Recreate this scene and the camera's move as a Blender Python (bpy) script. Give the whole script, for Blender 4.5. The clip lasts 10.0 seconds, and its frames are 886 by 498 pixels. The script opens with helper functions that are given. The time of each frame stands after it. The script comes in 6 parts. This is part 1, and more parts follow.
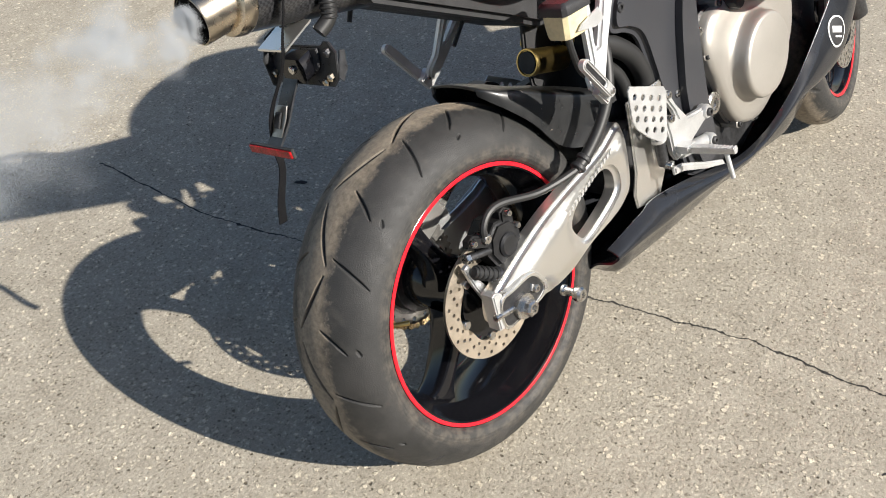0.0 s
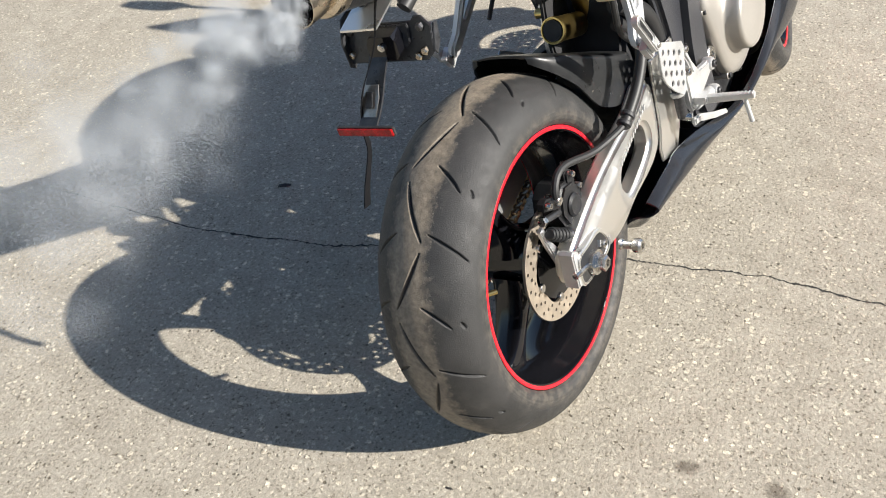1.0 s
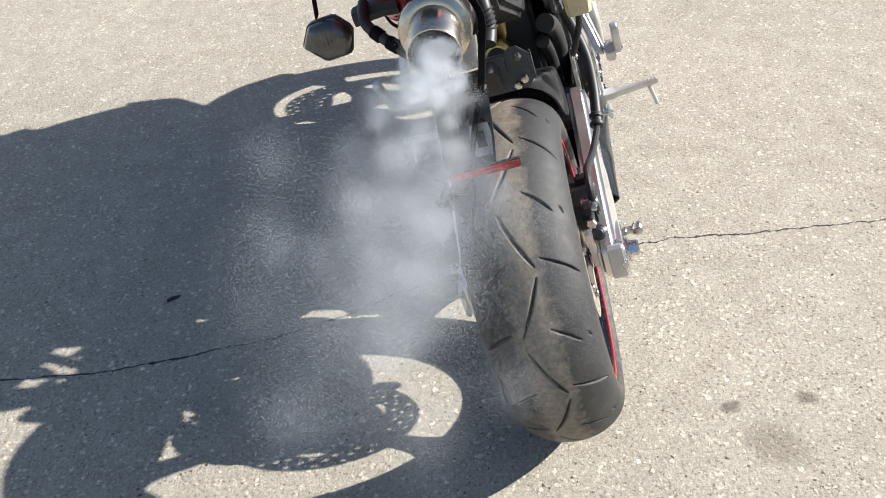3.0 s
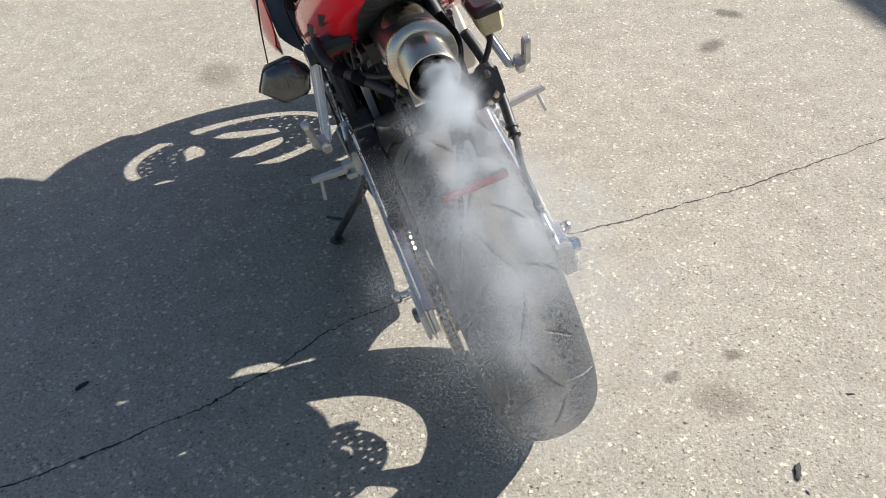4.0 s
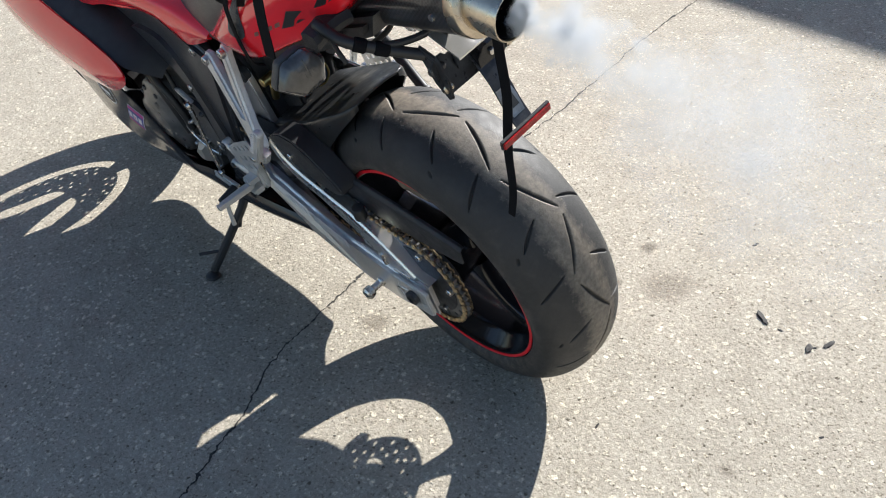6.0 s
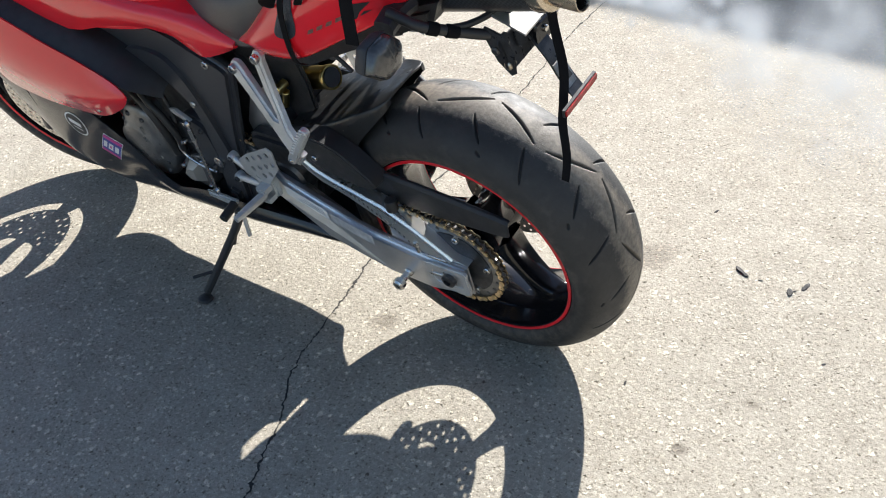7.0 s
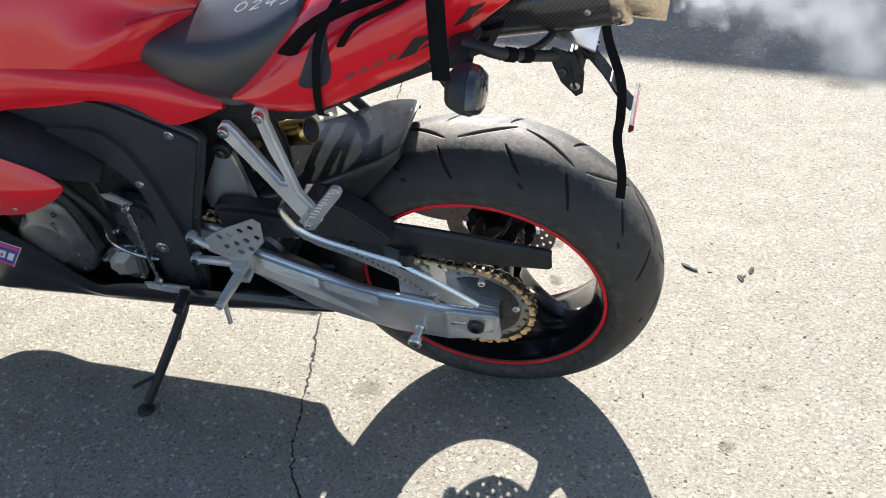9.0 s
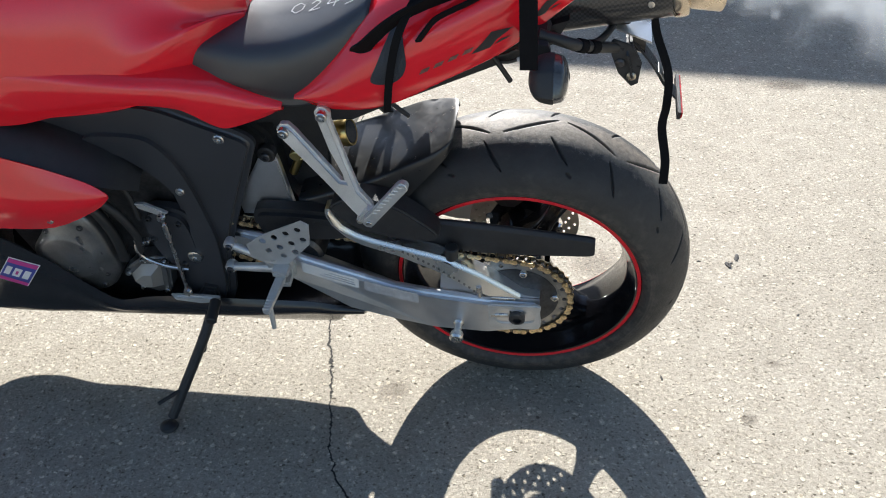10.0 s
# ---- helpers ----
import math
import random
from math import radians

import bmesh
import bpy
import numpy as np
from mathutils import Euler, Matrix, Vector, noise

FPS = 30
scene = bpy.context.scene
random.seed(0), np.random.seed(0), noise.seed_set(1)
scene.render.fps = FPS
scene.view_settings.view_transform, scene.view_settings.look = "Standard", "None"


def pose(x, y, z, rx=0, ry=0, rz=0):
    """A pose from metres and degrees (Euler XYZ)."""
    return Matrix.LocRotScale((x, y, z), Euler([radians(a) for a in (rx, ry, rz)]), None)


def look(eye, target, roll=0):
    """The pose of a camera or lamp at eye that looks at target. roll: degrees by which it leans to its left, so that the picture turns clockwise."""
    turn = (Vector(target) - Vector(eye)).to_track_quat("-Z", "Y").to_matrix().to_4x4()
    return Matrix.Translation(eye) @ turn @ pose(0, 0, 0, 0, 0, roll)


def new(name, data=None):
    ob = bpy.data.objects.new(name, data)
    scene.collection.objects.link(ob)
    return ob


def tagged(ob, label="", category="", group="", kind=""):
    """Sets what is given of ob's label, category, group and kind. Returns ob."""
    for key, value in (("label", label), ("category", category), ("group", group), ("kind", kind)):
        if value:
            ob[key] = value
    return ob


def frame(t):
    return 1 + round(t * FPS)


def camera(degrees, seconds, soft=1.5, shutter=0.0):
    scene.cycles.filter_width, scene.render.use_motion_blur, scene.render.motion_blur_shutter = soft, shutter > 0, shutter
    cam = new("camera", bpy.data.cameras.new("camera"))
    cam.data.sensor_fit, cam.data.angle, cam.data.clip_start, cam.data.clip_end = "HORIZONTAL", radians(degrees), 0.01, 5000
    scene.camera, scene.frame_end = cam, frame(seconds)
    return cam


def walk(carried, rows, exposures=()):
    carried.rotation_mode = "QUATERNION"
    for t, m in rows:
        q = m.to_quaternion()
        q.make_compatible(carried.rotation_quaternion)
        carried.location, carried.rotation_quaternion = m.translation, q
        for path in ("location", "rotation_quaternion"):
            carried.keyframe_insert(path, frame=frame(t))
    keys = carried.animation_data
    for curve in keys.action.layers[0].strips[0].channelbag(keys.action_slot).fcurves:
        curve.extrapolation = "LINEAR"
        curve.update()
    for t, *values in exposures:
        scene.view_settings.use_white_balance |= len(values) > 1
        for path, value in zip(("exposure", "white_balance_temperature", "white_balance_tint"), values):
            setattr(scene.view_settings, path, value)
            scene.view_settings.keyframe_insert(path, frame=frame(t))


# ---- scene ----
cam = camera(52.1, 10.0, soft=1.0)
PATH = [
    (0, (-0.872, -0.789, 1.353), (0.24, 0.329, 0.122), -4.7),
    (0.5, (-1.032, -0.717, 1.362), (0.196, 0.269, 0.129), -4.4),
    (1, (-1.109, -0.552, 1.342), (0.178, 0.345, 0.102), -5.6),
    (1.5, (-1.178, -0.378, 1.348), (0.172, 0.399, 0.095), -6.1),
    (2, (-1.246, -0.224, 1.343), (0.231, 0.327, 0.112), -4.2),
    (2.2, (-1.298, -0.149, 1.353), (0.219, 0.307, 0.133), -3.9),
    (3.3, (-1.343, 0.214, 1.363), (0.27, 0.252, 0.18), -5.6),
    (3.5, (-1.33, 0.279, 1.371), (0.28, 0.228, 0.186), -5.7),
    (4, (-1.337, 0.423, 1.376), (0.263, 0.103, 0.219), -5.1),
    (4.5, (-1.39, 0.608, 1.387), (0.158, 0.053, 0.249), -5.6),
    (5, (-1.329, 0.735, 1.367), (0.132, 0.025, 0.2), -5.4),
    (5.5, (-1.169, 0.843, 1.357), (0.177, -0.007, 0.146), -6.7),
    (5.7, (-1.118, 0.877, 1.354), (0.19, -0.022, 0.137), -7.2),
    (6.8, (-0.924, 1.243, 1.34), (0.158, 0.031, 0.173), -7.1),
    (7, (-0.888, 1.285, 1.346), (0.151, 0.039, 0.177), -6.7),
    (7.5, (-0.743, 1.346, 1.331), (0.198, 0.029, 0.156), -5.7),
    (8, (-0.57, 1.37, 1.321), (0.233, -0.02, 0.128), -5.9),
    (8.5, (-0.471, 1.377, 1.318), (0.211, -0.095, 0.148), -5.5),
    (9, (-0.354, 1.433, 1.32), (0.161, -0.13, 0.184), -4.6),
    (9.5, (-0.209, 1.523, 1.333), (0.148, -0.099, 0.218), -3.8),
    (10, (-0.102, 1.547, 1.313), (0.183, -0.094, 0.207), -2.7),
]
EXPOSURES = [(0.0, 0.79, 6500, 10), (1.0, 1.00, 6420, 10), (2.0, 1.41, 6150, 10), (3.5, 1.04, 6200, 10), (4.5, 0.98, 6200, 10), (5.5, 1.12, 6150, 10), (7.5, 1.41, 6150, 10), (8.2, 1.49, 6130, 10), (9.0, 1.42, 6150, 10), (10.0, 1.30, 6150, 10)]
walk(cam, [(t, look(eye, target, roll)) for t, eye, target, roll in PATH], EXPOSURES)

from mathutils.bvhtree import BVHTree

# ---- world, sun, exposure ----
SUN_AZ, SUN_EL = -80.0, 32.0
world = bpy.data.worlds.new("sky")
scene.world = world
world.use_nodes = True
wn = world.node_tree.nodes
sky = wn.new("ShaderNodeTexSky")
sky.sky_type, sky.sun_disc = "NISHITA", False
sky.sun_elevation, sky.sun_rotation = radians(SUN_EL), radians(90 - SUN_AZ)
wn["Background"].inputs["Strength"].default_value = 0.070
world.node_tree.links.new(sky.outputs["Color"], wn["Background"].inputs["Color"])
sun_data = bpy.data.lights.new("sun", "SUN")
sun_data.energy, sun_data.angle, sun_data.color = 5.0, radians(0.55), (1.0, 0.95, 0.87)
sun = new("sun", sun_data)
sun_way = Vector((math.cos(radians(SUN_EL)) * math.cos(radians(SUN_AZ)), math.cos(radians(SUN_EL)) * math.sin(radians(SUN_AZ)), math.sin(radians(SUN_EL))))
sun.matrix_world = look(tuple(sun_way * 30), (0, 0, 0))

# ---- materials ----


def material(name, colour, rough=0.5, metal=0.0, grain=0.0, grain_scale=200.0, spots=0.0, spot_scale=20.0, bump=0.0, bump_scale=300.0, coat=0.0, rough_var=0.0, spec=0.5, dust=0.0):
    """A surface with a fine grain, broad stains, relief and uneven gloss."""
    m = bpy.data.materials.new(name)
    m.use_nodes = True
    nt = m.node_tree
    n, lk = nt.nodes, nt.links
    b = n["Principled BSDF"]
    b.inputs["Metallic"].default_value = metal
    b.inputs["Coat Weight"].default_value = coat
    b.inputs["Coat Roughness"].default_value = 0.06
    b.inputs["Specular IOR Level"].default_value = spec
    tc = n.new("ShaderNodeTexCoord")

    def noise_at(scale, detail=4.0):
        t = n.new("ShaderNodeTexNoise")
        t.inputs["Scale"].default_value, t.inputs["Detail"].default_value = scale, detail
        lk.new(tc.outputs["Object"], t.inputs["Vector"])
        return t.outputs["Fac"]

    def ramp(src, lo, hi, a, c):
        r = n.new("ShaderNodeMapRange")
        for k, v in zip(("From Min", "From Max", "To Min", "To Max"), (lo, hi, a, c)):
            r.inputs[k].default_value = v
        lk.new(src, r.inputs["Value"])
        return r.outputs["Result"]

    def times(a, c):
        x = n.new("ShaderNodeMath")
        x.operation = "MULTIPLY"
        lk.new(a, x.inputs[0])
        lk.new(c, x.inputs[1])
        return x.outputs[0]

    fine, broad = noise_at(grain_scale), noise_at(spot_scale, 6.0)
    gain = times(ramp(fine, 0.3, 0.7, 1 - grain, 1 + grain), ramp(broad, 0.35, 0.65, 1 - spots, 1 + spots * 0.6))
    mix = n.new("ShaderNodeVectorMath")
    mix.operation = "SCALE"
    mix.inputs[0].default_value = colour
    lk.new(gain, mix.inputs["Scale"])
    col = mix.outputs[0]
    if dust:
        dm = n.new("ShaderNodeMix")
        dm.data_type = "RGBA"
        dm.inputs["B"].default_value = (0.33, 0.29, 0.24, 1)
        lk.new(ramp(noise_at(spot_scale * 2.3, 3.0), 0.68, 0.72, 0, dust), dm.inputs["Factor"])
        lk.new(col, dm.inputs["A"])
        col = dm.outputs["Result"]
    lk.new(col, b.inputs["Base Color"])
    lk.new(ramp(noise_at(spot_scale * 1.7, 5.0), 0.3, 0.7, max(0.02, rough - rough_var), min(1, rough + rough_var)), b.inputs["Roughness"])
    if bump:
        bp = n.new("ShaderNodeBump")
        bp.inputs["Strength"].default_value, bp.inputs["Distance"].default_value = 1.0, bump
        lk.new(noise_at(bump_scale, 6.0), bp.inputs["Height"])
        lk.new(bp.outputs["Normal"], b.inputs["Normal"])
    return m


RED = material("red_paint", (0.80, 0.013, 0.024), 0.17, 0, 0.02, 400, 0.03, 8, coat=0.5, rough_var=0.04, spec=0.5)
BLACK_PLASTIC = material("black_plastic", (0.022, 0.022, 0.0235), 0.55, 0, 0.15, 600, 0.15, 25, 0.0004, 900, rough_var=0.1)
BRACKET_PAINT = material("bracket_paint", (0.035, 0.036, 0.039), 0.36, 0.2, 0.2, 500, 0.35, 60, 0.0003, 500, rough_var=0.12, spec=0.5)
BLACK_GLOSS = material("black_gloss_paint", (0.006, 0.006, 0.0075), 0.12, 0, 0.1, 300, 0.1, 15, rough_var=0.05, spec=0.5)
FRAME = material("satin_black_frame", (0.036, 0.037, 0.042), 0.34, 0, 0.06, 600, 0.10, 9, 0.0002, 1200, rough_var=0.05, spec=0.7)
BLACK_FAIRING = material("black_fairing", (0.020, 0.021, 0.024), 0.17, 0, 0.1, 300, 0.15, 12, rough_var=0.05)
DARK_METAL = material("dark_metal", (0.085, 0.085, 0.088), 0.42, 0.8, 0.2, 200, 0.3, 30, 0.0003, 500, rough_var=0.1)
ENGINE_GREY = material("engine_case", (0.44, 0.415, 0.375), 0.44, 0.6, 0.05, 700, 0.06, 9, 0.0002, 1200, rough_var=0.04)
ALU = material("brushed_aluminium", (0.80, 0.782, 0.74), 0.30, 0.92, 0.03, 500, 0.06, 7, 0.00004, 900, rough_var=0.05)
ALU_CAST = material("cast_aluminium", (0.59, 0.59, 0.58), 0.42, 0.60, 0.08, 600, 0.12, 25, 0.0003, 1100, rough_var=0.08)
ALU_SATIN = material("satin_aluminium", (0.66, 0.665, 0.675), 0.36, 0.88, 0.05, 600, 0.10, 16, 0.00015, 900, rough_var=0.07)
ENGINE_MID = material("grey_engine_case", (0.20, 0.198, 0.195), 0.36, 0.75, 0.1, 500, 0.25, 22, 0.0003, 900, rough_var=0.1)
LABEL_SILVER = material("silver_label", (0.55, 0.56, 0.58), 0.4, 0.3, 0.05, 300, 0.2, 60)
SPROCKET_STEEL = material("worn_sprocket", (0.34, 0.33, 0.31), 0.40, 0.9, 0.1, 500, 0.3, 40, rough_var=0.08)
DISC_STEEL = material("tarnished_disc", (0.60, 0.52, 0.42), 0.42, 0.85, 0.08, 500, 0.15, 35, rough_var=0.08)
STEEL = material("steel", (0.58, 0.56, 0.53), 0.27, 1.0, 0.06, 400, 0.15, 40, rough_var=0.1)
GOLD = material("gold_chain", (0.78, 0.60, 0.35), 0.36, 1.0, 0.25, 500, 0.45, 90, rough_var=0.1)
GOLD_DARK = material("dull_chain", (0.20, 0.16, 0.11), 0.45, 0.9, 0.2, 500, 0.4, 90, rough_var=0.1)
BRASS = material("gold_anodised", (0.70, 0.52, 0.20), 0.28, 1.0, 0.05, 500, 0.1, 30)
HOSE = material("hose_rubber", (0.02, 0.02, 0.02), 0.5, 0, 0.1, 500, 0.1, 20)
SEAT = material("seat_vinyl", (0.022, 0.022, 0.025), 0.40, 0, 0.1, 700, 0.1, 14, 0.0003, 1200, rough_var=0.05, spec=0.9)
HEAT_STEEL = material("heat_tinted_steel", (0.60, 0.52, 0.41), 0.26, 1.0, 0.06, 300, 0.2, 18, rough_var=0.08)
HUGGER = material("dusty_black_plastic", (0.016, 0.0165, 0.017), 0.34, 0, 0.08, 500, 0.12, 38, rough_var=0.07, spec=0.55, dust=0.55)
WEBBING = material("black_webbing", (0.010, 0.010, 0.011), 0.9, 0, 0.25, 900, 0.1, 30, 0.0004, 1500, spec=0.08)
REFLECTOR = material("red_reflector", (0.36, 0.008, 0.010), 0.34, 0, 0.35, 400, 0.45, 70, 0.0004, 700, spec=0.3)
RIM_RED = material("rim_stripe", (0.70, 0.010, 0.022), 0.35, 0, 0.03, 400, 0.08, 30)
CARBON = material("carbon_sleeve", (0.018, 0.018, 0.019), 0.3, 0, 0.3, 160, 0.1, 20, coat=0.5)
wv = CARBON.node_tree
wt, wb = wv.nodes.new("ShaderNodeTexChecker"), wv.nodes["Principled BSDF"]
wt.inputs["Scale"].default_value = 260.0
wt.inputs["Color1"].default_value, wt.inputs["Color2"].default_value = (0.011, 0.011, 0.012, 1), (0.036, 0.036, 0.038, 1)
wv.links.new(wv.nodes.new("ShaderNodeTexCoord").outputs["Object"], wt.inputs["Vector"])
wv.links.new(wt.outputs["Color"], wb.inputs["Base Color"])
WHITE = material("white_decal", (0.75, 0.75, 0.74), 0.5, 0, 0.03, 400, 0.1, 30)
CHALK = material("chalk", (0.48, 0.48, 0.48), 0.9, 0, 0.3, 700, 0.3, 200)
VENT = material("vent_mesh", (0.020, 0.028, 0.040), 0.4, 0, 0.3, 900, 0.1, 40, 0.001, 700)
DECAL_BLUE = material("blue_decal", (0.05, 0.07, 0.30), 0.45, 0, 0.03, 400, 0.05, 30)
DECAL_PINK = material("magenta_decal", (0.55, 0.05, 0.25), 0.45, 0, 0.03, 400, 0.05, 30)
DECAL_DARK = material("dark_decal", (0.02, 0.02, 0.022), 0.5, 0, 0.03, 400, 0.05, 30)
FADED = material("faded_print", (0.20, 0.085, 0.070), 0.5, 0, 0.2, 400, 0.3, 120)
SOOT = material("soot", (0.008, 0.0075, 0.007), 0.95, 0, 0.2, 300, 0.2, 60, spec=0.1)
RESERVOIR = material("yellowed_plastic", (0.62, 0.54, 0.33), 0.45, 0, 0.06, 200, 0.15, 30)
LENS_AMBER = material("smoked_lens", (0.050, 0.048, 0.045), 0.14, 0, 0.2, 150, 0.2, 60, 0.0004, 260, coat=0.8)

# ---- building helpers ----


def mesh_part(name, bm, mat, parent=None, label="", smooth=True, angle=35):
    me = bpy.data.meshes.new(name)
    bmesh.ops.recalc_face_normals(bm, faces=bm.faces)
    bm.to_mesh(me)
    bm.free()
    if smooth:
        me.polygons.foreach_set("use_smooth", [True] * len(me.polygons))
        me.set_sharp_from_angle(angle=radians(angle))
    if mat:
        me.materials.append(mat)
    ob = new(name, me)
    if parent:
        ob.parent = parent
    if label:
        ob["label"] = label
    return ob


def spline(pts, n=8, closed=False):
    """Points along a smooth curve through pts."""
    P = [Vector(p) for p in pts]
    m = len(P)
    out = []
    for i in range(m if closed else m - 1):
        if closed:
            a, b, c, d = P[i - 1], P[i], P[(i + 1) % m], P[(i + 2) % m]
        else:
            a, b, c, d = P[max(i - 1, 0)], P[i], P[i + 1], P[min(i + 2, m - 1)]
        for k in range(n):
            t = k / n
            out.append(0.5 * (2 * b + (c - a) * t + (2 * a - 5 * b + 4 * c - d) * t * t + (3 * b - a - 3 * c + d) * t ** 3))
    if not closed:
        out.append(P[-1])
    return out


def slab(loops, y0, y1, bevel, segments, bm):
    """A flat body with the outline loops[0] and openings loops[1:], from y0 to y1, its rims rounded."""
    part_bm = bmesh.new()
    edges = []
    for lp in loops:
        vs = [part_bm.verts.new((x, y0, z)) for x, z in lp]
        edges += [part_bm.edges.new((vs[i], vs[(i + 1) % len(vs)])) for i in range(len(vs))]
    if len(loops) > 1:
        fill = bmesh.ops.triangle_fill(part_bm, edges=edges, use_beauty=True, use_dissolve=False)
        faces = [g for g in fill["geom"] if isinstance(g, bmesh.types.BMFace)]
    else:
        faces = [part_bm.faces.new([e.verts[0] for e in edges])]
    ext = bmesh.ops.extrude_face_region(part_bm, geom=faces)
    bmesh.ops.translate(part_bm, verts=[g for g in ext["geom"] if isinstance(g, bmesh.types.BMVert)], vec=(0, y1 - y0, 0))
    if bevel:
        part_bm.normal_update()
        rim = [e for e in part_bm.edges if len(e.link_faces) == 2 and e.calc_face_angle() > 0.6 and abs(e.verts[0].co.y - e.verts[1].co.y) < 1e-6]
        bmesh.ops.bevel(part_bm, geom=rim, offset=bevel, segments=segments, affect="EDGES", clamp_overlap=False)
        xs, zs = [p[0] for p in loops[0]], [p[1] for p in loops[0]]
        bad = any(not (min(xs) - 1e-3 < v.co.x < max(xs) + 1e-3 and min(zs) - 1e-3 < v.co.z < max(zs) + 1e-3) for v in part_bm.verts)
        if bad:
            part_bm.free()
            return slab(loops, y0, y1, bevel * 0.6 if bevel > 0.0008 else 0, segments, bm)
    if bm is None:
        return part_bm
    me = bpy.data.meshes.new("piece")
    part_bm.to_mesh(me)
    part_bm.free()
    bm.from_mesh(me)
    bpy.data.meshes.remove(me)
    return bm


def plate(outline, y0, y1, bevel=0.003, holes=(), curve=0, bm=None, segments=2):
    """A plate with the outline (x, z), from y0 to y1, with round holes (x, z, r) through it and rounded edges."""
    pts = [tuple(p) for p in outline]
    if curve:
        pts = [(v.x, v.y) for v in spline([(a, b, 0) for a, b in pts], curve, True)]
    loops = [pts] + [[(x + r * math.cos(2 * math.pi * k / 14), z + r * math.sin(2 * math.pi * k / 14)) for k in range(14)] for x, z, r in holes]
    return slab(loops, y0, y1, bevel, segments, bm)


def slotted(outline, slots, y0, y1, bevel, curve=5):
    """A thick plate with smooth outlines and shaped openings through it."""
    loops = [[(v.x, v.y) for v in spline([(a, b, 0) for a, b in lp], curve, True)] for lp in [outline, *slots]]
    return slab(loops, y0, y1, bevel, 3, None)


def lathe(profile, n=48, centre=(0, 0, 0), turn=None, bm=None, closed=False):
    """A body of revolution about y from (radius, y) pairs, then turned and moved."""
    bm = bm or bmesh.new()
    m = Matrix.Translation(centre) @ (turn or Matrix())
    rings = []
    for r, y in profile:
        if r < 1e-5:
            rings.append([bm.verts.new(m @ Vector((0, y, 0)))])
        else:
            rings.append([bm.verts.new(m @ Vector((r * math.cos(2 * math.pi * k / n), y, r * math.sin(2 * math.pi * k / n)))) for k in range(n)])
    pairs = list(zip(rings, rings[1:])) + ([(rings[-1], rings[0])] if closed else [])
    for a, b in pairs:
        for k in range(n):
            f = [a[k % len(a)], a[(k + 1) % len(a)], b[(k + 1) % len(b)], b[k % len(b)]]
            f = list(dict.fromkeys(f))
            if len(f) > 2:
                bm.faces.new(f)
    return bm


def along(a, b):
    """The turn that lays the y axis on the way from a to b."""
    return (Vector(b) - Vector(a)).to_track_quat("Y", "Z").to_matrix().to_4x4()


def rod(a, b, r, r2=None, n=16, bevel=0.0, bm=None):
    """A round bar from a to b with softened ends."""
    length, r2 = (Vector(b) - Vector(a)).length, r if r2 is None else r2
    c = min(bevel or 0.15 * min(r, r2), 0.4 * length)
    return lathe([(0, 0), (r - c, 0), (r, c), (r2, length - c), (r2 - c, length), (0, length)], n, a, along(a, b), bm)


def tube(pts, r, n=10, steps=6, bm=None, taper=None):
    """A pipe through pts."""
    bm = bm or bmesh.new()
    path = spline(pts, steps)
    rings, side = [], None
    for i, p in enumerate(path):
        d = (path[min(i + 1, len(path) - 1)] - path[max(i - 1, 0)]).normalized()
        if side is None:
            side = d.orthogonal().normalized()
        side = (side - d * side.dot(d)).normalized()
        up = d.cross(side)
        q = r if taper is None else r + (taper - r) * i / (len(path) - 1)
        rings.append([bm.verts.new(p + q * (math.cos(2 * math.pi * k / n) * side + math.sin(2 * math.pi * k / n) * up)) for k in range(n)])
    for a, b in zip(rings, rings[1:]):
        for k in range(n):
            bm.faces.new((a[k], a[(k + 1) % n], b[(k + 1) % n], b[k]))
    bm.faces.new(rings[0])
    bm.faces.new(rings[-1][::-1])
    return bm


def ribbon(pts, width, thick, side=(0, 1, 0), steps=8, bm=None, twist=0.0, hold=1.0, taper=1.0):
    """A flat strap through pts."""
    bm = bm or bmesh.new()
    path = spline(pts, steps)
    rings = []
    for i, p in enumerate(path):
        d = (path[min(i + 1, len(path) - 1)] - path[max(i - 1, 0)]).normalized()
        s = Vector(side)
        s = (s - d * s.dot(d)).normalized()
        a = twist * (i / len(path)) ** hold
        s = (s * math.cos(a) + d.cross(s) * math.sin(a)).normalized()
        u = d.cross(s)
        rings.append([bm.verts.new(p + s * (width * (1 + (taper - 1) * i / len(path)) / 2 * x) + u * (thick / 2 * y)) for x, y in ((-1, -1), (1, -1), (1, 1), (-1, 1))])
    for a, b in zip(rings, rings[1:]):
        for k in range(4):
            bm.faces.new((a[k], a[(k + 1) % 4], b[(k + 1) % 4], b[k]))
    bm.faces.new(rings[0])
    bm.faces.new(rings[-1][::-1])
    return bm


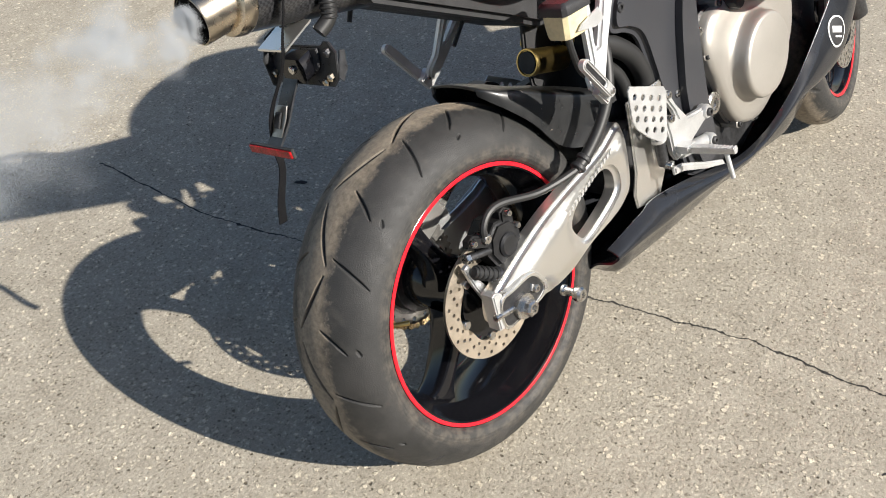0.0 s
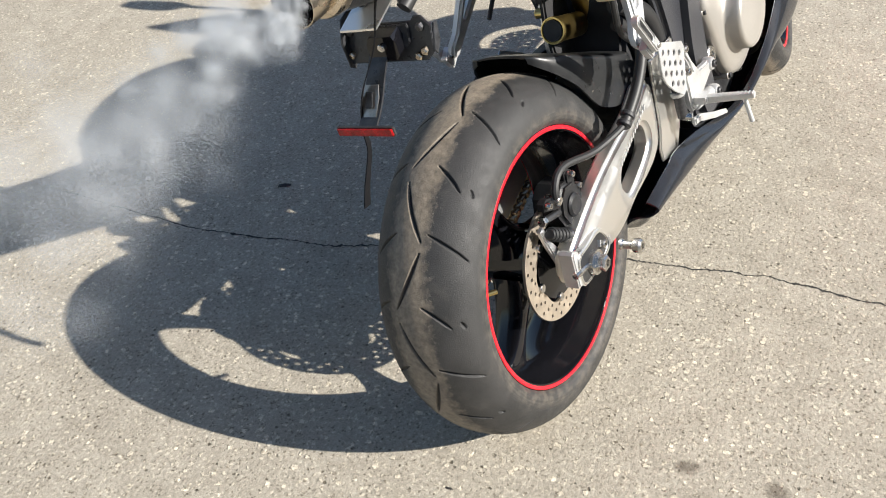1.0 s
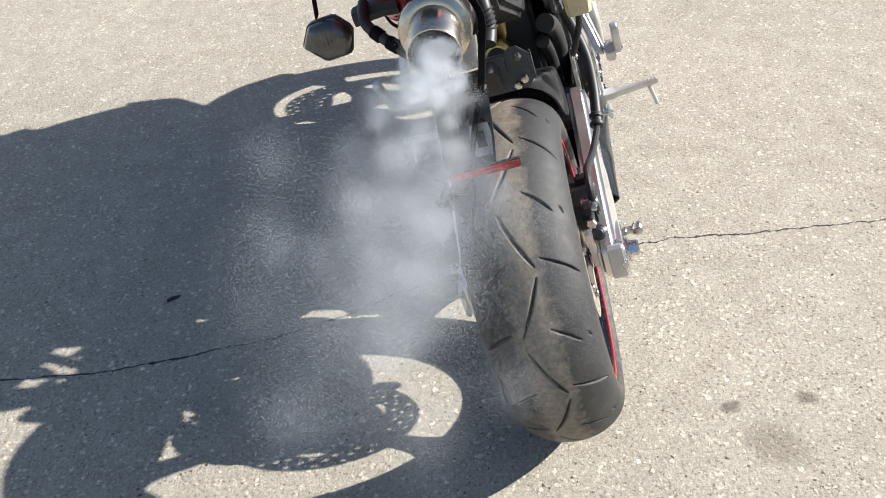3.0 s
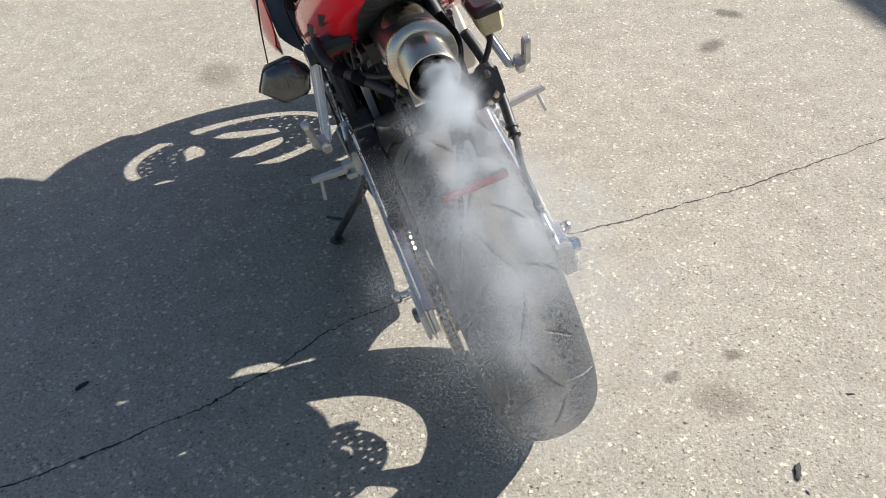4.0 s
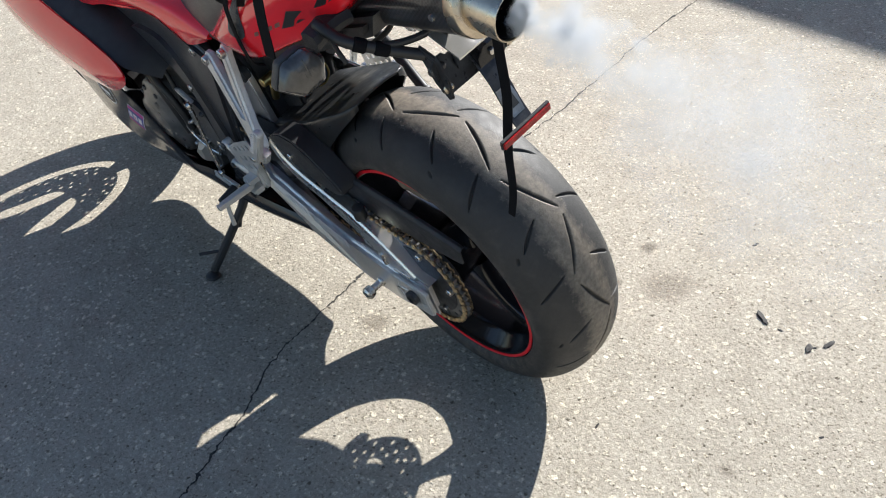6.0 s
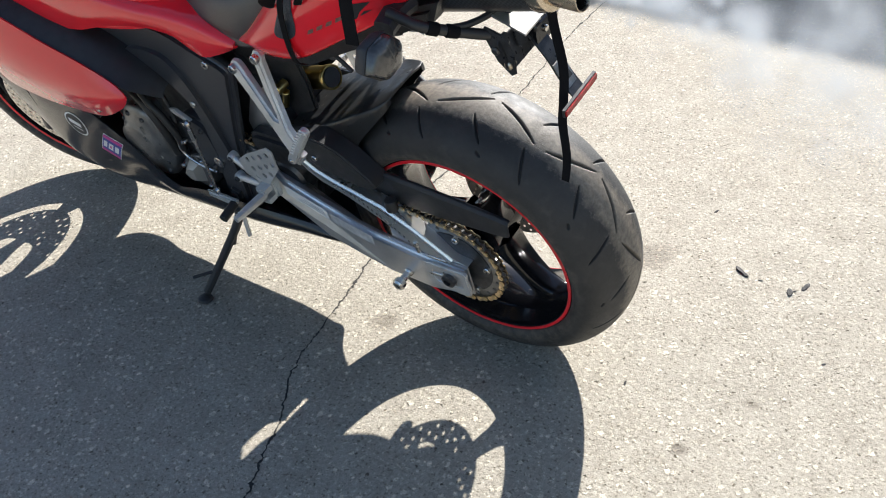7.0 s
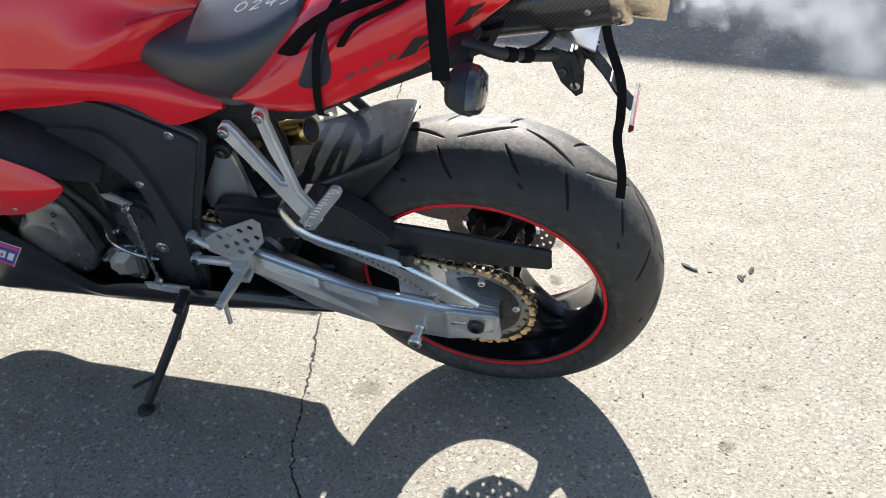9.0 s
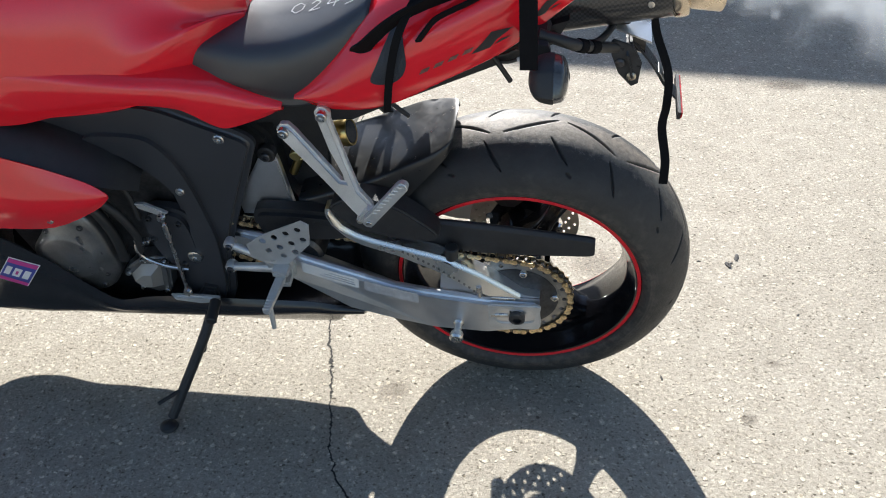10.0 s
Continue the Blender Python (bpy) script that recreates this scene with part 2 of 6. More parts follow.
def loft(sections, nu=6, nv=5, cap=True, thick=0.0, bm=None, ring=True):
    """A skin through sections, each a list of (x, y, z); smooth along and across. ring: the sections are closed."""
    bm = bm or bmesh.new()
    fine = [spline(s, nv, ring) for s in sections]
    cols = [spline([s[k] for s in fine], nu) for k in range(len(fine[0]))]
    rows = [[bm.verts.new(c[i]) for c in cols] for i in range(len(cols[0]))]
    m = len(rows[0])
    for a, b in zip(rows, rows[1:]):
        for k in range(m if ring else m - 1):
            bm.faces.new((a[k], a[(k + 1) % m], b[(k + 1) % m], b[k]))
    if cap and ring:
        bm.faces.new(rows[0][::-1])
        bm.faces.new(rows[-1])
    if thick:
        bm.normal_update()
        skin, rim = list(bm.faces), [e for e in bm.edges if e.is_boundary]
        inner = {v: bm.verts.new(v.co - v.normal * thick) for v in list(bm.verts)}
        for f in skin:
            bm.faces.new([inner[v] for v in reversed(f.verts)])
        for e in rim:
            a, b = e.verts
            bm.faces.new((a, b, inner[b], inner[a]))
    return bm


def half_ring(x, pairs):
    """A closed section at x from its left half, (y, z) from top to bottom; x may lean with z."""
    left = [(x, y, z) for y, z in pairs]
    return left + [(x, -y, z) for y, z in pairs[::-1] if y > 1e-6]


def mirrored(bm):
    bmesh.ops.scale(bm, vec=(1, -1, 1), verts=bm.verts)
    bmesh.ops.reverse_faces(bm, faces=bm.faces)
    return bm


def bolt_head(parent, x, y, z, r=0.008, out=1, mat=None, name="bolt"):
    """A round-headed bolt whose head stands out to the side given, with a socket."""
    h = 0.006
    bm = lathe([(0, -0.004), (r, -0.004), (r, h * 0.7), (r * 0.8, h), (r * 0.45, h), (r * 0.4, h * 0.4), (0, h * 0.4)], 16, (x, y, z), Matrix() if out > 0 else Matrix.Rotation(math.pi, 4, "X"))
    return mesh_part(name, bm, mat or STEEL, parent)

# ---- ground ----


def ground_material():
    m = bpy.data.materials.new("worn_concrete")
    m.use_nodes = True
    n, lk = m.node_tree.nodes, m.node_tree.links
    b = n["Principled BSDF"]
    b.inputs["Specular IOR Level"].default_value = 0.25
    geo = n.new("ShaderNodeTexCoord")

    def tex(kind, scale, **kw):
        t = n.new(kind)
        t.inputs["Scale"].default_value = scale
        for k, v in kw.items():
            t.inputs[k].default_value = v
        lk.new(geo.outputs["Object"], t.inputs["Vector"])
        return t

    def ramp(src, stops):
        r = n.new("ShaderNodeValToRGB")
        r.color_ramp.elements[0].position, r.color_ramp.elements[0].color = stops[0][0], (*stops[0][1], 1)
        r.color_ramp.elements[1].position, r.color_ramp.elements[1].color = stops[-1][0], (*stops[-1][1], 1)
        for p, c in stops[1:-1]:
            r.color_ramp.elements.new(p).color = (*c, 1)
        lk.new(src, r.inputs["Fac"])
        return r.outputs["Color"]

    def mix(kind, fac, a, c):
        x = n.new("ShaderNodeMix")
        x.data_type, x.blend_type = "RGBA", kind
        if isinstance(fac, float):
            x.inputs["Factor"].default_value = fac
        else:
            lk.new(fac, x.inputs["Factor"])
        lk.new(a, x.inputs["A"])
        lk.new(c, x.inputs["B"])
        return x.outputs["Result"]

    # a tan matrix with sparse pale stones of two sizes, dark specks and pits, and broad weathering
    warp = n.new("ShaderNodeVectorMath")
    warp.operation = "MULTIPLY_ADD"
    wob = tex("ShaderNodeTexNoise", 160.0, Detail=3.0)
    lk.new(wob.outputs["Color"], warp.inputs[0])
    warp.inputs[1].default_value = (0.011, 0.011, 0.011)
    lk.new(geo.outputs["Object"], warp.inputs[2])

    def stones(scale, which, share, size, soft):
        t = n.new("ShaderNodeTexVoronoi")
        t.inputs["Scale"].default_value = scale
        lk.new(warp.outputs[0], t.inputs["Vector"])
        sep = n.new("ShaderNodeSeparateColor")
        lk.new(t.outputs["Color"], sep.inputs["Color"])
        # stones differ in size: the rarer the draw, the larger
        cut_at = n.new("ShaderNodeMapRange")
        for k, v in zip(("From Min", "From Max", "To Min", "To Max"), (1 - share, 1.0, 0.0, size)):
            cut_at.inputs[k].default_value = v
        lk.new(sep.outputs[which], cut_at.inputs["Value"])
        diff = n.new("ShaderNodeMath")
        diff.operation = "SUBTRACT"
        lk.new(cut_at.outputs["Result"], diff.inputs[0])
        lk.new(t.outputs["Distance"], diff.inputs[1])
        m2 = n.new("ShaderNodeMapRange")
        for k, v in zip(("From Min", "From Max", "To Min", "To Max"), (-soft, soft, 0.0, 1.0)):
            m2.inputs[k].default_value = v
        lk.new(diff.outputs[0], m2.inputs["Value"])
        return m2.outputs["Result"], t

    pale, big = stones(95.0, "Red", 0.17, 0.66, 0.07)
    pale2, small = stones(190.0, "Green", 0.26, 0.75, 0.10)
    dark, specks = stones(210.0, "Blue", 0.34, 0.60, 0.16)
    pit, pits = stones(110.0, "Green", 0.10, 0.36, 0.08)
    broad = tex("ShaderNodeTexNoise", 0.9, Detail=6.0, Roughness=0.6)
    patch = tex("ShaderNodeTexNoise", 11.0, Detail=9.0, Roughness=0.7)
    fine = tex("ShaderNodeTexNoise", 520.0, Detail=4.0, Roughness=0.7)
    middle = tex("ShaderNodeTexNoise", 120.0, Detail=5.0, Roughness=0.7)
    base = ramp(broad.outputs["Fac"], [(0.3, (0.350, 0.318, 0.262)), (0.7, (0.400, 0.366, 0.305))])
    grime = ramp(patch.outputs["Fac"], [(0.32, (0.85, 0.84, 0.82)), (0.62, (1.05, 1.05, 1.04))])
    speck = ramp(fine.outputs["Fac"], [(0.30, (0.68, 0.67, 0.66)), (0.68, (1.25, 1.25, 1.25))])
    mid = ramp(middle.outputs["Fac"], [(0.30, (0.70, 0.69, 0.67)), (0.64, (1.12, 1.12, 1.12))])
    c = base
    for other in (grime, speck, mid):
        c = mix("MULTIPLY", 1.0, c, other)

    def tint(fac, a, colour):
        rgb = n.new("ShaderNodeRGB")
        rgb.outputs[0].default_value = (*colour, 1)
        return mix("MULTIPLY", fac, a, rgb.outputs[0])

    c = tint(pale2, c, (1.40, 1.39, 1.36))
    c = tint(pale, c, (1.62, 1.60, 1.56))
    c = tint(dark, c, (0.55, 0.53, 0.50))
    c = tint(pit, c, (0.40, 0.37, 0.34))
    lk.new(c, b.inputs["Base Color"])
    b.inputs["Roughness"].default_value = 0.85
    bp = n.new("ShaderNodeBump")
    bp.inputs["Strength"].default_value, bp.inputs["Distance"].default_value = 1.0, 0.0028
    bp.invert = True
    add = n.new("ShaderNodeMath")
    add.operation = "ADD"
    lk.new(middle.outputs["Fac"], add.inputs[0])
    lk.new(pit, add.inputs[1])
    proud = n.new("ShaderNodeMath")
    proud.operation = "MULTIPLY_ADD"
    proud.inputs[1].default_value = -0.7
    lk.new(pale, proud.inputs[0])
    lk.new(add.outputs[0], proud.inputs[2])
    lk.new(proud.outputs[0], bp.inputs["Height"])
    lk.new(bp.outputs["Normal"], b.inputs["Normal"])
    return m


CONCRETE = ground_material()
CRACK = material("crack_dirt", (0.035, 0.032, 0.028), 0.95, 0, 0.4, 300, 0.3, 60)


def stain_material(name, colour, strength):
    """Dirt that soaks out towards its edge, laid over the concrete."""
    m = bpy.data.materials.new(name)
    m.use_nodes = True
    n, lk = m.node_tree.nodes, m.node_tree.links
    b = n["Principled BSDF"]
    b.inputs["Base Color"].default_value = (*colour, 1)
    b.inputs["Roughness"].default_value = 0.8
    tc = n.new("ShaderNodeTexCoord")
    ln = n.new("ShaderNodeVectorMath")
    ln.operation = "LENGTH"
    lk.new(tc.outputs["Object"], ln.inputs[0])
    ns = n.new("ShaderNodeTexNoise")
    ns.inputs["Scale"].default_value, ns.inputs["Detail"].default_value = 3.5, 10.0
    ns.inputs["Roughness"].default_value = 0.75
    place = n.new("ShaderNodeObjectInfo")
    shift_by = n.new("ShaderNodeVectorMath")
    shift_by.operation = "ADD"
    lk.new(tc.outputs["Object"], shift_by.inputs[0])
    lk.new(place.outputs["Location"], shift_by.inputs[1])
    lk.new(shift_by.outputs[0], ns.inputs["Vector"])
    ad = n.new("ShaderNodeMath")
    ad.operation = "ADD"
    lk.new(ln.outputs["Value"], ad.inputs[0])
    lk.new(ns.outputs["Fac"], ad.inputs[1])
    mr = n.new("ShaderNodeMapRange")
    for k, v in zip(("From Min", "From Max", "To Min", "To Max"), (0.85, 1.35, strength, 0.0)):
        mr.inputs[k].default_value = v
    lk.new(ad.outputs[0], mr.inputs["Value"])
    lk.new(mr.outputs["Result"], b.inputs["Alpha"])
    return m


FAINT_STAIN = stain_material("faint_stain", (0.20, 0.16, 0.12), 0.28)
SOFT_STAIN = stain_material("soaked_stain", (0.11, 0.085, 0.062), 0.42)
DEBRIS = material("dark_debris", (0.03, 0.027, 0.025), 0.8, 0, 0.3, 300, 0.3, 80, 0.001, 300)

bm = bmesh.new()
bmesh.ops.create_grid(bm, x_segments=40, y_segments=40, size=150)
ground = tagged(mesh_part("ground", bm, CONCRETE, smooth=False), "sunlit worn concrete yard with exposed aggregate", "ground", kind="structure")


def crack_strip(pts, width, seed):
    """A ragged hairline crack that follows pts on the ground."""
    rnd = random.Random(seed)
    path = spline([(x, y, 0) for x, y in pts], 34)
    bm = bmesh.new()
    rows = []
    off, wide = 0.0, 1.0
    for i, p in enumerate(path):
        d = (path[min(i + 1, len(path) - 1)] - path[max(i - 1, 0)]).normalized()
        s = Vector((-d.y, d.x, 0))
        off = 0.86 * off + rnd.uniform(-0.0024, 0.0024)
        wide = 0.8 * wide + 0.2 * rnd.uniform(0.1, 2.1)
        w = width * wide * rnd.uniform(0.35, 1.4) * (2.2 if rnd.random() < 0.04 else 1.0)
        c = p + s * off
        rows.append((bm.verts.new(c - s * w / 2 + Vector((0, 0, 0.0008))), bm.verts.new(c + s * w / 2 + Vector((0, 0, 0.0008)))))
    for a, b in zip(rows, rows[1:]):
        bm.faces.new((a[0], a[1], b[1], b[0]))
    return tagged(mesh_part("crack", bm, CRACK, smooth=False), "dark hairline crack across the concrete", "crack", "cracks in the ground", "structure")


crack_strip([(0.70, -2.4), (0.70, -1.78), (0.663, -1.36), (0.617, -1.105), (0.574, -0.868), (0.55, -0.69), (0.535, -0.54), (0.521, -0.37), (0.507, -0.26), (0.479, -0.157), (0.446, -0.036), (0.42, 0.06), (0.397, 0.15), (0.374, 0.24), (0.352, 0.333), (0.325, 0.4), (0.268, 0.478), (0.23, 0.556), (0.174, 0.674), (0.144, 0.786), (0.08, 1.05), (0.04, 1.5)], 0.0038, 1)


def stain_blot(x, y, r, mat, stretch=1.0, turn=0.0):
    """A soaked spot: a thin sheet with a ragged soft edge."""
    bm = bmesh.new()
    bmesh.ops.create_circle(bm, cap_ends=True, segments=32, radius=1.1)
    ob = tagged(mesh_part("stain", bm, mat, smooth=False), "small dark grease spot on the concrete", "stain", "spots on the ground", "structure")
    ob.matrix_world = Matrix.Translation((x, y, 0.0008)) @ Matrix.Rotation(turn, 4, "Z") @ Matrix.Diagonal((r * stretch, r, 1, 1))
    return ob


def crumb(x, y, r, seed):
    """A scrap of dark rubber or dirt lying on the ground."""
    rnd = random.Random(seed)
    bm = bmesh.new()
    bmesh.ops.create_icosphere(bm, subdivisions=2, radius=1.0)
    k = rnd.uniform(1.5, 2.6)
    for v in bm.verts:
        q = 1 + 0.85 * noise.noise(v.co * 2.3 + Vector((seed * 3.1, 0, 0)))
        v.co = Vector((v.co.x * q * r * k, v.co.y * q * r * 0.8, max(v.co.z * q * r * 0.4, -r * 0.15)))
    ob = tagged(mesh_part("debris_scrap", bm, DEBRIS), "dark scrap of dirt lying on the concrete", "debris", "scraps on the ground")
    low = min(v.co.z for v in ob.data.vertices)
    ob.matrix_world = Matrix.Translation((x, y, -low)) @ Matrix.Rotation(rnd.uniform(0, 6), 4, "Z")
    return ob


for x, y, r, mat, st, tn in [(-0.464, 0.158, 0.022, SOFT_STAIN, 1.2, 0.4), (-0.538, -0.022, 0.020, FAINT_STAIN, 1.4, 0), (-0.039, -0.457, 0.026, SOFT_STAIN, 1.3, 1), (-0.06, -0.303, 0.022, SOFT_STAIN, 1.5, 2),
                             (1.712, -1.397, 0.06, SOFT_STAIN, 1.6, 0.5), (1.46, -1.195, 0.055, SOFT_STAIN, 1.9, 2.2), (-0.8, -1.518, 0.06, SOFT_STAIN, 1.8, 0), (0.262, 0.145, 0.042, FAINT_STAIN, 1.2, 0.4), (1.95, 0.56, 0.12, FAINT_STAIN, 1.5, 0.2),
                             (-0.16, -0.37, 0.07, FAINT_STAIN, 1.5, 0.9)]:
    stain_blot(x, y, r, mat, st, tn)
for i, (x, y, r) in enumerate([(-0.509, -0.425, 0.0065), (-0.486, -0.390, 0.0075), (-0.366, -0.411, 0.008), (-0.415, -0.402, 0.003), (-0.493, -0.400, 0.003), (-0.22, -0.62, 0.004), (-0.30, 0.05, 0.003), (-0.62, -0.20, 0.003), (0.35, -0.62, 0.003), (0.331, 0.946, 0.0087)]):
    crumb(x, y, r, i)
crack_strip([(0.20, -0.92), (0.15, -0.93), (0.063, -0.925), (0.0, -0.94), (-0.092, -0.95)], 0.0008, 7)

# ---- the building whose shadow falls across the yard ----
WALL_PAINT = material("wall_render", (0.42, 0.40, 0.37), 0.9, 0, 0.08, 60, 0.12, 0.8, 0.002, 40)
edge_a, edge_b = Vector((-1.125, -1.507, 0)), Vector((1.5, -1.83, 0))
run = (edge_b - edge_a).normalized()
HALL = 3.4
shift = Vector((sun_way.x, sun_way.y, 0)) / sun_way.z * HALL
bm = bmesh.new()
base_at = edge_a + shift
back = Vector((run.y, -run.x, 0))
for h0, h1 in ((0, HALL - 0.12), (HALL - 0.12, HALL)):
    a, b2 = base_at - run * 30, base_at + run * 30
    lo = [a, b2, b2 + back * 6, a + back * 6]
    vs = [bm.verts.new((p.x, p.y, h0)) for p in lo] + [bm.verts.new((p.x, p.y, h1)) for p in lo]
    for q in ((0, 1, 5, 4), (1, 2, 6, 5), (2, 3, 7, 6), (3, 0, 4, 7)):
        bm.faces.new([vs[k] for k in q])
    bm.faces.new([vs[k] for k in (4, 5, 6, 7)]) if h1 == HALL else None
bmesh.ops.remove_doubles(bm, verts=bm.verts, dist=1e-5)
tagged(mesh_part("building", bm, WALL_PAINT, smooth=False), "plain low rendered building beside the yard", "building", kind="structure")

# ---- the motorcycle ----
AXLE = Vector((0.0, 0.063, 0.3171))
LEAN_DEG = -13.7
bike = new("motorcycle")
bike.matrix_world = pose(0, 0, 0, LEAN_DEG, 0, 0)
OFF = Matrix.Translation(Matrix.Rotation(radians(-LEAN_DEG), 3, "X") @ AXLE)
tagged(bike, "red and black sports motorcycle leaning on its side stand", "motorcycle")


def part(name, bm, mat, parent=None, label="", angle=35, smooth=True):
    """A part of the motorcycle, in metres from the rear axle's middle: x ahead, y to its left, z up in its own plane."""
    ob = mesh_part(name, bm, mat, parent or bike, label, smooth, angle)
    if parent is None:
        ob.matrix_basis = OFF
    return ob


def tyre_material():
    """Scuffed rubber: dusty on the tread's crown, plain on the walls; dust-free grooves with their shade painted
    near-black.
    """
    m = bpy.data.materials.new("scuffed_tyre")
    m.use_nodes = True
    n, lk = m.node_tree.nodes, m.node_tree.links
    b = n["Principled BSDF"]
    b.inputs["Specular IOR Level"].default_value = 0.58
    b.inputs["Diffuse Roughness"].default_value = 0.3
    tc = n.new("ShaderNodeTexCoord")
    sep = n.new("ShaderNodeSeparateXYZ")
    lk.new(tc.outputs["Object"], sep.inputs[0])

    def node(kind, op=None, *ins):
        x = n.new(kind)
        if op:
            x.operation = op
        for k, v in enumerate(ins):
            if isinstance(v, (int, float)):
                x.inputs[k].default_value = v
            elif v is not None:
                lk.new(v, x.inputs[k])
        return x.outputs[0]

    def noise_at(scale, detail=6.0):
        t = n.new("ShaderNodeTexNoise")
        t.inputs["Scale"].default_value, t.inputs["Detail"].default_value, t.inputs["Roughness"].default_value = scale, detail, 0.65
        lk.new(tc.outputs["Object"], t.inputs["Vector"])
        return t.outputs["Fac"]

    def span(src, a, c, lo, hi):
        r = n.new("ShaderNodeMapRange")
        for k, v in zip(("From Min", "From Max", "To Min", "To Max"), (a, c, lo, hi)):
            r.inputs[k].default_value = v
        lk.new(src, r.inputs["Value"])
        return r.outputs["Result"]

    def blend(fac, a, c):
        x = n.new("ShaderNodeMix")
        x.data_type = "RGBA"
        lk.new(fac, x.inputs["Factor"])
        for key, v in (("A", a), ("B", c)):
            if isinstance(v, tuple):
                x.inputs[key].default_value = (*v, 1)
            else:
                lk.new(v, x.inputs[key])
        return x.outputs["Result"]

    off = node("ShaderNodeMath", "ABSOLUTE", sep.outputs["Y"])
    ragged = node("ShaderNodeMath", "ADD", off, span(noise_at(38.0), 0.3, 0.7, -0.010, 0.010))
    crown = span(ragged, 0.020, 0.040, 1.0, 0.0)
    col = blend(span(noise_at(14.0), 0.35, 0.65, 0.0, 1.0), (0.016, 0.016, 0.0155), (0.030, 0.029, 0.028))
    dusty = blend(span(noise_at(120.0), 0.3, 0.7, 0.0, 1.0), (0.140, 0.115, 0.085), (0.300, 0.250, 0.188))
    col = blend(node("ShaderNodeMath", "MULTIPLY", crown, 0.9), col, dusty)
    # crumbs of rubber rolled up at the edge of the worn band
    ring = node("ShaderNodeMath", "MULTIPLY", span(ragged, 0.028, 0.036, 0.0, 1.0), span(ragged, 0.036, 0.046, 1.0, 0.0))
    crumbs = node("ShaderNodeMath", "MULTIPLY", ring, span(noise_at(190.0), 0.56, 0.64, 0.0, 0.55))
    col = blend(crumbs, col, (0.19, 0.165, 0.135))
    flat = n.new("ShaderNodeCombineXYZ")
    lk.new(sep.outputs["X"], flat.inputs["X"])
    lk.new(sep.outputs["Z"], flat.inputs["Y"])
    ln = n.new("ShaderNodeVectorMath")
    ln.operation = "LENGTH"
    lk.new(flat.outputs[0], ln.inputs[0])
    reach = ln.outputs["Value"]
    wall = span(reach, 0.250, 0.264, 1.0, 0.0)
    col = blend(node("ShaderNodeMath", "MULTIPLY", wall, span(noise_at(70.0), 0.42, 0.62, 0.05, 0.6)), col, (0.105, 0.090, 0.072))
    rings = node("ShaderNodeMath", "MULTIPLY", wall, node("ShaderNodeMath", "SINE", node("ShaderNodeMath", "MULTIPLY", reach, 1050.0)))
    scuffs = span(noise_at(26.0, 9.0), 0.56, 0.68, 0.0, 0.24)
    col = blend(scuffs, col, (0.085, 0.076, 0.066))
    # grooves go near-black: the shade inside them is put into the colour
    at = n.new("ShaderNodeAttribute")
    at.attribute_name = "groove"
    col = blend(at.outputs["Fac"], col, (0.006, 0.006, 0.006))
    lk.new(col, b.inputs["Base Color"])
    lk.new(span(noise_at(55.0), 0.3, 0.7, 0.54, 0.72), b.inputs["Roughness"])
    bp = n.new("ShaderNodeBump")
    bp.inputs["Strength"].default_value, bp.inputs["Distance"].default_value = 1.0, 0.0007
    lk.new(node("ShaderNodeMath", "ADD", node("ShaderNodeMath", "ADD", noise_at(500.0), crumbs), node("ShaderNodeMath", "MULTIPLY", rings, 0.15)), bp.inputs["Height"])
    lk.new(bp.outputs["Normal"], b.inputs["Normal"])
    return m


TYRE = tyre_material()

# rear wheel
TYRE_R, TYRE_RM, TYRE_HALF = 0.3205, 0.250, 0.0955


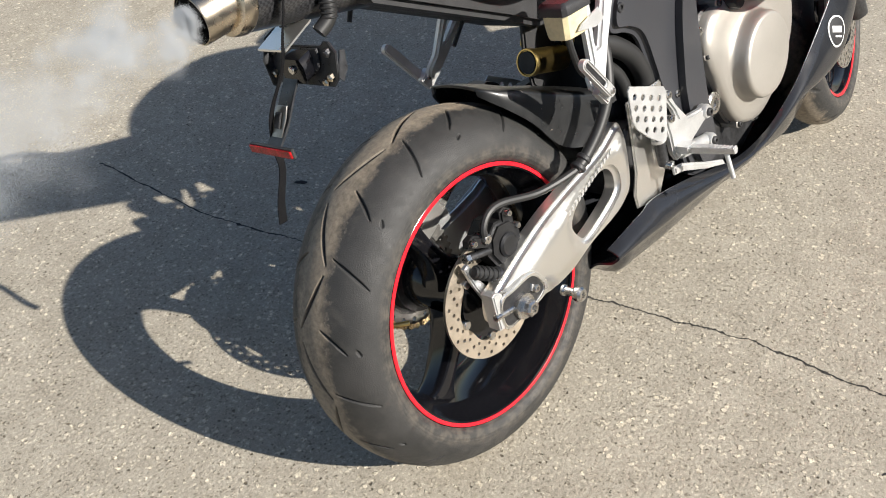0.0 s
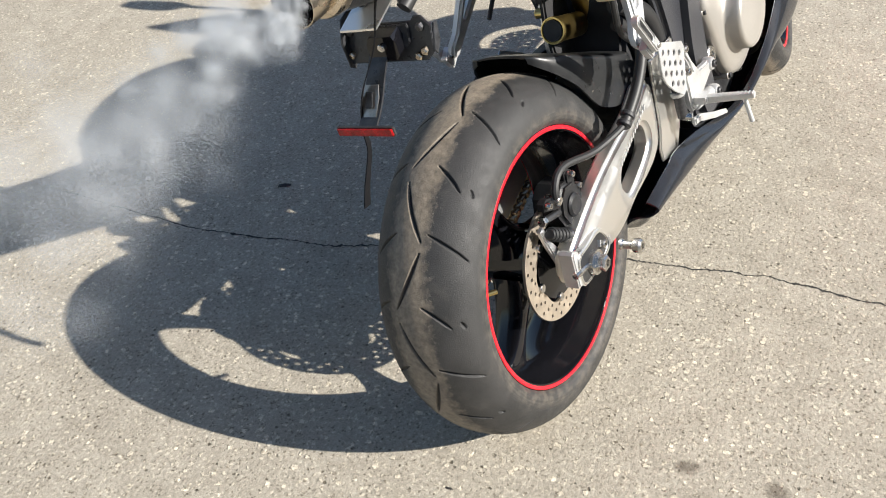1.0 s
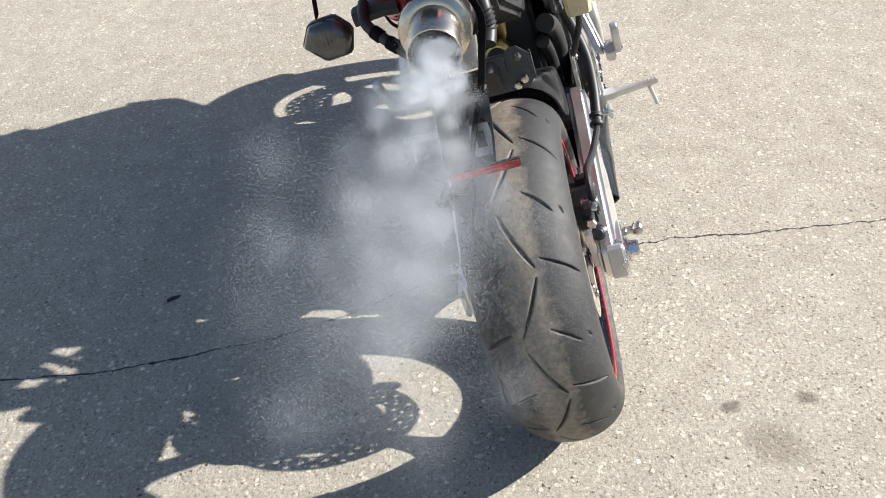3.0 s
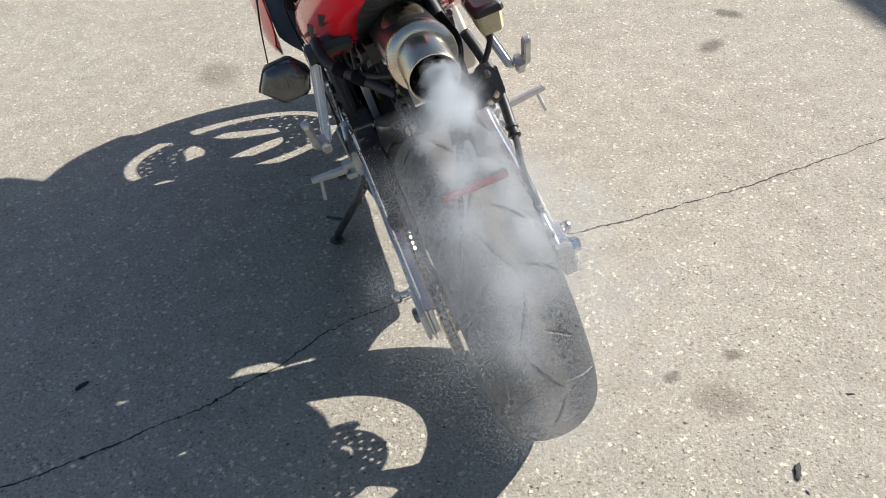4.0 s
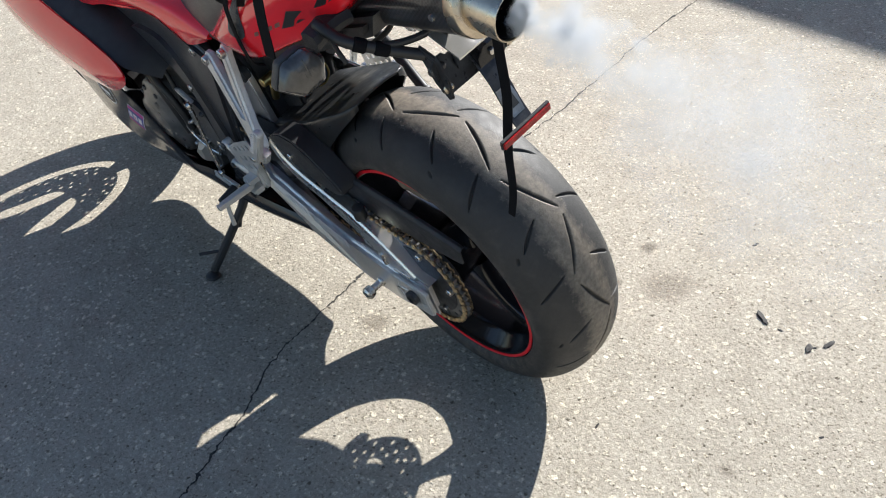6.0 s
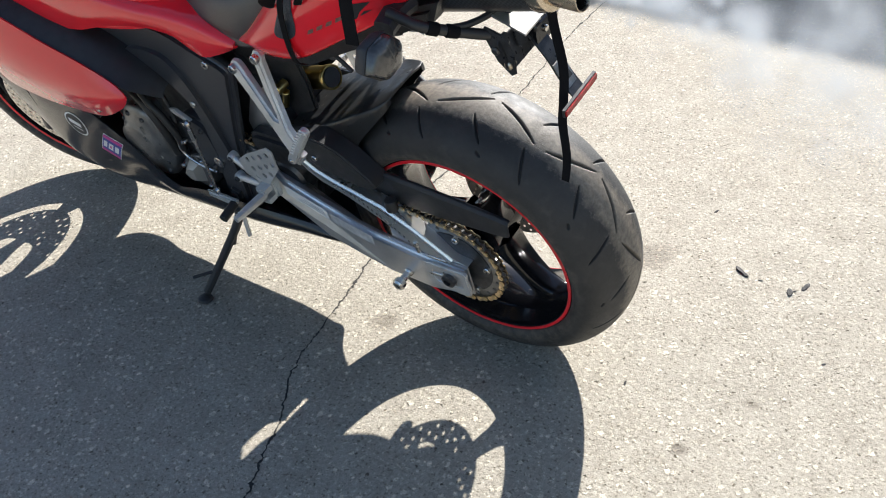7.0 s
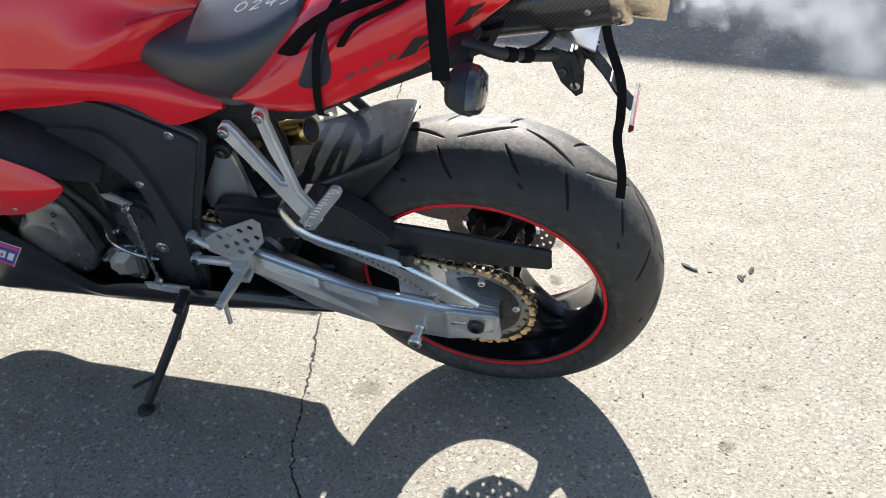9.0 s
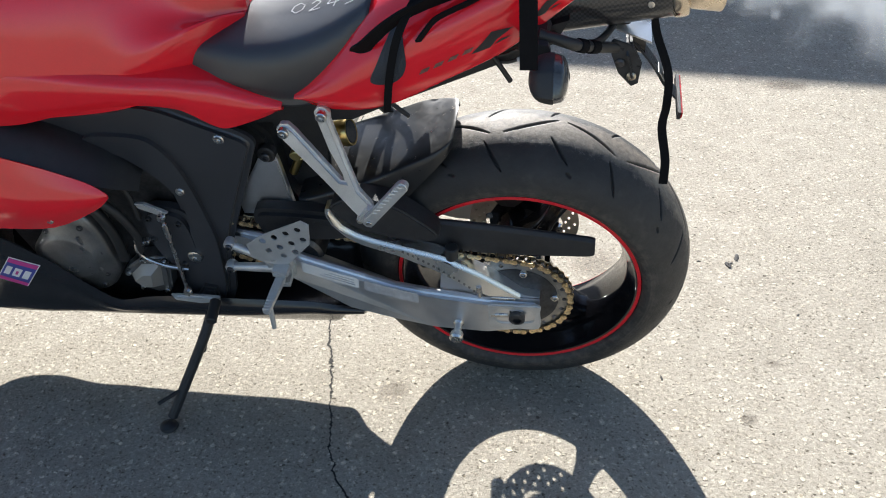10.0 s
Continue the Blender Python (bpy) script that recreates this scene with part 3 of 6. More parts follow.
def tyre_mesh(r_out, r_mid, half, grooves, n_around=1900, n_across=240, bead=0.2312, seat_half=0.0845):
    """A tyre with its tread grooves cut in. grooves: (angle0, y0, angle1, y1, bow, width, depth), degrees."""
    ry, rr = half, r_out - r_mid
    us = np.linspace(-118, 118, n_across)
    u = np.radians(us)
    rad = r_mid + rr * np.cos(u)
    yy = ry * np.sin(u)
    low = np.abs(us) > 90
    turn_in = (np.abs(us[low]) - 90) / 28
    rad[low] = r_mid - (r_mid - bead) * turn_in ** 0.8
    yy[low] = np.sign(us[low]) * (half - (half - seat_half) * turn_in ** 2)
    ang = np.linspace(0, 2 * np.pi, n_around, endpoint=False)
    A, Y = np.meshgrid(ang, yy, indexing="ij")
    R = np.tile(rad, (n_around, 1))
    cut = np.zeros_like(R)
    groove_shade = np.zeros_like(R)
    arc = ry * np.tile(u, (n_around, 1))
    for a0, y0, a1, y1, bow, wid, dep in grooves:
        s0, s1 = ry * math.asin(np.clip(y0 / ry, -1, 1)), ry * math.asin(np.clip(y1 / ry, -1, 1))
        for t0 in np.linspace(0, 1, 9)[:-1]:
            t1 = t0 + 0.125
            p = []
            for t in (t0, t1):
                p.append((radians(a0 + (a1 - a0) * t) * r_out, s0 + (s1 - s0) * t + bow * math.sin(math.pi * t)))
            (ax, ay), (bx, by) = p
            mid = (ax + bx) / 2 / r_out
            step = 2 * np.pi / n_around
            reach = int((abs(bx - ax) / 2 / r_out + 0.03) / step) + 1
            rows = (int(round(mid / step)) + np.arange(-reach, reach + 1)) % n_around
            da = (A[rows] - mid + np.pi) % (2 * np.pi) - np.pi
            px, py = da * r_out + mid * r_out, arc[rows]
            dx, dy = bx - ax, by - ay
            s = np.clip(((px - ax) * dx + (py - ay) * dy) / (dx * dx + dy * dy + 1e-12), 0, 1)
            dist = np.hypot(px - ax - s * dx, py - ay - s * dy)
            tt = t0 + 0.125 * s
            w = wid * (0.35 + 0.65 * np.minimum(1, 4 * np.minimum(tt, 1 - tt)))
            cut[rows] = np.maximum(cut[rows], dep * np.clip((1.35 - dist / (w / 2)) * 2, 0, 1))
            # mask for the shade painted into this groove
            groove_shade[rows] = np.maximum(groove_shade[rows], np.clip((1.3 - dist / (w / 2)) * 3, 0, 1))
    R = R - cut * np.cos(arc / ry).clip(0.2, 1)
    Y = Y - cut * np.sin(arc / ry)
    co = np.stack([R * np.cos(A), Y, R * np.sin(A)], -1).reshape(-1, 3)
    i = np.arange(n_around)[:, None] * n_across
    j = np.arange(n_across - 1)[None]
    nx = (np.arange(n_around)[:, None] + 1) % n_around * n_across
    quads = np.stack([i + j, nx + j, nx + j + 1, i + j + 1], -1).reshape(-1, 4)
    me = bpy.data.meshes.new("tyre")
    me.from_pydata(co.tolist(), [], quads.tolist())
    me.polygons.foreach_set("use_smooth", [True] * len(me.polygons))
    me.attributes.new("groove", "FLOAT", "POINT").data.foreach_set("value", groove_shade.ravel().astype(np.float32))
    return me


grooves = []
for k in range(9):
    g = 40 * k
    grooves += [(5.5 + g, 0.018, 22 + g, -0.024, 0.003, 0.0050, 0.0045), (25 + g, -0.023, 41 + g, 0.019, -0.003, 0.0050, 0.0045)]
    grooves += [(19.7 + g, -0.034, 26.3 + g, -0.087, -0.003, 0.0045, 0.004), (0 + g, -0.026, 6.5 + g, -0.066, -0.003, 0.0045, 0.004)]
    grooves += [(-0.5 + g, 0.036, 5.0 + g, 0.082, 0.003, 0.0045, 0.004), (20 + g, 0.023, 26.2 + g, 0.065, 0.003, 0.0045, 0.004)]
    grooves += [(5.0 + g, -0.078, 7.0 + g, -0.082, 0, 0.005, 0.003), (26.5 + g, 0.076, 28.5 + g, 0.080, 0, 0.005, 0.003)]


def wheel_rim(half, flange, barrel):
    """A cast rim: flange, bead seat and dropped well, as one turned ring."""
    f, b = flange, barrel
    return [(f, half), (f - 0.004, half + 0.002), (f - 0.010, half - 0.001), (f - 0.013, half - 0.012), (b + 0.006, half * 0.62), (b, half * 0.45), (b - 0.004, 0), (b, -half * 0.45),
            (b + 0.006, -half * 0.62), (f - 0.013, -half + 0.012), (f - 0.010, -half + 0.001), (f - 0.004, -half - 0.002), (f, -half), (f - 0.004, -half + 0.010), (b + 0.020, -half * 0.55),
            (b + 0.008, 0), (b + 0.020, half * 0.55), (f - 0.004, half - 0.010)]


rear_wheel = part("rear_wheel", lathe(wheel_rim(0.0835, 0.231, 0.200), 120, closed=True), BLACK_GLOSS, label="gloss black cast three-spoke rear wheel")
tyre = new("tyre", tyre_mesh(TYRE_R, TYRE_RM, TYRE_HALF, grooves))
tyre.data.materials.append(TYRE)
tyre.parent = rear_wheel
tyre["label"] = "worn black sport tyre with thin zigzag grooves"
for s in (1, -1):
    mesh_part("rim_stripe", lathe([(0.2232, s * 0.0856), (0.2245, s * 0.0864), (0.2288, s * 0.0864), (0.2300, s * 0.0852), (0.2288, s * 0.084), (0.2232, s * 0.084)], 120, closed=True), RIM_RED, rear_wheel, "thin red stripe on the rim")


def spoke(angle, r0, r1, w0, w1, d0, d1):
    """A cast spoke that widens towards hub and rim."""
    secs = []
    for t in (0, 0.12, 0.35, 0.6, 0.82, 0.94, 1.0):
        r = r0 + (r1 - r0) * t
        w = w0 + (w1 - w0) * t + 0.022 * max(0, t - 0.75) / 0.25 + 0.02 * max(0, 0.2 - t) / 0.2
        d = d0 + (d1 - d0) * t
        secs.append([(r, d * y, w * z) for y, z in ((1, 0.55), (0.75, 0.95), (0, 1.0), (-0.75, 0.95), (-1, 0.55), (-1, -0.55), (-0.75, -0.95), (0, -1.0), (0.75, -0.95), (1, -0.55))])
    bm = loft(secs, 4, 2)
    bmesh.ops.rotate(bm, verts=bm.verts, matrix=Matrix.Rotation(radians(-angle), 3, "Y"))
    return bm


for a in (116, 236, -4):
    mesh_part("spoke", spoke(a, 0.045, 0.205, 0.018, 0.014, 0.032, 0.024), BLACK_GLOSS, rear_wheel)
mesh_part("hub", lathe([(0.02, 0.098), (0.048, 0.095), (0.055, 0.07), (0.05, 0.04), (0.046, 0), (0.05, -0.04), (0.055, -0.06), (0.05, -0.085), (0.02, -0.09)], 40), BLACK_GLOSS, rear_wheel)
valve = rod((-0.194, -0.045, 0.052), (-0.168, -0.070, 0.050), 0.0045)
mesh_part("valve", valve, BRASS, rear_wheel, "brass tyre valve")


def disc_mesh(r_out, r_in, y, thick, rows, carriers=6):
    """A drilled brake disc: flat ring with rows (radius, count, hole radius, phase) of through holes."""
    bm = bmesh.new()
    holes = [(rr * math.cos(2 * math.pi * (k + ph) / c), rr * math.sin(2 * math.pi * (k + ph) / c), hr) for rr, c, hr, ph in rows for k in range(c)]
    ring = [(r_out * math.cos(2 * math.pi * k / 72), r_out * math.sin(2 * math.pi * k / 72)) for k in range(72)]
    loops = [ring, [(r_in * (1 + 0.05 * math.cos(2 * math.pi * carriers * k / 72)) * math.cos(2 * math.pi * k / 72), r_in * (1 + 0.05 * math.cos(2 * math.pi * carriers * k / 72)) * math.sin(2 * math.pi * k / 72)) for k in range(72)]]
    loops += [[(x + r * math.cos(2 * math.pi * k / 9), z + r * math.sin(2 * math.pi * k / 9)) for k in range(9)] for x, z, r in holes]
    edges = []
    for lp in loops:
        vs = [bm.verts.new((x, y - thick / 2, z)) for x, z in lp]
        edges += [bm.edges.new((vs[i], vs[(i + 1) % len(vs)])) for i in range(len(vs))]
    fill = bmesh.ops.triangle_fill(bm, edges=edges, use_beauty=True, use_dissolve=False)
    faces = [g for g in fill["geom"] if isinstance(g, bmesh.types.BMFace)]
    ext = bmesh.ops.extrude_face_region(bm, geom=faces)
    bmesh.ops.translate(bm, verts=[g for g in ext["geom"] if isinstance(g, bmesh.types.BMVert)], vec=(0, thick, 0))
    return bm


mesh_part("brake_disc", disc_mesh(0.110, 0.074, -0.082, 0.005, [(0.1015, 20, 0.0034, 0), (0.091, 20, 0.0034, 0.4), (0.083, 20, 0.0032, 0.8)]), DISC_STEEL, rear_wheel, "drilled steel brake disc", angle=30)
mesh_part("disc_carrier", lathe([(0.03, -0.078), (0.070, -0.079), (0.070, -0.085), (0.03, -0.088)], 36, closed=True), BLACK_GLOSS, rear_wheel)
for k in range(6):
    a = math.pi * (k + 0.2) / 3
    mesh_part("disc_bobbin", rod((0.071 * math.cos(a), -0.078, 0.071 * math.sin(a)), (0.071 * math.cos(a), -0.089, 0.071 * math.sin(a)), 0.008, n=14), STEEL, rear_wheel)
# rear sprocket and chain
SPR_Y = 0.114


def sprocket_mesh(r, teeth, y, thick, inner, holes):
    out = []
    for k in range(teeth * 4):
        a = 2 * math.pi * k / (teeth * 4)
        q = r + (0.0045 if k % 4 in (1, 2) else -0.0015)
        out.append((q * math.cos(a), q * math.sin(a)))
    return plate(out, y - thick / 2, y + thick / 2, 0, holes)


sprocket = part("rear_sprocket", sprocket_mesh(0.101, 41, SPR_Y, 0.006, 0.05, [(0, 0, 0.074)] + [(0.089 * math.cos(2 * math.pi * k / 20), 0.089 * math.sin(2 * math.pi * k / 20), 0.0045) for k in range(20)]), SPROCKET_STEEL, label="steel rear sprocket with lightening holes", angle=25)
mesh_part("sprocket_centre", lathe([(0.015, SPR_Y - 0.003), (0.078, SPR_Y - 0.003), (0.078, SPR_Y + 0.0045), (0.070, SPR_Y + 0.005), (0.04, SPR_Y + 0.010), (0.015, SPR_Y + 0.010)], 48, closed=True), DARK_METAL, sprocket)
for k in range(5):
    a = 2 * math.pi * k / 5 + 0.5
    bolt_head(sprocket, 0.072 * math.cos(a), SPR_Y + 0.006, 0.072 * math.sin(a), 0.0075)
mesh_part("sprocket_carrier", lathe([(0.02, 0.085), (0.066, 0.085), (0.068, 0.109), (0.03, 0.118), (0.02, 0.118)], 36, closed=True), DARK_METAL, sprocket)


def chain_path(r1, c2, r2, pitch):
    """Pin places of a chain round the rear sprocket at the axle and the front one at c2."""
    c2 = Vector((c2[0], 0, c2[1]))
    d = c2.length
    base = math.atan2(c2.z, c2.x)
    off = math.acos((r1 - r2) / d)
    pts = []
    a0, a1 = base + off, base - off + 2 * math.pi
    n = 60
    for k in range(n + 1):
        a = a0 + (a1 - a0) * k / n
        pts.append(Vector((r1 * math.cos(a), 0, r1 * math.sin(a))))
    b0, b1 = base - off, base + off
    for k in range(n + 1):
        a = b0 + (b1 - b0) * k / n
        pts.append(c2 + Vector((r2 * math.cos(a), 0, r2 * math.sin(a))))
    pts.append(pts[0].copy())
    seg = [(b - a).length for a, b in zip(pts, pts[1:])]
    total = sum(seg)
    count = int(total / pitch) // 2 * 2
    out, i, acc = [], 0, 0.0
    for k in range(count):
        want = total * k / count
        while acc + seg[i] < want:
            acc += seg[i]
            i += 1
        out.append(pts[i].lerp(pts[i + 1], (want - acc) / max(seg[i], 1e-9)))
    return out


pins = chain_path(0.101, (0.545, 0.135), 0.042, 0.0159)
link_outer = plate([(0.0079 * x, 0.0062 * z) for x, z in ((-1.7, 0), (-1.5, 0.8), (-1, 1), (0, 0.62), (1, 1), (1.5, 0.8), (1.7, 0), (1.5, -0.8), (1, -1), (0, -0.62), (-1, -1), (-1.5, -0.8))], -0.0095, -0.0078, 0.0004, segments=1)
plate([(0.0079 * x, 0.0062 * z) for x, z in ((-1.7, 0), (-1.5, 0.8), (-1, 1), (0, 0.62), (1, 1), (1.5, 0.8), (1.7, 0), (1.5, -0.8), (1, -1), (0, -0.62), (-1, -1), (-1.5, -0.8))], 0.0078, 0.0095, 0, bm=link_outer)
for sx in (-1, 1):
    rod((0.0079 * sx, -0.0115, 0), (0.0079 * sx, 0.0115, 0), 0.0028, n=8, bm=link_outer)
link_me = None
chain = None
for k, p in enumerate(pins):
    q = pins[(k + 1) % len(pins)]
    mid, d = (p + q) / 2, q - p
    inner = k % 2
    m = Matrix.Translation((mid.x, SPR_Y, mid.z)) @ Matrix.Rotation(-math.atan2(d.z, d.x), 4, "Y") @ Matrix.Diagonal((1, 0.72 if inner else 1.0, 1, 1))
    if chain is None:
        chain = part("drive_chain", link_outer, GOLD, label="gold roller drive chain", angle=30)
        chain.matrix_basis = OFF @ m
        base_m = chain.matrix_basis.copy()
        link_me = chain.data
        inner_me = link_me.copy()
        inner_me.materials.clear()
        inner_me.materials.append(GOLD_DARK)
    else:
        ob = new("chain_link", inner_me if inner else link_me)
        ob.parent = chain
        ob.matrix_basis = base_m.inverted() @ (OFF @ m)

# swingarm
right_arm = [(-0.046, 0.036), (-0.020, 0.052), (0.040, 0.079), (0.103, 0.103), (0.172, 0.121), (0.278, 0.144), (0.335, 0.170), (0.355, 0.160), (0.362, 0.115), (0.355, 0.045), (0.325, 0.016), (0.285, 0.002), (0.219, -0.010), (0.153, -0.030), (0.100, -0.034), (0.050, -0.026), (-0.046, -0.016)]
slot = [(0.178, 0.055), (0.190, 0.022), (0.215, 0.012), (0.30, 0.046), (0.313, 0.075), (0.300, 0.100), (0.27, 0.104), (0.21, 0.085)]


def pillowed(bm, y_face, rise, reach):
    """Bulges the flat face at y_face outwards, away from its edges."""
    bm.faces.ensure_lookup_table()
    flat = [f for f in bm.faces if all(abs(v.co.y - y_face) < 1e-4 for v in f.verts)]
    rim = [v.co.copy() for v in {v for f in flat for v in f.verts}]
    out = bmesh.ops.triangulate(bm, faces=flat)["faces"]
    for _ in range(4):
        long = [e for e in {e for f in bm.faces for e in f.edges} if e.calc_length() > 0.012 and all(abs(v.co.y - y_face) < 1e-4 for v in e.verts)]
        if not long:
            break
        bmesh.ops.subdivide_edges(bm, edges=long, cuts=1)
        bmesh.ops.triangulate(bm, faces=[f for f in bm.faces if len(f.verts) > 4])
    grid = np.array(rim)
    for v in bm.verts:
        if abs(v.co.y - y_face) < 1e-4:
            d = float(np.min(np.hypot(grid[:, 0] - v.co.x, grid[:, 2] - v.co.z)))
            t = min(1.0, d / reach)
            v.co.y += rise * t * t * (3 - 2 * t)
    return bm


swingarm = part("swingarm", pillowed(slotted(right_arm, [slot], -0.143, -0.106, 0.009, 8), -0.143, -0.009, 0.030), ALU, label="polished aluminium swingarm", angle=60)
beam = [(-0.045, 0.027), (0.054, 0.028), (0.169, 0.043), (0.221, 0.054), (0.271, 0.074), (0.322, 0.094), (0.386, 0.120), (0.46, 0.145), (0.58, 0.150), (0.63, 0.10), (0.58, 0.06), (0.47, 0.088), (0.425, 0.062), (0.377, 0.025), (0.318, -0.021), (0.232, -0.048), (0.156, -0.067), (0.052, -0.072), (-0.045, -0.049)]
left_beam = plate(beam, 0.131, 0.1555, 0.0105, segments=5)
for v in left_beam.verts:
    v.co.y -= max(0.0, min(1.0, (v.co.x - 0.43) / 0.06)) * 0.045
mesh_part("left_arm", left_beam, ALU_SATIN, swingarm, "satin aluminium lower beam")
brace = [(-0.045, 0.0285), (-0.012, 0.037), (0.062, 0.092), (0.130, 0.132), (0.209, 0.156), (0.248, 0.168), (0.276, 0.180), (0.300, 0.198), (0.312, 0.222), (0.318, 0.238), (0.326, 0.236), (0.328, 0.222), (0.320, 0.196), (0.300, 0.170), (0.271, 0.150), (0.212, 0.128), (0.138, 0.088), (0.085, 0.046), (0.050, 0.0285)]
mesh_part("brace", plate(brace, 0.110, 0.148, 0.007, segments=3), ALU, swingarm, "polished aluminium upper brace")
front_cover = part("swingarm_cover", plate([(0.317, 0.236), (0.306, 0.250), (0.282, 0.260), (0.244, 0.260), (0.204, 0.246), (0.166, 0.216), (0.132, 0.180), (0.150, 0.164), (0.204, 0.168), (0.250, 0.178), (0.280, 0.192), (0.304, 0.212)], 0.096, 0.140, 0.0035, curve=4, segments=3), BLACK_PLASTIC, label="black plastic cover ahead of the tyre")
bolt_head(front_cover, 0.266, 0.140, 0.214, 0.0065, 1)
mesh_part("gusset", plate([(0.06, 0.02), (0.14, 0.036), (0.135, 0.085), (0.09, 0.06)], 0.130, 0.138, 0.002), ALU_SATIN, swingarm)
mesh_part("weld_bead", rod((0.064, 0.1475, 0.034), (0.066, 0.1475, 0.062), 0.0055), STEEL, swingarm)
mesh_part("weld_bead", rod((0.0, 0.146, 0.030), (0.045, 0.146, 0.030), 0.004), STEEL, swingarm)
for lo, hi in ((0.285, 0.386), (0.176, 0.275)):
    q = [(lo, 0), (hi, 0)]
    tops = [(x, (0.028 + 0.092 * max(0, (x - 0.05) / 0.336) ** 1.55)) for x in np.linspace(lo, hi, 9)]
    mesh_part("label_sticker", plate([(x + 0.002, z - 0.008) for x, z in tops] + [(x + 0.004, z - 0.034) for x, z in tops[::-1]], 0.1550, 0.1565, 0), WHITE if lo > 0.2 else LABEL_SILVER, swingarm, "printed maker's label")
for k in range(3):
    for lo, hi in ((0.296, 0.376),):
        pts = [(x, 0.028 + 0.092 * max(0, (x - 0.05) / 0.336) ** 1.55 - 0.014 - 0.0065 * k) for x in (lo, lo + (hi - lo) * (0.55 + 0.12 * k))]
        mesh_part("printed_line", plate([(pts[0][0], pts[0][1]), (pts[1][0], pts[1][1]), (pts[1][0], pts[1][1] - 0.0022), (pts[0][0], pts[0][1] - 0.0022)], 0.1560, 0.1572, 0), LABEL_SILVER, swingarm)
for k in range(15):
    x = 0.200 - k * 0.0088
    z = 0.150 - 0.0046 * k - 0.00016 * k * k + (0.0 if k < 3 else -0.001)
    mesh_part("embossed_mark", plate([(x, z - 0.0075), (x - 0.0038, z - 0.0098), (x - 0.0050, z - 0.0040), (x - 0.0012, z - 0.0018)], 0.1476, 0.1483, 0), SPROCKET_STEEL, swingarm)
for k in range(14):
    t = k / 13
    x, z = 0.160 + 0.135 * t, 0.081 + 0.051 * t
    mesh_part("embossed_mark", plate([(x, z), (x + 0.006, z + 0.0025), (x + 0.007, z + 0.010), (x + 0.001, z + 0.0075)], -0.1498, -0.1470, 0), ALU_CAST, swingarm)
mesh_part("rubber_stop", rod((0.114, 0.132, 0.118), (0.112, 0.132, 0.146), 0.0125, n=16), HOSE, swingarm, "black rubber stop on the brace")
mesh_part("cross_brace", rod((0.40, -0.13, 0.10), (0.40, 0.13, 0.10), 0.045, n=24), DARK_METAL, swingarm)
for s in (1, -1):
    y = s * (0.156 if s > 0 else 0.150)
    stand = lathe([(0, 0), (0.010, 0), (0.010, 0.004), (0.0075, 0.007), (0.0075, 0.024), (0.012, 0.027), (0.0135, 0.031), (0.0135, 0.039), (0.010, 0.043), (0.005, 0.043), (0.005, 0.036), (0, 0.036)], 24, (0.107, y, -0.037), Matrix() if s > 0 else Matrix.Rotation(math.pi, 4, "X"))
    mesh_part("paddock_bobbin", stand, STEEL, swingarm, "bright metal paddock stand bobbin")
mesh_part("adjuster_block", plate([(-0.058, 0.050), (-0.052, 0.054), (-0.040, 0.048), (-0.034, 0.040), (-0.034, -0.012), (-0.040, -0.017), (-0.058, -0.015)], -0.153, -0.124, 0.0025, segments=3), ALU_CAST, swingarm, "bright end block with the chain adjuster")
mesh_part("axle_recess", slotted([(-0.046, 0.036), (-0.010, 0.042), (0.038, 0.044), (0.068, 0.012), (0.058, -0.014), (0.0, -0.022), (-0.046, -0.018)], [[(-0.040, 0.028), (-0.008, 0.033), (0.034, 0.034), (0.055, 0.008), (0.046, -0.007), (0.0, -0.015), (-0.040, -0.012)]], -0.156, -0.140, 0.003), ALU, swingarm)
mesh_part("recess_floor", slotted([(-0.042, 0.031), (-0.008, 0.036), (0.035, 0.037), (0.058, 0.008), (0.048, -0.008), (0.0, -0.020), (-0.042, -0.019)], [], -0.1535, -0.140, 0), DARK_METAL, swingarm)
mesh_part("adjuster_lug", plate([(0.028, 0.026), (0.042, 0.014), (0.036, 0.004), (0.024, 0.014)], -0.160, -0.150, 0.002), ALU_CAST, swingarm)
bolt_head(swingarm, 0.033, -0.159, 0.015, 0.007, -1)
mesh_part("axle_washer", lathe([(0.010, -0.146), (0.022, -0.146), (0.022, -0.162), (0.010, -0.163)], 32, closed=True), STEEL, swingarm)
mesh_part("adjuster_bolt", rod((-0.02, -0.151, 0.006), (-0.062, -0.151, 0.012), 0.006, n=12), STEEL, swingarm)
mesh_part("adjuster_block", slotted([(0.048, 0.020), (0.050, 0.0), (0.048, -0.046), (0.0, -0.046), (-0.044, -0.043), (-0.046, 0.0), (-0.044, 0.022), (0.0, 0.022)], [[(0.032, 0.008), (0.032, -0.026), (0.0, -0.027), (-0.030, -0.022), (-0.034, -0.008), (-0.028, 0.008), (0.0, 0.009)]], 0.150, 0.158, 0.002), ALU_CAST, swingarm)
mesh_part("adjuster_washer", plate([(0.012, 0.008), (0.012, -0.026), (-0.018, -0.026), (-0.018, 0.008)], 0.151, 0.157, 0.002), STEEL, swingarm)
mesh_part("adjuster_bolt", rod((0.012, 0.153, -0.009), (0.045, 0.153, -0.011), 0.006, n=12), STEEL, swingarm)
mesh_part("axle_nut", lathe([(0, 0), (0.017, 0), (0.017, 0.004), (0.0145, 0.004), (0.0145, 0.015), (0.011, 0.018), (0.007, 0.018), (0.007, 0.010), (0, 0.010)], 6, (0, -0.162, 0), Matrix.Rotation(math.pi, 4, "X")), STEEL, swingarm)
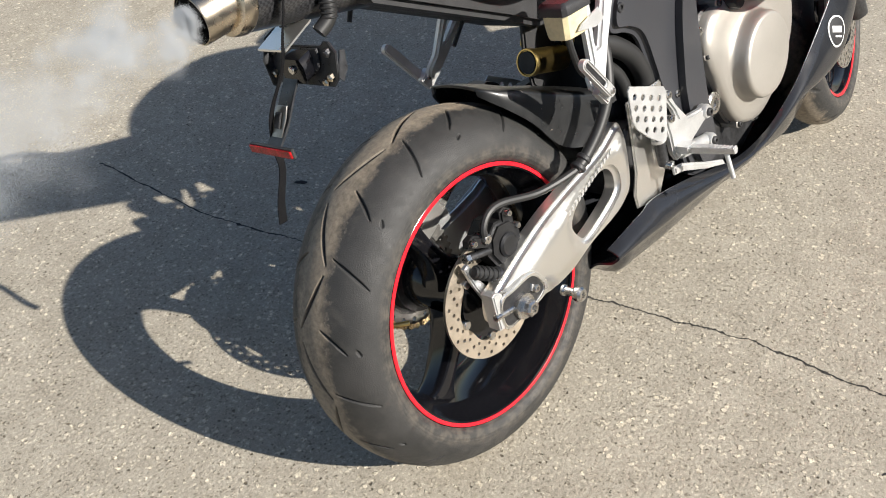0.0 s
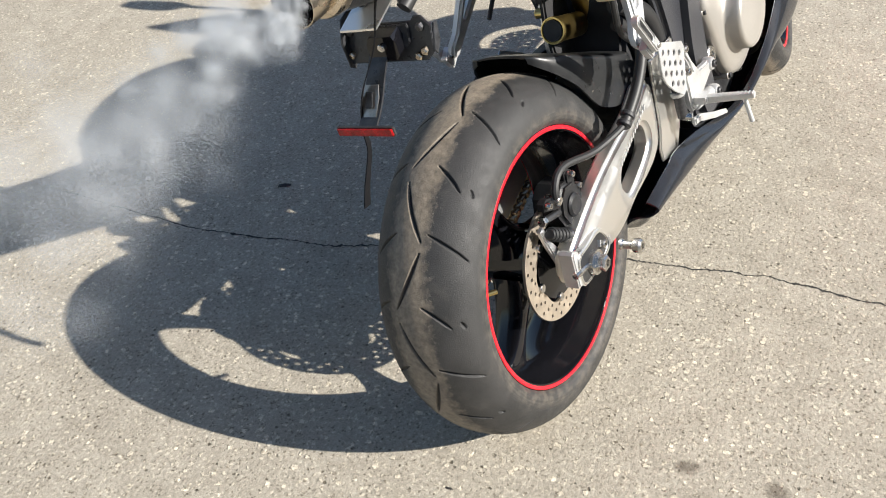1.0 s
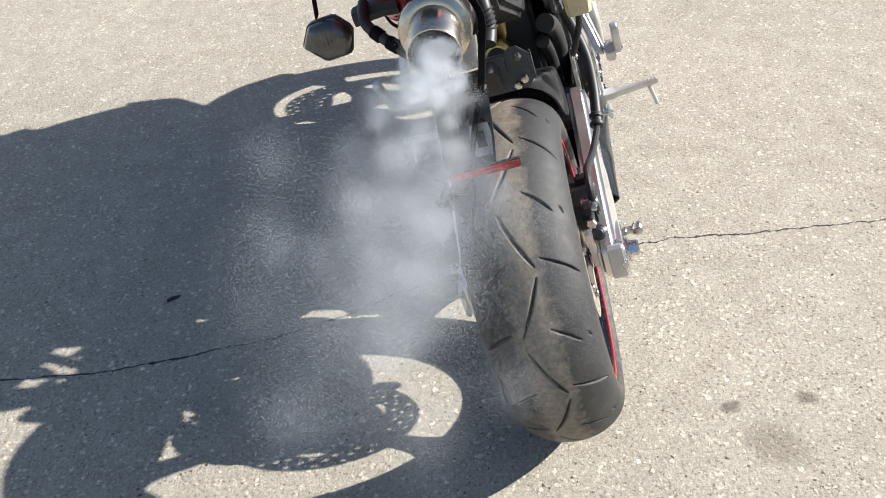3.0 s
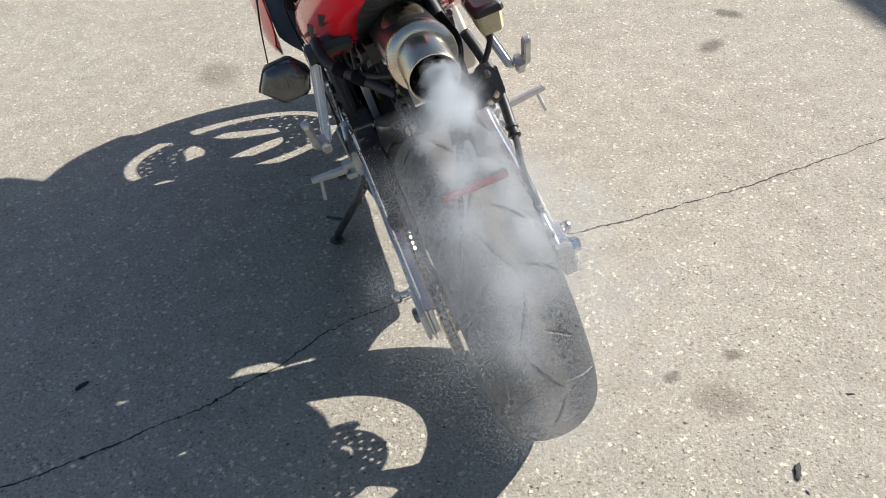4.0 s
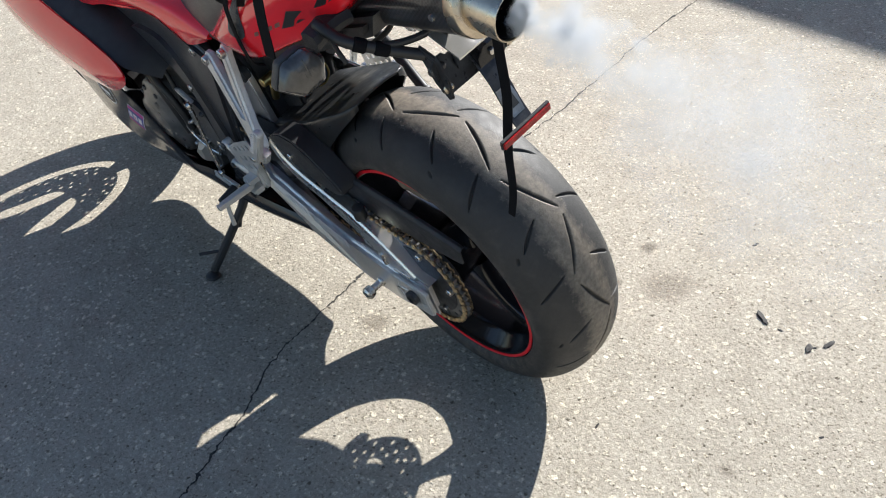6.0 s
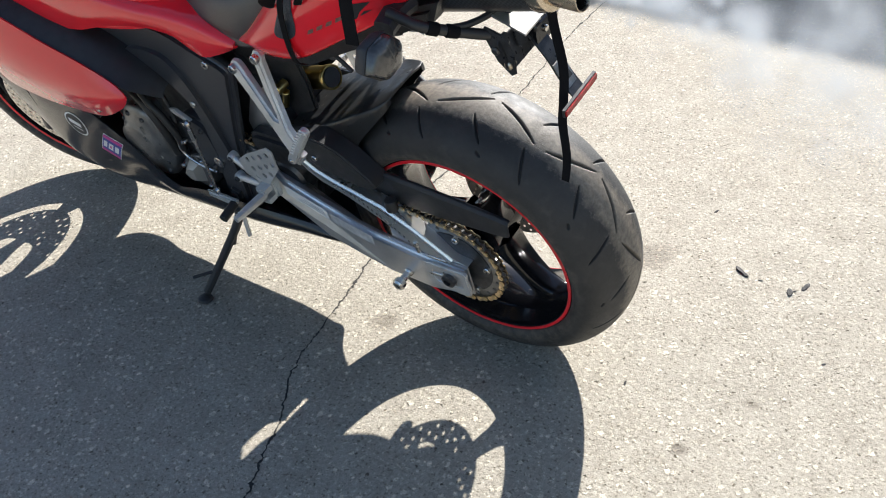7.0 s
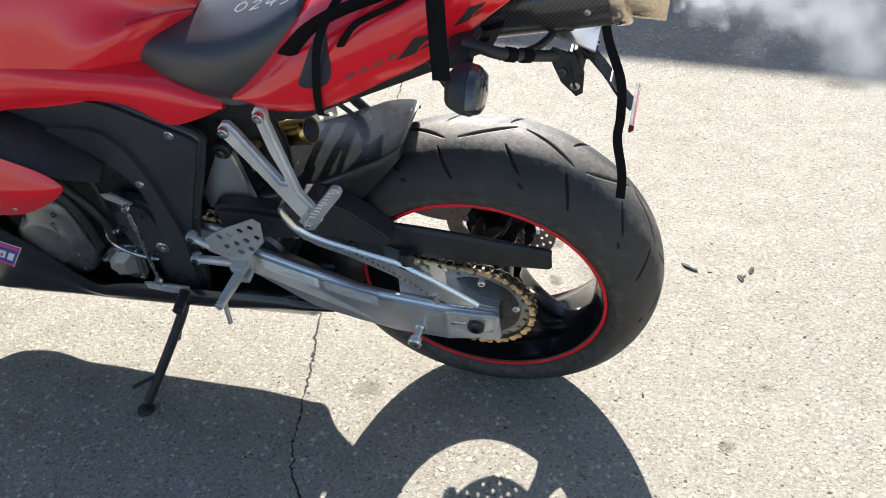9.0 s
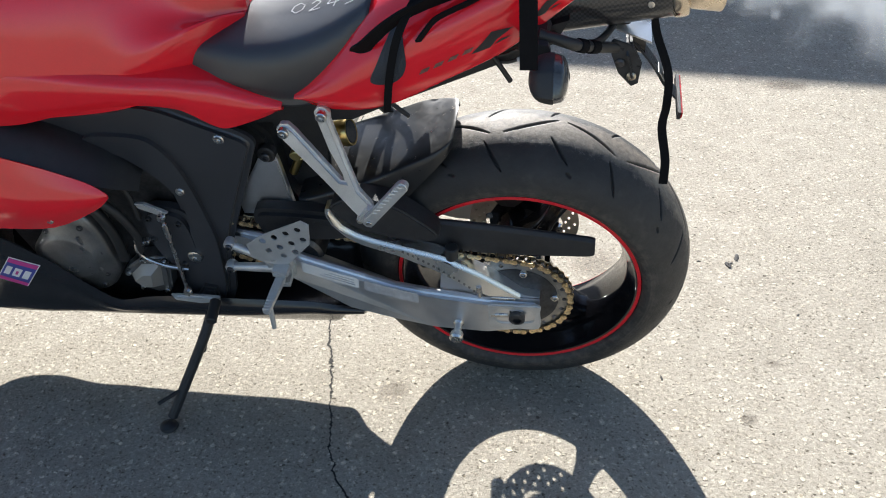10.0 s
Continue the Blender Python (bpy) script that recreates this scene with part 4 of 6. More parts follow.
mesh_part("axle_head", lathe([(0, 0), (0.015, 0), (0.015, 0.009), (0.010, 0.012), (0.008, 0.012), (0.007, 0.006), (0, 0.006)], 24, (-0.004, 0.157, -0.008)), DARK_METAL, swingarm)
mesh_part("axle", rod((0, -0.155, 0), (0, 0.155, 0), 0.0125), STEEL, swingarm)

# chain guard, hugger, rear brake
guard_rows = [[(x + 0.008, 0.0985, zt - 0.002), (x + 0.008, 0.104, zt - 0.001), (x + 0.008, 0.1085, zt * 0.6 + zf * 0.4 - 0.003), (x + 0.008, 0.1105, zf - 0.004), (x + 0.008, 0.1115, zf * 0.5 + zb * 0.5 - 0.010), (x + 0.008, 0.1115, zb - 0.014)]
              for x, zt, zf, zb in ((0.29, 0.192, 0.186, 0.160), (0.185, 0.188, 0.184, 0.138), (0.084, 0.182, 0.176, 0.128), (-0.022, 0.171, 0.164, 0.126), (-0.10, 0.161, 0.157, 0.128), (-0.138, 0.156, 0.152, 0.130), (-0.147, 0.152, 0.149, 0.136))]
part("chain_guard", loft(guard_rows, 4, 3, False, 0.003, ring=False), BLACK_PLASTIC, label="matt black plastic chain guard")


def hugger_row(x, z_top, z_side, half):
    """A section across the hugger: flat top, rounded shoulders, sides that drop past the tyre."""
    left = [(x, half, z_side), (x, half * 0.99, z_side * 0.5 + z_top * 0.5), (x, half * 0.95, z_side * 0.15 + z_top * 0.85 - 0.003), (x, half * 0.86, z_top - 0.0045), (x, half * 0.45, z_top - 0.001), (x, 0, z_top)]
    return left + [(a, -b, c) for a, b, c in left[-2::-1]]


hug = loft([hugger_row(0.108, 0.332, 0.316, 0.050), hugger_row(0.116, 0.330, 0.304, 0.066), hugger_row(0.140, 0.319, 0.280, 0.082), hugger_row(0.18, 0.304, 0.238, 0.095), hugger_row(0.225, 0.282, 0.180, 0.101), hugger_row(0.28, 0.257, 0.150, 0.105), hugger_row(0.34, 0.233, 0.140, 0.104), hugger_row(0.39, 0.213, 0.135, 0.100)], 5, 4, False, 0.004, ring=False)
part("rear_hugger", hug, HUGGER, label="dusty black plastic rear wheel hugger")

CALIPER = material("black_caliper_paint", (0.020, 0.020, 0.021), 0.42, 0.3, 0.15, 400, 0.25, 60, 0.0003, 700, rough_var=0.1)
caliper = part("rear_caliper", plate([(0.002, 0.066), (-0.012, 0.092), (-0.006, 0.122), (0.016, 0.140), (0.048, 0.136), (0.068, 0.112), (0.070, 0.080), (0.045, 0.052), (0.018, 0.050)], -0.122, -0.064, 0.007, segments=3), CALIPER, label="black rear brake caliper over the disc")
mesh_part("piston_housing", lathe([(0, 0), (0.020, 0), (0.021, 0.003), (0.021, 0.006), (0.017, 0.010), (0, 0.011)], 28, (0.030, -0.119, 0.094), Matrix.Rotation(math.pi, 4, "X")), CALIPER, caliper)
mesh_part("mounting_lug", plate([(-0.050, 0.128), (-0.048, 0.140), (-0.036, 0.144), (-0.004, 0.130), (-0.008, 0.108), (-0.024, 0.116)], -0.120, -0.100, 0.004), CALIPER, caliper)
mesh_part("mounting_lug", plate([(0.030, 0.128), (0.034, 0.150), (0.046, 0.154), (0.060, 0.144), (0.062, 0.120)], -0.118, -0.096, 0.004), CALIPER, caliper)
for x, z in ((-0.042, 0.135), (0.046, 0.144), (0.060, 0.114)):
    bolt_head(caliper, x, -0.121, z, 0.0058, -1)
mesh_part("slide_pin", rod((-0.058, -0.112, 0.113), (0.000, -0.112, 0.098), 0.0062, n=14), DARK_METAL, caliper)
mesh_part("pin_nut", rod((-0.060, -0.112, 0.1135), (-0.050, -0.112, 0.111), 0.0088, n=6), STEEL, caliper)
mesh_part("slide_pin_boot", rod((-0.054, -0.118, 0.088), (0.004, -0.118, 0.048), 0.0095), HOSE, caliper, "ribbed black rubber boot")
for k in range(5):
    x, z = -0.050 + 0.0095 * k, 0.0855 - 0.0066 * k
    mesh_part("boot_fold", rod((x, -0.118, z), (x + 0.004, -0.118, z - 0.0028), 0.0128, n=16), HOSE, caliper)
mesh_part("boot_end", rod((-0.010, -0.119, 0.058), (-0.002, -0.119, 0.0525), 0.0145, n=18), DARK_METAL, caliper)
mesh_part("caliper_bracket", plate([(-0.062, 0.094), (-0.050, 0.098), (-0.036, 0.060), (-0.018, 0.034), (0.000, 0.028), (0.000, -0.016), (-0.022, -0.010), (-0.036, 0.020), (-0.050, 0.054)], -0.108, -0.096, 0.003), ALU_SATIN, caliper, "bare aluminium caliper bracket")
mesh_part("bleed_nipple", rod((0.044, -0.106, 0.142), (0.050, -0.108, 0.164), 0.0042, n=10), STEEL, caliper)
mesh_part("banjo_bolt", rod((-0.014, -0.128, 0.128), (-0.014, -0.100, 0.130), 0.0085, n=12), STEEL, caliper)
hose = part("brake_hose", tube([(-0.014, -0.122, 0.128), (-0.014, -0.122, 0.148), (0.004, -0.122, 0.166), (0.036, -0.124, 0.168), (0.110, -0.136, 0.150), (0.180, -0.151, 0.152), (0.209, -0.155, 0.158)], 0.0065), HOSE, label="black rubber rear brake hose")
mesh_part("hose_sleeve", tube([(0.195, -0.154, 0.153), (0.225, -0.158, 0.170), (0.265, -0.163, 0.205), (0.300, -0.163, 0.250), (0.325, -0.152, 0.30), (0.335, -0.14, 0.34)], 0.0105, 14), HOSE, hose, "thick black rubber sleeve")
for p, q in (((0.196, -0.154, 0.153), (0.204, -0.155, 0.158)), ((0.212, -0.1555, 0.162), (0.220, -0.157, 0.167))):
    mesh_part("hose_clip", rod(p, q, 0.0135, n=18), BLACK_PLASTIC, hose)

# passenger foot pegs


def splayed(bm):
    """Leans the lower end of a hanger outwards."""
    for v in bm.verts:
        if v.co.z < 0.43:
            v.co.z = 0.43 - (0.43 - v.co.z) * 0.80
        v.co.y += (0.44 - v.co.z) * 0.28
    return bm


for s in (1, -1):
    def flip(bm):
        return bm if s > 0 else mirrored(bm)
    hanger = part("passenger_peg_hanger", flip(splayed(plate([(0.304, 0.455), (0.297, 0.464), (0.286, 0.463), (0.279, 0.455), (0.279, 0.442), (0.262, 0.375), (0.243, 0.300), (0.224, 0.272), (0.222, 0.252), (0.232, 0.240), (0.246, 0.240), (0.258, 0.256), (0.300, 0.320), (0.366, 0.412), (0.368, 0.425), (0.360, 0.435), (0.348, 0.435), (0.338, 0.425), (0.290, 0.350), (0.272, 0.322), (0.266, 0.321), (0.268, 0.335), (0.286, 0.385)], 0.139, 0.157, 0.005, segments=3))), ALU_CAST, label="cast aluminium passenger foot peg hanger")
    for x, z in ((0.356, 0.423), (0.291, 0.452)):
        bolt_head(hanger, x, s * (0.157 + (0.44 - z) * 0.26), z, 0.0092, s)

    # a folded peg: a long narrow frame with a ridged pad set into it
    d, base = Vector((-0.62, 0, 0.785)), (0.226, 0.288)
    e = Vector((0.785, 0, 0.62))

    def along_peg(pairs):
        return [(base[0] + d.x * a + e.x * b, base[1] + d.z * a + e.z * b) for a, b in pairs]

    def peg_loop(lo, hi, w):
        out = []
        for k in range(9):
            q = math.pi * k / 8
            out.append((hi - w + w * math.sin(q), w * math.cos(q)))
        for k in range(9):
            q = math.pi * k / 8
            out.append((lo + w - w * math.sin(q), -w * math.cos(q)))
        return along_peg(out)

    out, tip_at = (0.205, 0.110) if s > 0 else (0.216, 0.088)
    frame_loops = [peg_loop(-0.012, tip_at, 0.0095)] + ([peg_loop(0.018, tip_at - 0.007, 0.0045)] if s < 0 else [])
    fold = mesh_part("passenger_foot_peg", flip(slab(frame_loops, out, out + 0.014, 0.0025, 3, None)), ALU_CAST, hanger, "folded-up narrow aluminium peg")
    if s < 0:
        mesh_part("peg_pad", flip(slab([peg_loop(0.014, tip_at - 0.004, 0.0058)], out + 0.003, out + 0.0095, 0.001, 1, None)), DARK_METAL, hanger)
    else:
        for k in range(9):
            (x, z), (x2, z2) = along_peg([(0.024 + 0.0092 * k, 0.009), (0.028 + 0.0092 * k, 0.001)])
            mesh_part("peg_ridge", rod((x, out + 0.0138, z), (x2, out + 0.0138, z2), 0.0017, n=6), ALU_CAST, hanger)
    mesh_part("peg_clevis", flip(plate(along_peg([(0.010, 0.014), (0.010, -0.014), (-0.022, -0.014), (-0.022, 0.014)]), out - 0.016, out + 0.002, 0.003)), ALU_CAST, hanger)
    mesh_part("peg_pin", flip(rod((0.226, out - 0.02, 0.288), (0.226, out + 0.017, 0.288), 0.005, n=12)), STEEL, hanger)


# rider's foot pegs and heel guards; the two sides are cast differently


def foot_peg(parent, side, x, y, z, tip, pitch):
    """A ridged peg that stands out to its side, with its feeler."""
    def flip(bm):
        return bm if side > 0 else mirrored(bm)
    rows = [[(px + a * k, py, pz + c * k) for a, c in ((0.0078, 0.007), (-0.0078, 0.007), (-0.0058, -0.006), (0.0058, -0.006))] for px, py, pz, k in ((x, y, z, 1.05), (x + (tip[0] - x) * 0.5, (y + tip[1]) / 2, (z + tip[2]) / 2, 1.0), (*tip, 0.75))]
    mesh_part("rider_foot_peg", flip(loft(rows, 5, 2)), ALU_CAST, parent, "ridged aluminium rider foot peg")
    n = int((tip[1] - y) / pitch)
    for k in range(n):
        t = (k + 0.6) / n
        cx, cy, cz = x + (tip[0] - x) * t, y + (tip[1] - y) * t, z + (tip[2] - z) * t + 0.0076 - 0.001 * t
        mesh_part("peg_ridge", flip(rod((cx - 0.0066, cy, cz), (cx + 0.0066, cy, cz), 0.0015, n=6)), ALU_CAST, parent)
    mesh_part("peg_feeler", flip(rod((tip[0], tip[1] - 0.020, tip[2] - 0.004), (tip[0], tip[1] - 0.010, tip[2] - 0.056), 0.0045)), ALU_CAST, parent)


def guard_holes(x, z):
    return [(x + 0.023 * i, z - 0.0105 * i, 0.0060) for i in range(4)] + [(x - 0.006 + 0.023 * i, z - 0.024 - 0.0105 * i, 0.0060) for i in range(4)] + [(x + 0.014 + 0.023 * i, z - 0.056 - 0.0105 * i, 0.0060) for i in range(3)]


left_set = part("foot_peg_bracket", rod((0.512, 0.160, 0.156), (0.432, 0.166, 0.122), 0.0078, 0.0095, n=16), ALU_CAST, label="cast aluminium foot peg bracket")
mesh_part("bracket_finger", rod((0.524, 0.160, 0.095), (0.430, 0.166, 0.105), 0.0078, 0.0095, n=16), ALU_CAST, left_set)
mesh_part("bracket_body", plate([(0.452, 0.140), (0.440, 0.150), (0.405, 0.146), (0.396, 0.120), (0.400, 0.086), (0.415, 0.078), (0.440, 0.084), (0.452, 0.100)], 0.154, 0.172, 0.005), ALU_CAST, left_set)
for z in (0.117, 0.091):
    mesh_part("clevis_ear", plate([(0.432, z + 0.006), (0.432, z - 0.006), (0.404, z - 0.006), (0.404, z + 0.006)], 0.170, 0.196, 0.003), ALU_CAST, left_set)
mesh_part("clevis_pin", rod((0.418, 0.188, 0.122), (0.418, 0.188, 0.082), 0.004, n=12), STEEL, left_set)
for x, z in ((0.512, 0.156), (0.524, 0.095)):
    mesh_part("bracket_boss", lathe([(0, 0), (0.0100, 0), (0.0110, 0.004), (0.0110, 0.014), (0.009, 0.018), (0, 0.018)], 20, (x, 0.150, z)), ALU_CAST, left_set)
    bolt_head(left_set, x, 0.167, z, 0.0065, 1, DARK_METAL)
mesh_part("heel_guard", plate([(0.474, 0.172), (0.435, 0.200), (0.362, 0.237), (0.349, 0.228), (0.355, 0.180), (0.400, 0.130), (0.420, 0.118), (0.470, 0.135)], 0.170, 0.1735, 0.0008, guard_holes(0.372, 0.214)), ALU_CAST, left_set, "perforated aluminium heel guard")
foot_peg(left_set, 1, 0.418, 0.190, 0.104, (0.424, 0.272, 0.106), 0.0065)

right_set = part("foot_peg_bracket", plate([(0.447, 0.190), (0.460, 0.186), (0.480, 0.150), (0.512, 0.112), (0.560, 0.106), (0.574, 0.106), (0.586, 0.094), (0.582, 0.082), (0.560, 0.076), (0.520, 0.060), (0.490, 0.046), (0.462, 0.044), (0.452, 0.060), (0.447, 0.100), (0.440, 0.130), (0.446, 0.140), (0.462, 0.136), (0.476, 0.128), (0.470, 0.142), (0.452, 0.168)], -0.176, -0.160, 0.004), ALU_CAST, label="cast aluminium foot peg bracket with a master cylinder")
mesh_part("bracket_finger", rod((0.584, -0.164, 0.030), (0.480, -0.170, 0.052), 0.0125, 0.0135, n=16), ALU_CAST, right_set)
for x, z in ((0.576, 0.094), (0.584, 0.030)):
    mesh_part("bracket_boss", lathe([(0, 0), (0.0135, 0), (0.0145, 0.004), (0.0145, 0.016), (0.012, 0.020), (0, 0.020)], 20, (x, -0.160, z), Matrix.Rotation(math.pi, 4, "X")), ALU_CAST, right_set)
    bolt_head(right_set, x, -0.180, z, 0.008, -1, DARK_METAL)
mesh_part("heel_guard", mirrored(plate([(0.441, 0.203), (0.425, 0.209), (0.342, 0.243), (0.335, 0.236), (0.336, 0.180), (0.346, 0.160), (0.375, 0.132), (0.414, 0.104), (0.432, 0.106), (0.442, 0.160), (0.448, 0.190)], 0.175, 0.1785, 0.0008, [(0.352 + 0.0235 * i - 0.0005 * j, 0.219 - 0.0105 * i - 0.0205 * j, 0.0056) for i in range(4) for j in range(4) if not (i == 0 and j == 3)])), ALU_CAST, right_set, "perforated aluminium heel guard")
for x, z in ((0.452, 0.181), (0.452, 0.134)):
    bolt_head(right_set, x, -0.177, z, 0.007, -1)
mesh_part("master_cylinder", rod((0.430, -0.158, 0.130), (0.436, -0.160, 0.045), 0.0115, 0.0105, n=18), DARK_METAL, right_set, "dark rear brake master cylinder")
mesh_part("cylinder_clamp", rod((0.431, -0.158, 0.105), (0.432, -0.159, 0.094), 0.0145, n=18), ALU_CAST, right_set)
mesh_part("pushrod_joint", rod((0.436, -0.160, 0.048), (0.440, -0.178, 0.044), 0.009, n=14), STEEL, right_set)
mesh_part("brake_lever", plate([(0.430, 0.046), (0.460, 0.040), (0.540, 0.004), (0.600, -0.020), (0.606, -0.032), (0.540, -0.010), (0.460, 0.024), (0.430, 0.030)], -0.188, -0.178, 0.003), ALU_CAST, right_set)
mesh_part("clevis_ear", plate([(0.486, 0.076), (0.486, 0.062), (0.456, 0.062), (0.456, 0.076)], -0.204, -0.174, 0.003), ALU_CAST, right_set)
foot_peg(right_set, -1, 0.471, 0.196, 0.066, (0.464, 0.295, 0.077), 0.0075)

# side stand, planted on the ground
foot = Matrix.Rotation(radians(-LEAN_DEG), 3, "X") @ (Vector((0.70, 0.304, 0.006)) - AXLE)
leg = part("side_stand", tube([(0.598, 0.150, -0.02), (0.612, 0.182, -0.075), tuple(foot + Vector((-0.01, -0.01, 0.02)))], 0.0115, steps=5, taper=0.010), BLACK_PLASTIC, label="black steel side stand, swung out")
mesh_part("stand_foot", lathe([(0, -0.005), (0.017, -0.005), (0.019, -0.002), (0.017, 0.004), (0.008, 0.010), (0, 0.011)], 20, turn=Matrix.Rotation(math.pi / 2, 4, "X")), BLACK_PLASTIC, leg).matrix_basis = Matrix.Translation(foot) @ Matrix.Rotation(radians(-LEAN_DEG), 4, "X")
mesh_part("stand_tang", rod((0.672, 0.268, -0.175), (0.70, 0.305, -0.168), 0.004), BLACK_PLASTIC, leg)
mesh_part("stand_pivot", plate([(0.575, 0.02), (0.60, 0.025), (0.63, -0.02), (0.625, -0.06), (0.60, -0.065), (0.58, -0.03)], 0.135, 0.158, 0.005), BLACK_PLASTIC, leg)
mesh_part("stand_spring", rod((0.60, 0.162, -0.03), (0.625, 0.205, -0.12), 0.006, n=10), DARK_METAL, leg)

# bodywork -------------------------------------------------------------
def tank_ring(x, zt, wt, wb, zm, zb):
    tall = zt - zb
    return half_ring(x, [(0, zt), (wt * 0.6, zt - min(0.012, tall * 0.15)), (wt, zt - min(0.06, tall * 0.38)), (wb, zm), (wb * 0.97, zb + min(0.04, tall * 0.22)), (wb * 0.8, zb)])


tank = loft([tank_ring(*row) for row in (
    (0.428, 0.575, 0.010, 0.026, 0.55, 0.500), (0.455, 0.596, 0.030, 0.054, 0.56, 0.480), (0.490, 0.618, 0.052, 0.084, 0.56, 0.460), (0.530, 0.638, 0.072, 0.110, 0.55, 0.450), (0.580, 0.655, 0.090, 0.131, 0.53, 0.440),
    (0.64, 0.672, 0.105, 0.147, 0.515, 0.43), (0.74, 0.688, 0.125, 0.168, 0.53, 0.43), (0.88, 0.700, 0.14, 0.180, 0.54, 0.43), (1.00, 0.680, 0.13, 0.17, 0.54, 0.43), (1.10, 0.64, 0.10, 0.14, 0.54, 0.44))], 5, 5)
part("fuel_tank", tank, RED, label="glossy red fuel tank")
seat = loft([half_ring(x, [(0, zt + 0.003), (w * 0.60, zt - 0.004), (w * 0.86, zt - 0.017), (w * 0.98, zt - 0.046), (w, zb + 0.02), (w * 0.85, zb)]) for x, zt, w, zb in (
    (0.560, 0.535, 0.075, 0.470), (0.50, 0.540, 0.100, 0.470), (0.42, 0.545, 0.122, 0.455), (0.34, 0.560, 0.130, 0.448), (0.27, 0.585, 0.122, 0.470), (0.21, 0.615, 0.10, 0.52))], 5, 5)
seat_ob = part("rider_seat", seat, SEAT, label="black vinyl rider seat", angle=120)
tail = loft([half_ring(x, [(0, zt), (w * 0.6, zt - 0.01), (w, zm), (w * 0.97, zb + 0.02), (w * 0.7, zb)]) for x, zt, w, zm, zb in (
    (0.335, 0.50, 0.134, 0.474, 0.448), (0.27, 0.555, 0.150, 0.505, 0.446), (0.19, 0.615, 0.150, 0.55, 0.458), (0.09, 0.650, 0.141, 0.60, 0.506), (0.0, 0.680, 0.122, 0.64, 0.550), (-0.10, 0.705, 0.09, 0.68, 0.62), (-0.20, 0.72, 0.05, 0.71, 0.68))], 5, 5)
tail_ob = part("tail_cowl", tail, RED, label="glossy red tail cowl")
for s in (1, -1):
    def flip(bm):
        return bm if s > 0 else mirrored(bm)
    part("side_strip", flip(loft([[(x, y - 0.055, z + 0.008), (x, y - 0.02, z + 0.006), (x, y, z), (x, y + 0.006, (z + z2) / 2), (x, y, z2)] for x, y, z, z2 in ((0.358, 0.131, 0.456, 0.452), (0.404, 0.134, 0.464, 0.430), (0.455, 0.138, 0.478, 0.4135), (0.480, 0.140, 0.484, 0.422), (0.505, 0.142, 0.489, 0.441), (0.531, 0.144, 0.494, 0.455), (0.586, 0.151, 0.50, 0.465), (0.656, 0.159, 0.51, 0.462), (0.733, 0.166, 0.522, 0.448), (0.80, 0.171, 0.528, 0.434), (0.90, 0.174, 0.53, 0.430), (1.0, 0.172, 0.53, 0.434))], 4, 3, False, 0.004, ring=False)), RED, label="red side panel under the tank")
    # frame spar cover and pivot plate
    cover = [(1.0, 0.46), (0.85, 0.455), (0.69, 0.45), (0.59, 0.452), (0.50, 0.415)]
    cover += [(0.43, 0.378), (0.44, 0.33), (0.49, 0.21), (0.53, 0.10)] if s > 0 else [(0.410, 0.392), (0.383, 0.355), (0.386, 0.322), (0.425, 0.308), (0.457, 0.284), (0.478, 0.22), (0.50, 0.14), (0.53, 0.06)]
    cover += [(0.565, -0.045), (0.655, -0.05), (0.62, 0.126), (0.60, 0.235), (0.646, 0.315), (0.71, 0.345), (0.80, 0.34), (0.95, 0.30), (1.05, 0.34)]
    guard = part("frame_cover", flip(plate(cover, 0.106, 0.136, 0.011, curve=4, segments=5)), FRAME, label="black plastic frame cover")
    rim_x = (0.645, 0.612, 0.600) if s > 0 else (0.664, 0.650, 0.646)
    spar = part("frame_spar", flip(plate([(0.758, 0.388), (0.699, 0.405), (0.610, 0.401), (0.568, 0.363), (0.545, 0.300), (0.532, 0.205), (0.530, 0.116), (0.560, -0.035), (rim_x[0], -0.04), (rim_x[1], 0.126), (rim_x[2], 0.244), (0.652, 0.318), (0.708, 0.346), (0.80, 0.345), (0.95, 0.37), (1.0, 0.40), (0.9, 0.41)], 0.116 if s > 0 else 0.104, 0.146 if s > 0 else 0.152, 0.016 if s > 0 else 0.026, curve=4, segments=7)), FRAME, label="satin black frame spar", angle=60)
    if s > 0:
        bolt_head(spar, 0.597, 0.146, 0.103, 0.014, 1)
        bolt_head(spar, 0.577, 0.144, 0.270, 0.0085, 1)
        bolt_head(guard, 0.480, 0.134, 0.384, 0.0095, 1)
    else:
        mesh_part("pivot_bolt", lathe([(0, 0), (0.024, 0), (0.025, 0.004), (0.020, 0.008), (0.013, 0.008), (0.012, 0.003), (0, 0.003)], 28, (0.650, -0.143, 0.075), Matrix.Rotation(math.pi, 4, "X")), STEEL, spar)
        bolt_head(spar, 0.626, -0.145, 0.236, 0.009, -1)
        bolt_head(guard, 0.406, -0.134, 0.360, 0.009, -1, DARK_METAL)
        bolt_head(guard, 0.545, -0.134, 0.142, 0.008, -1)
    # side fairing wing
    drop = 0.0 if s > 0 else 0.012
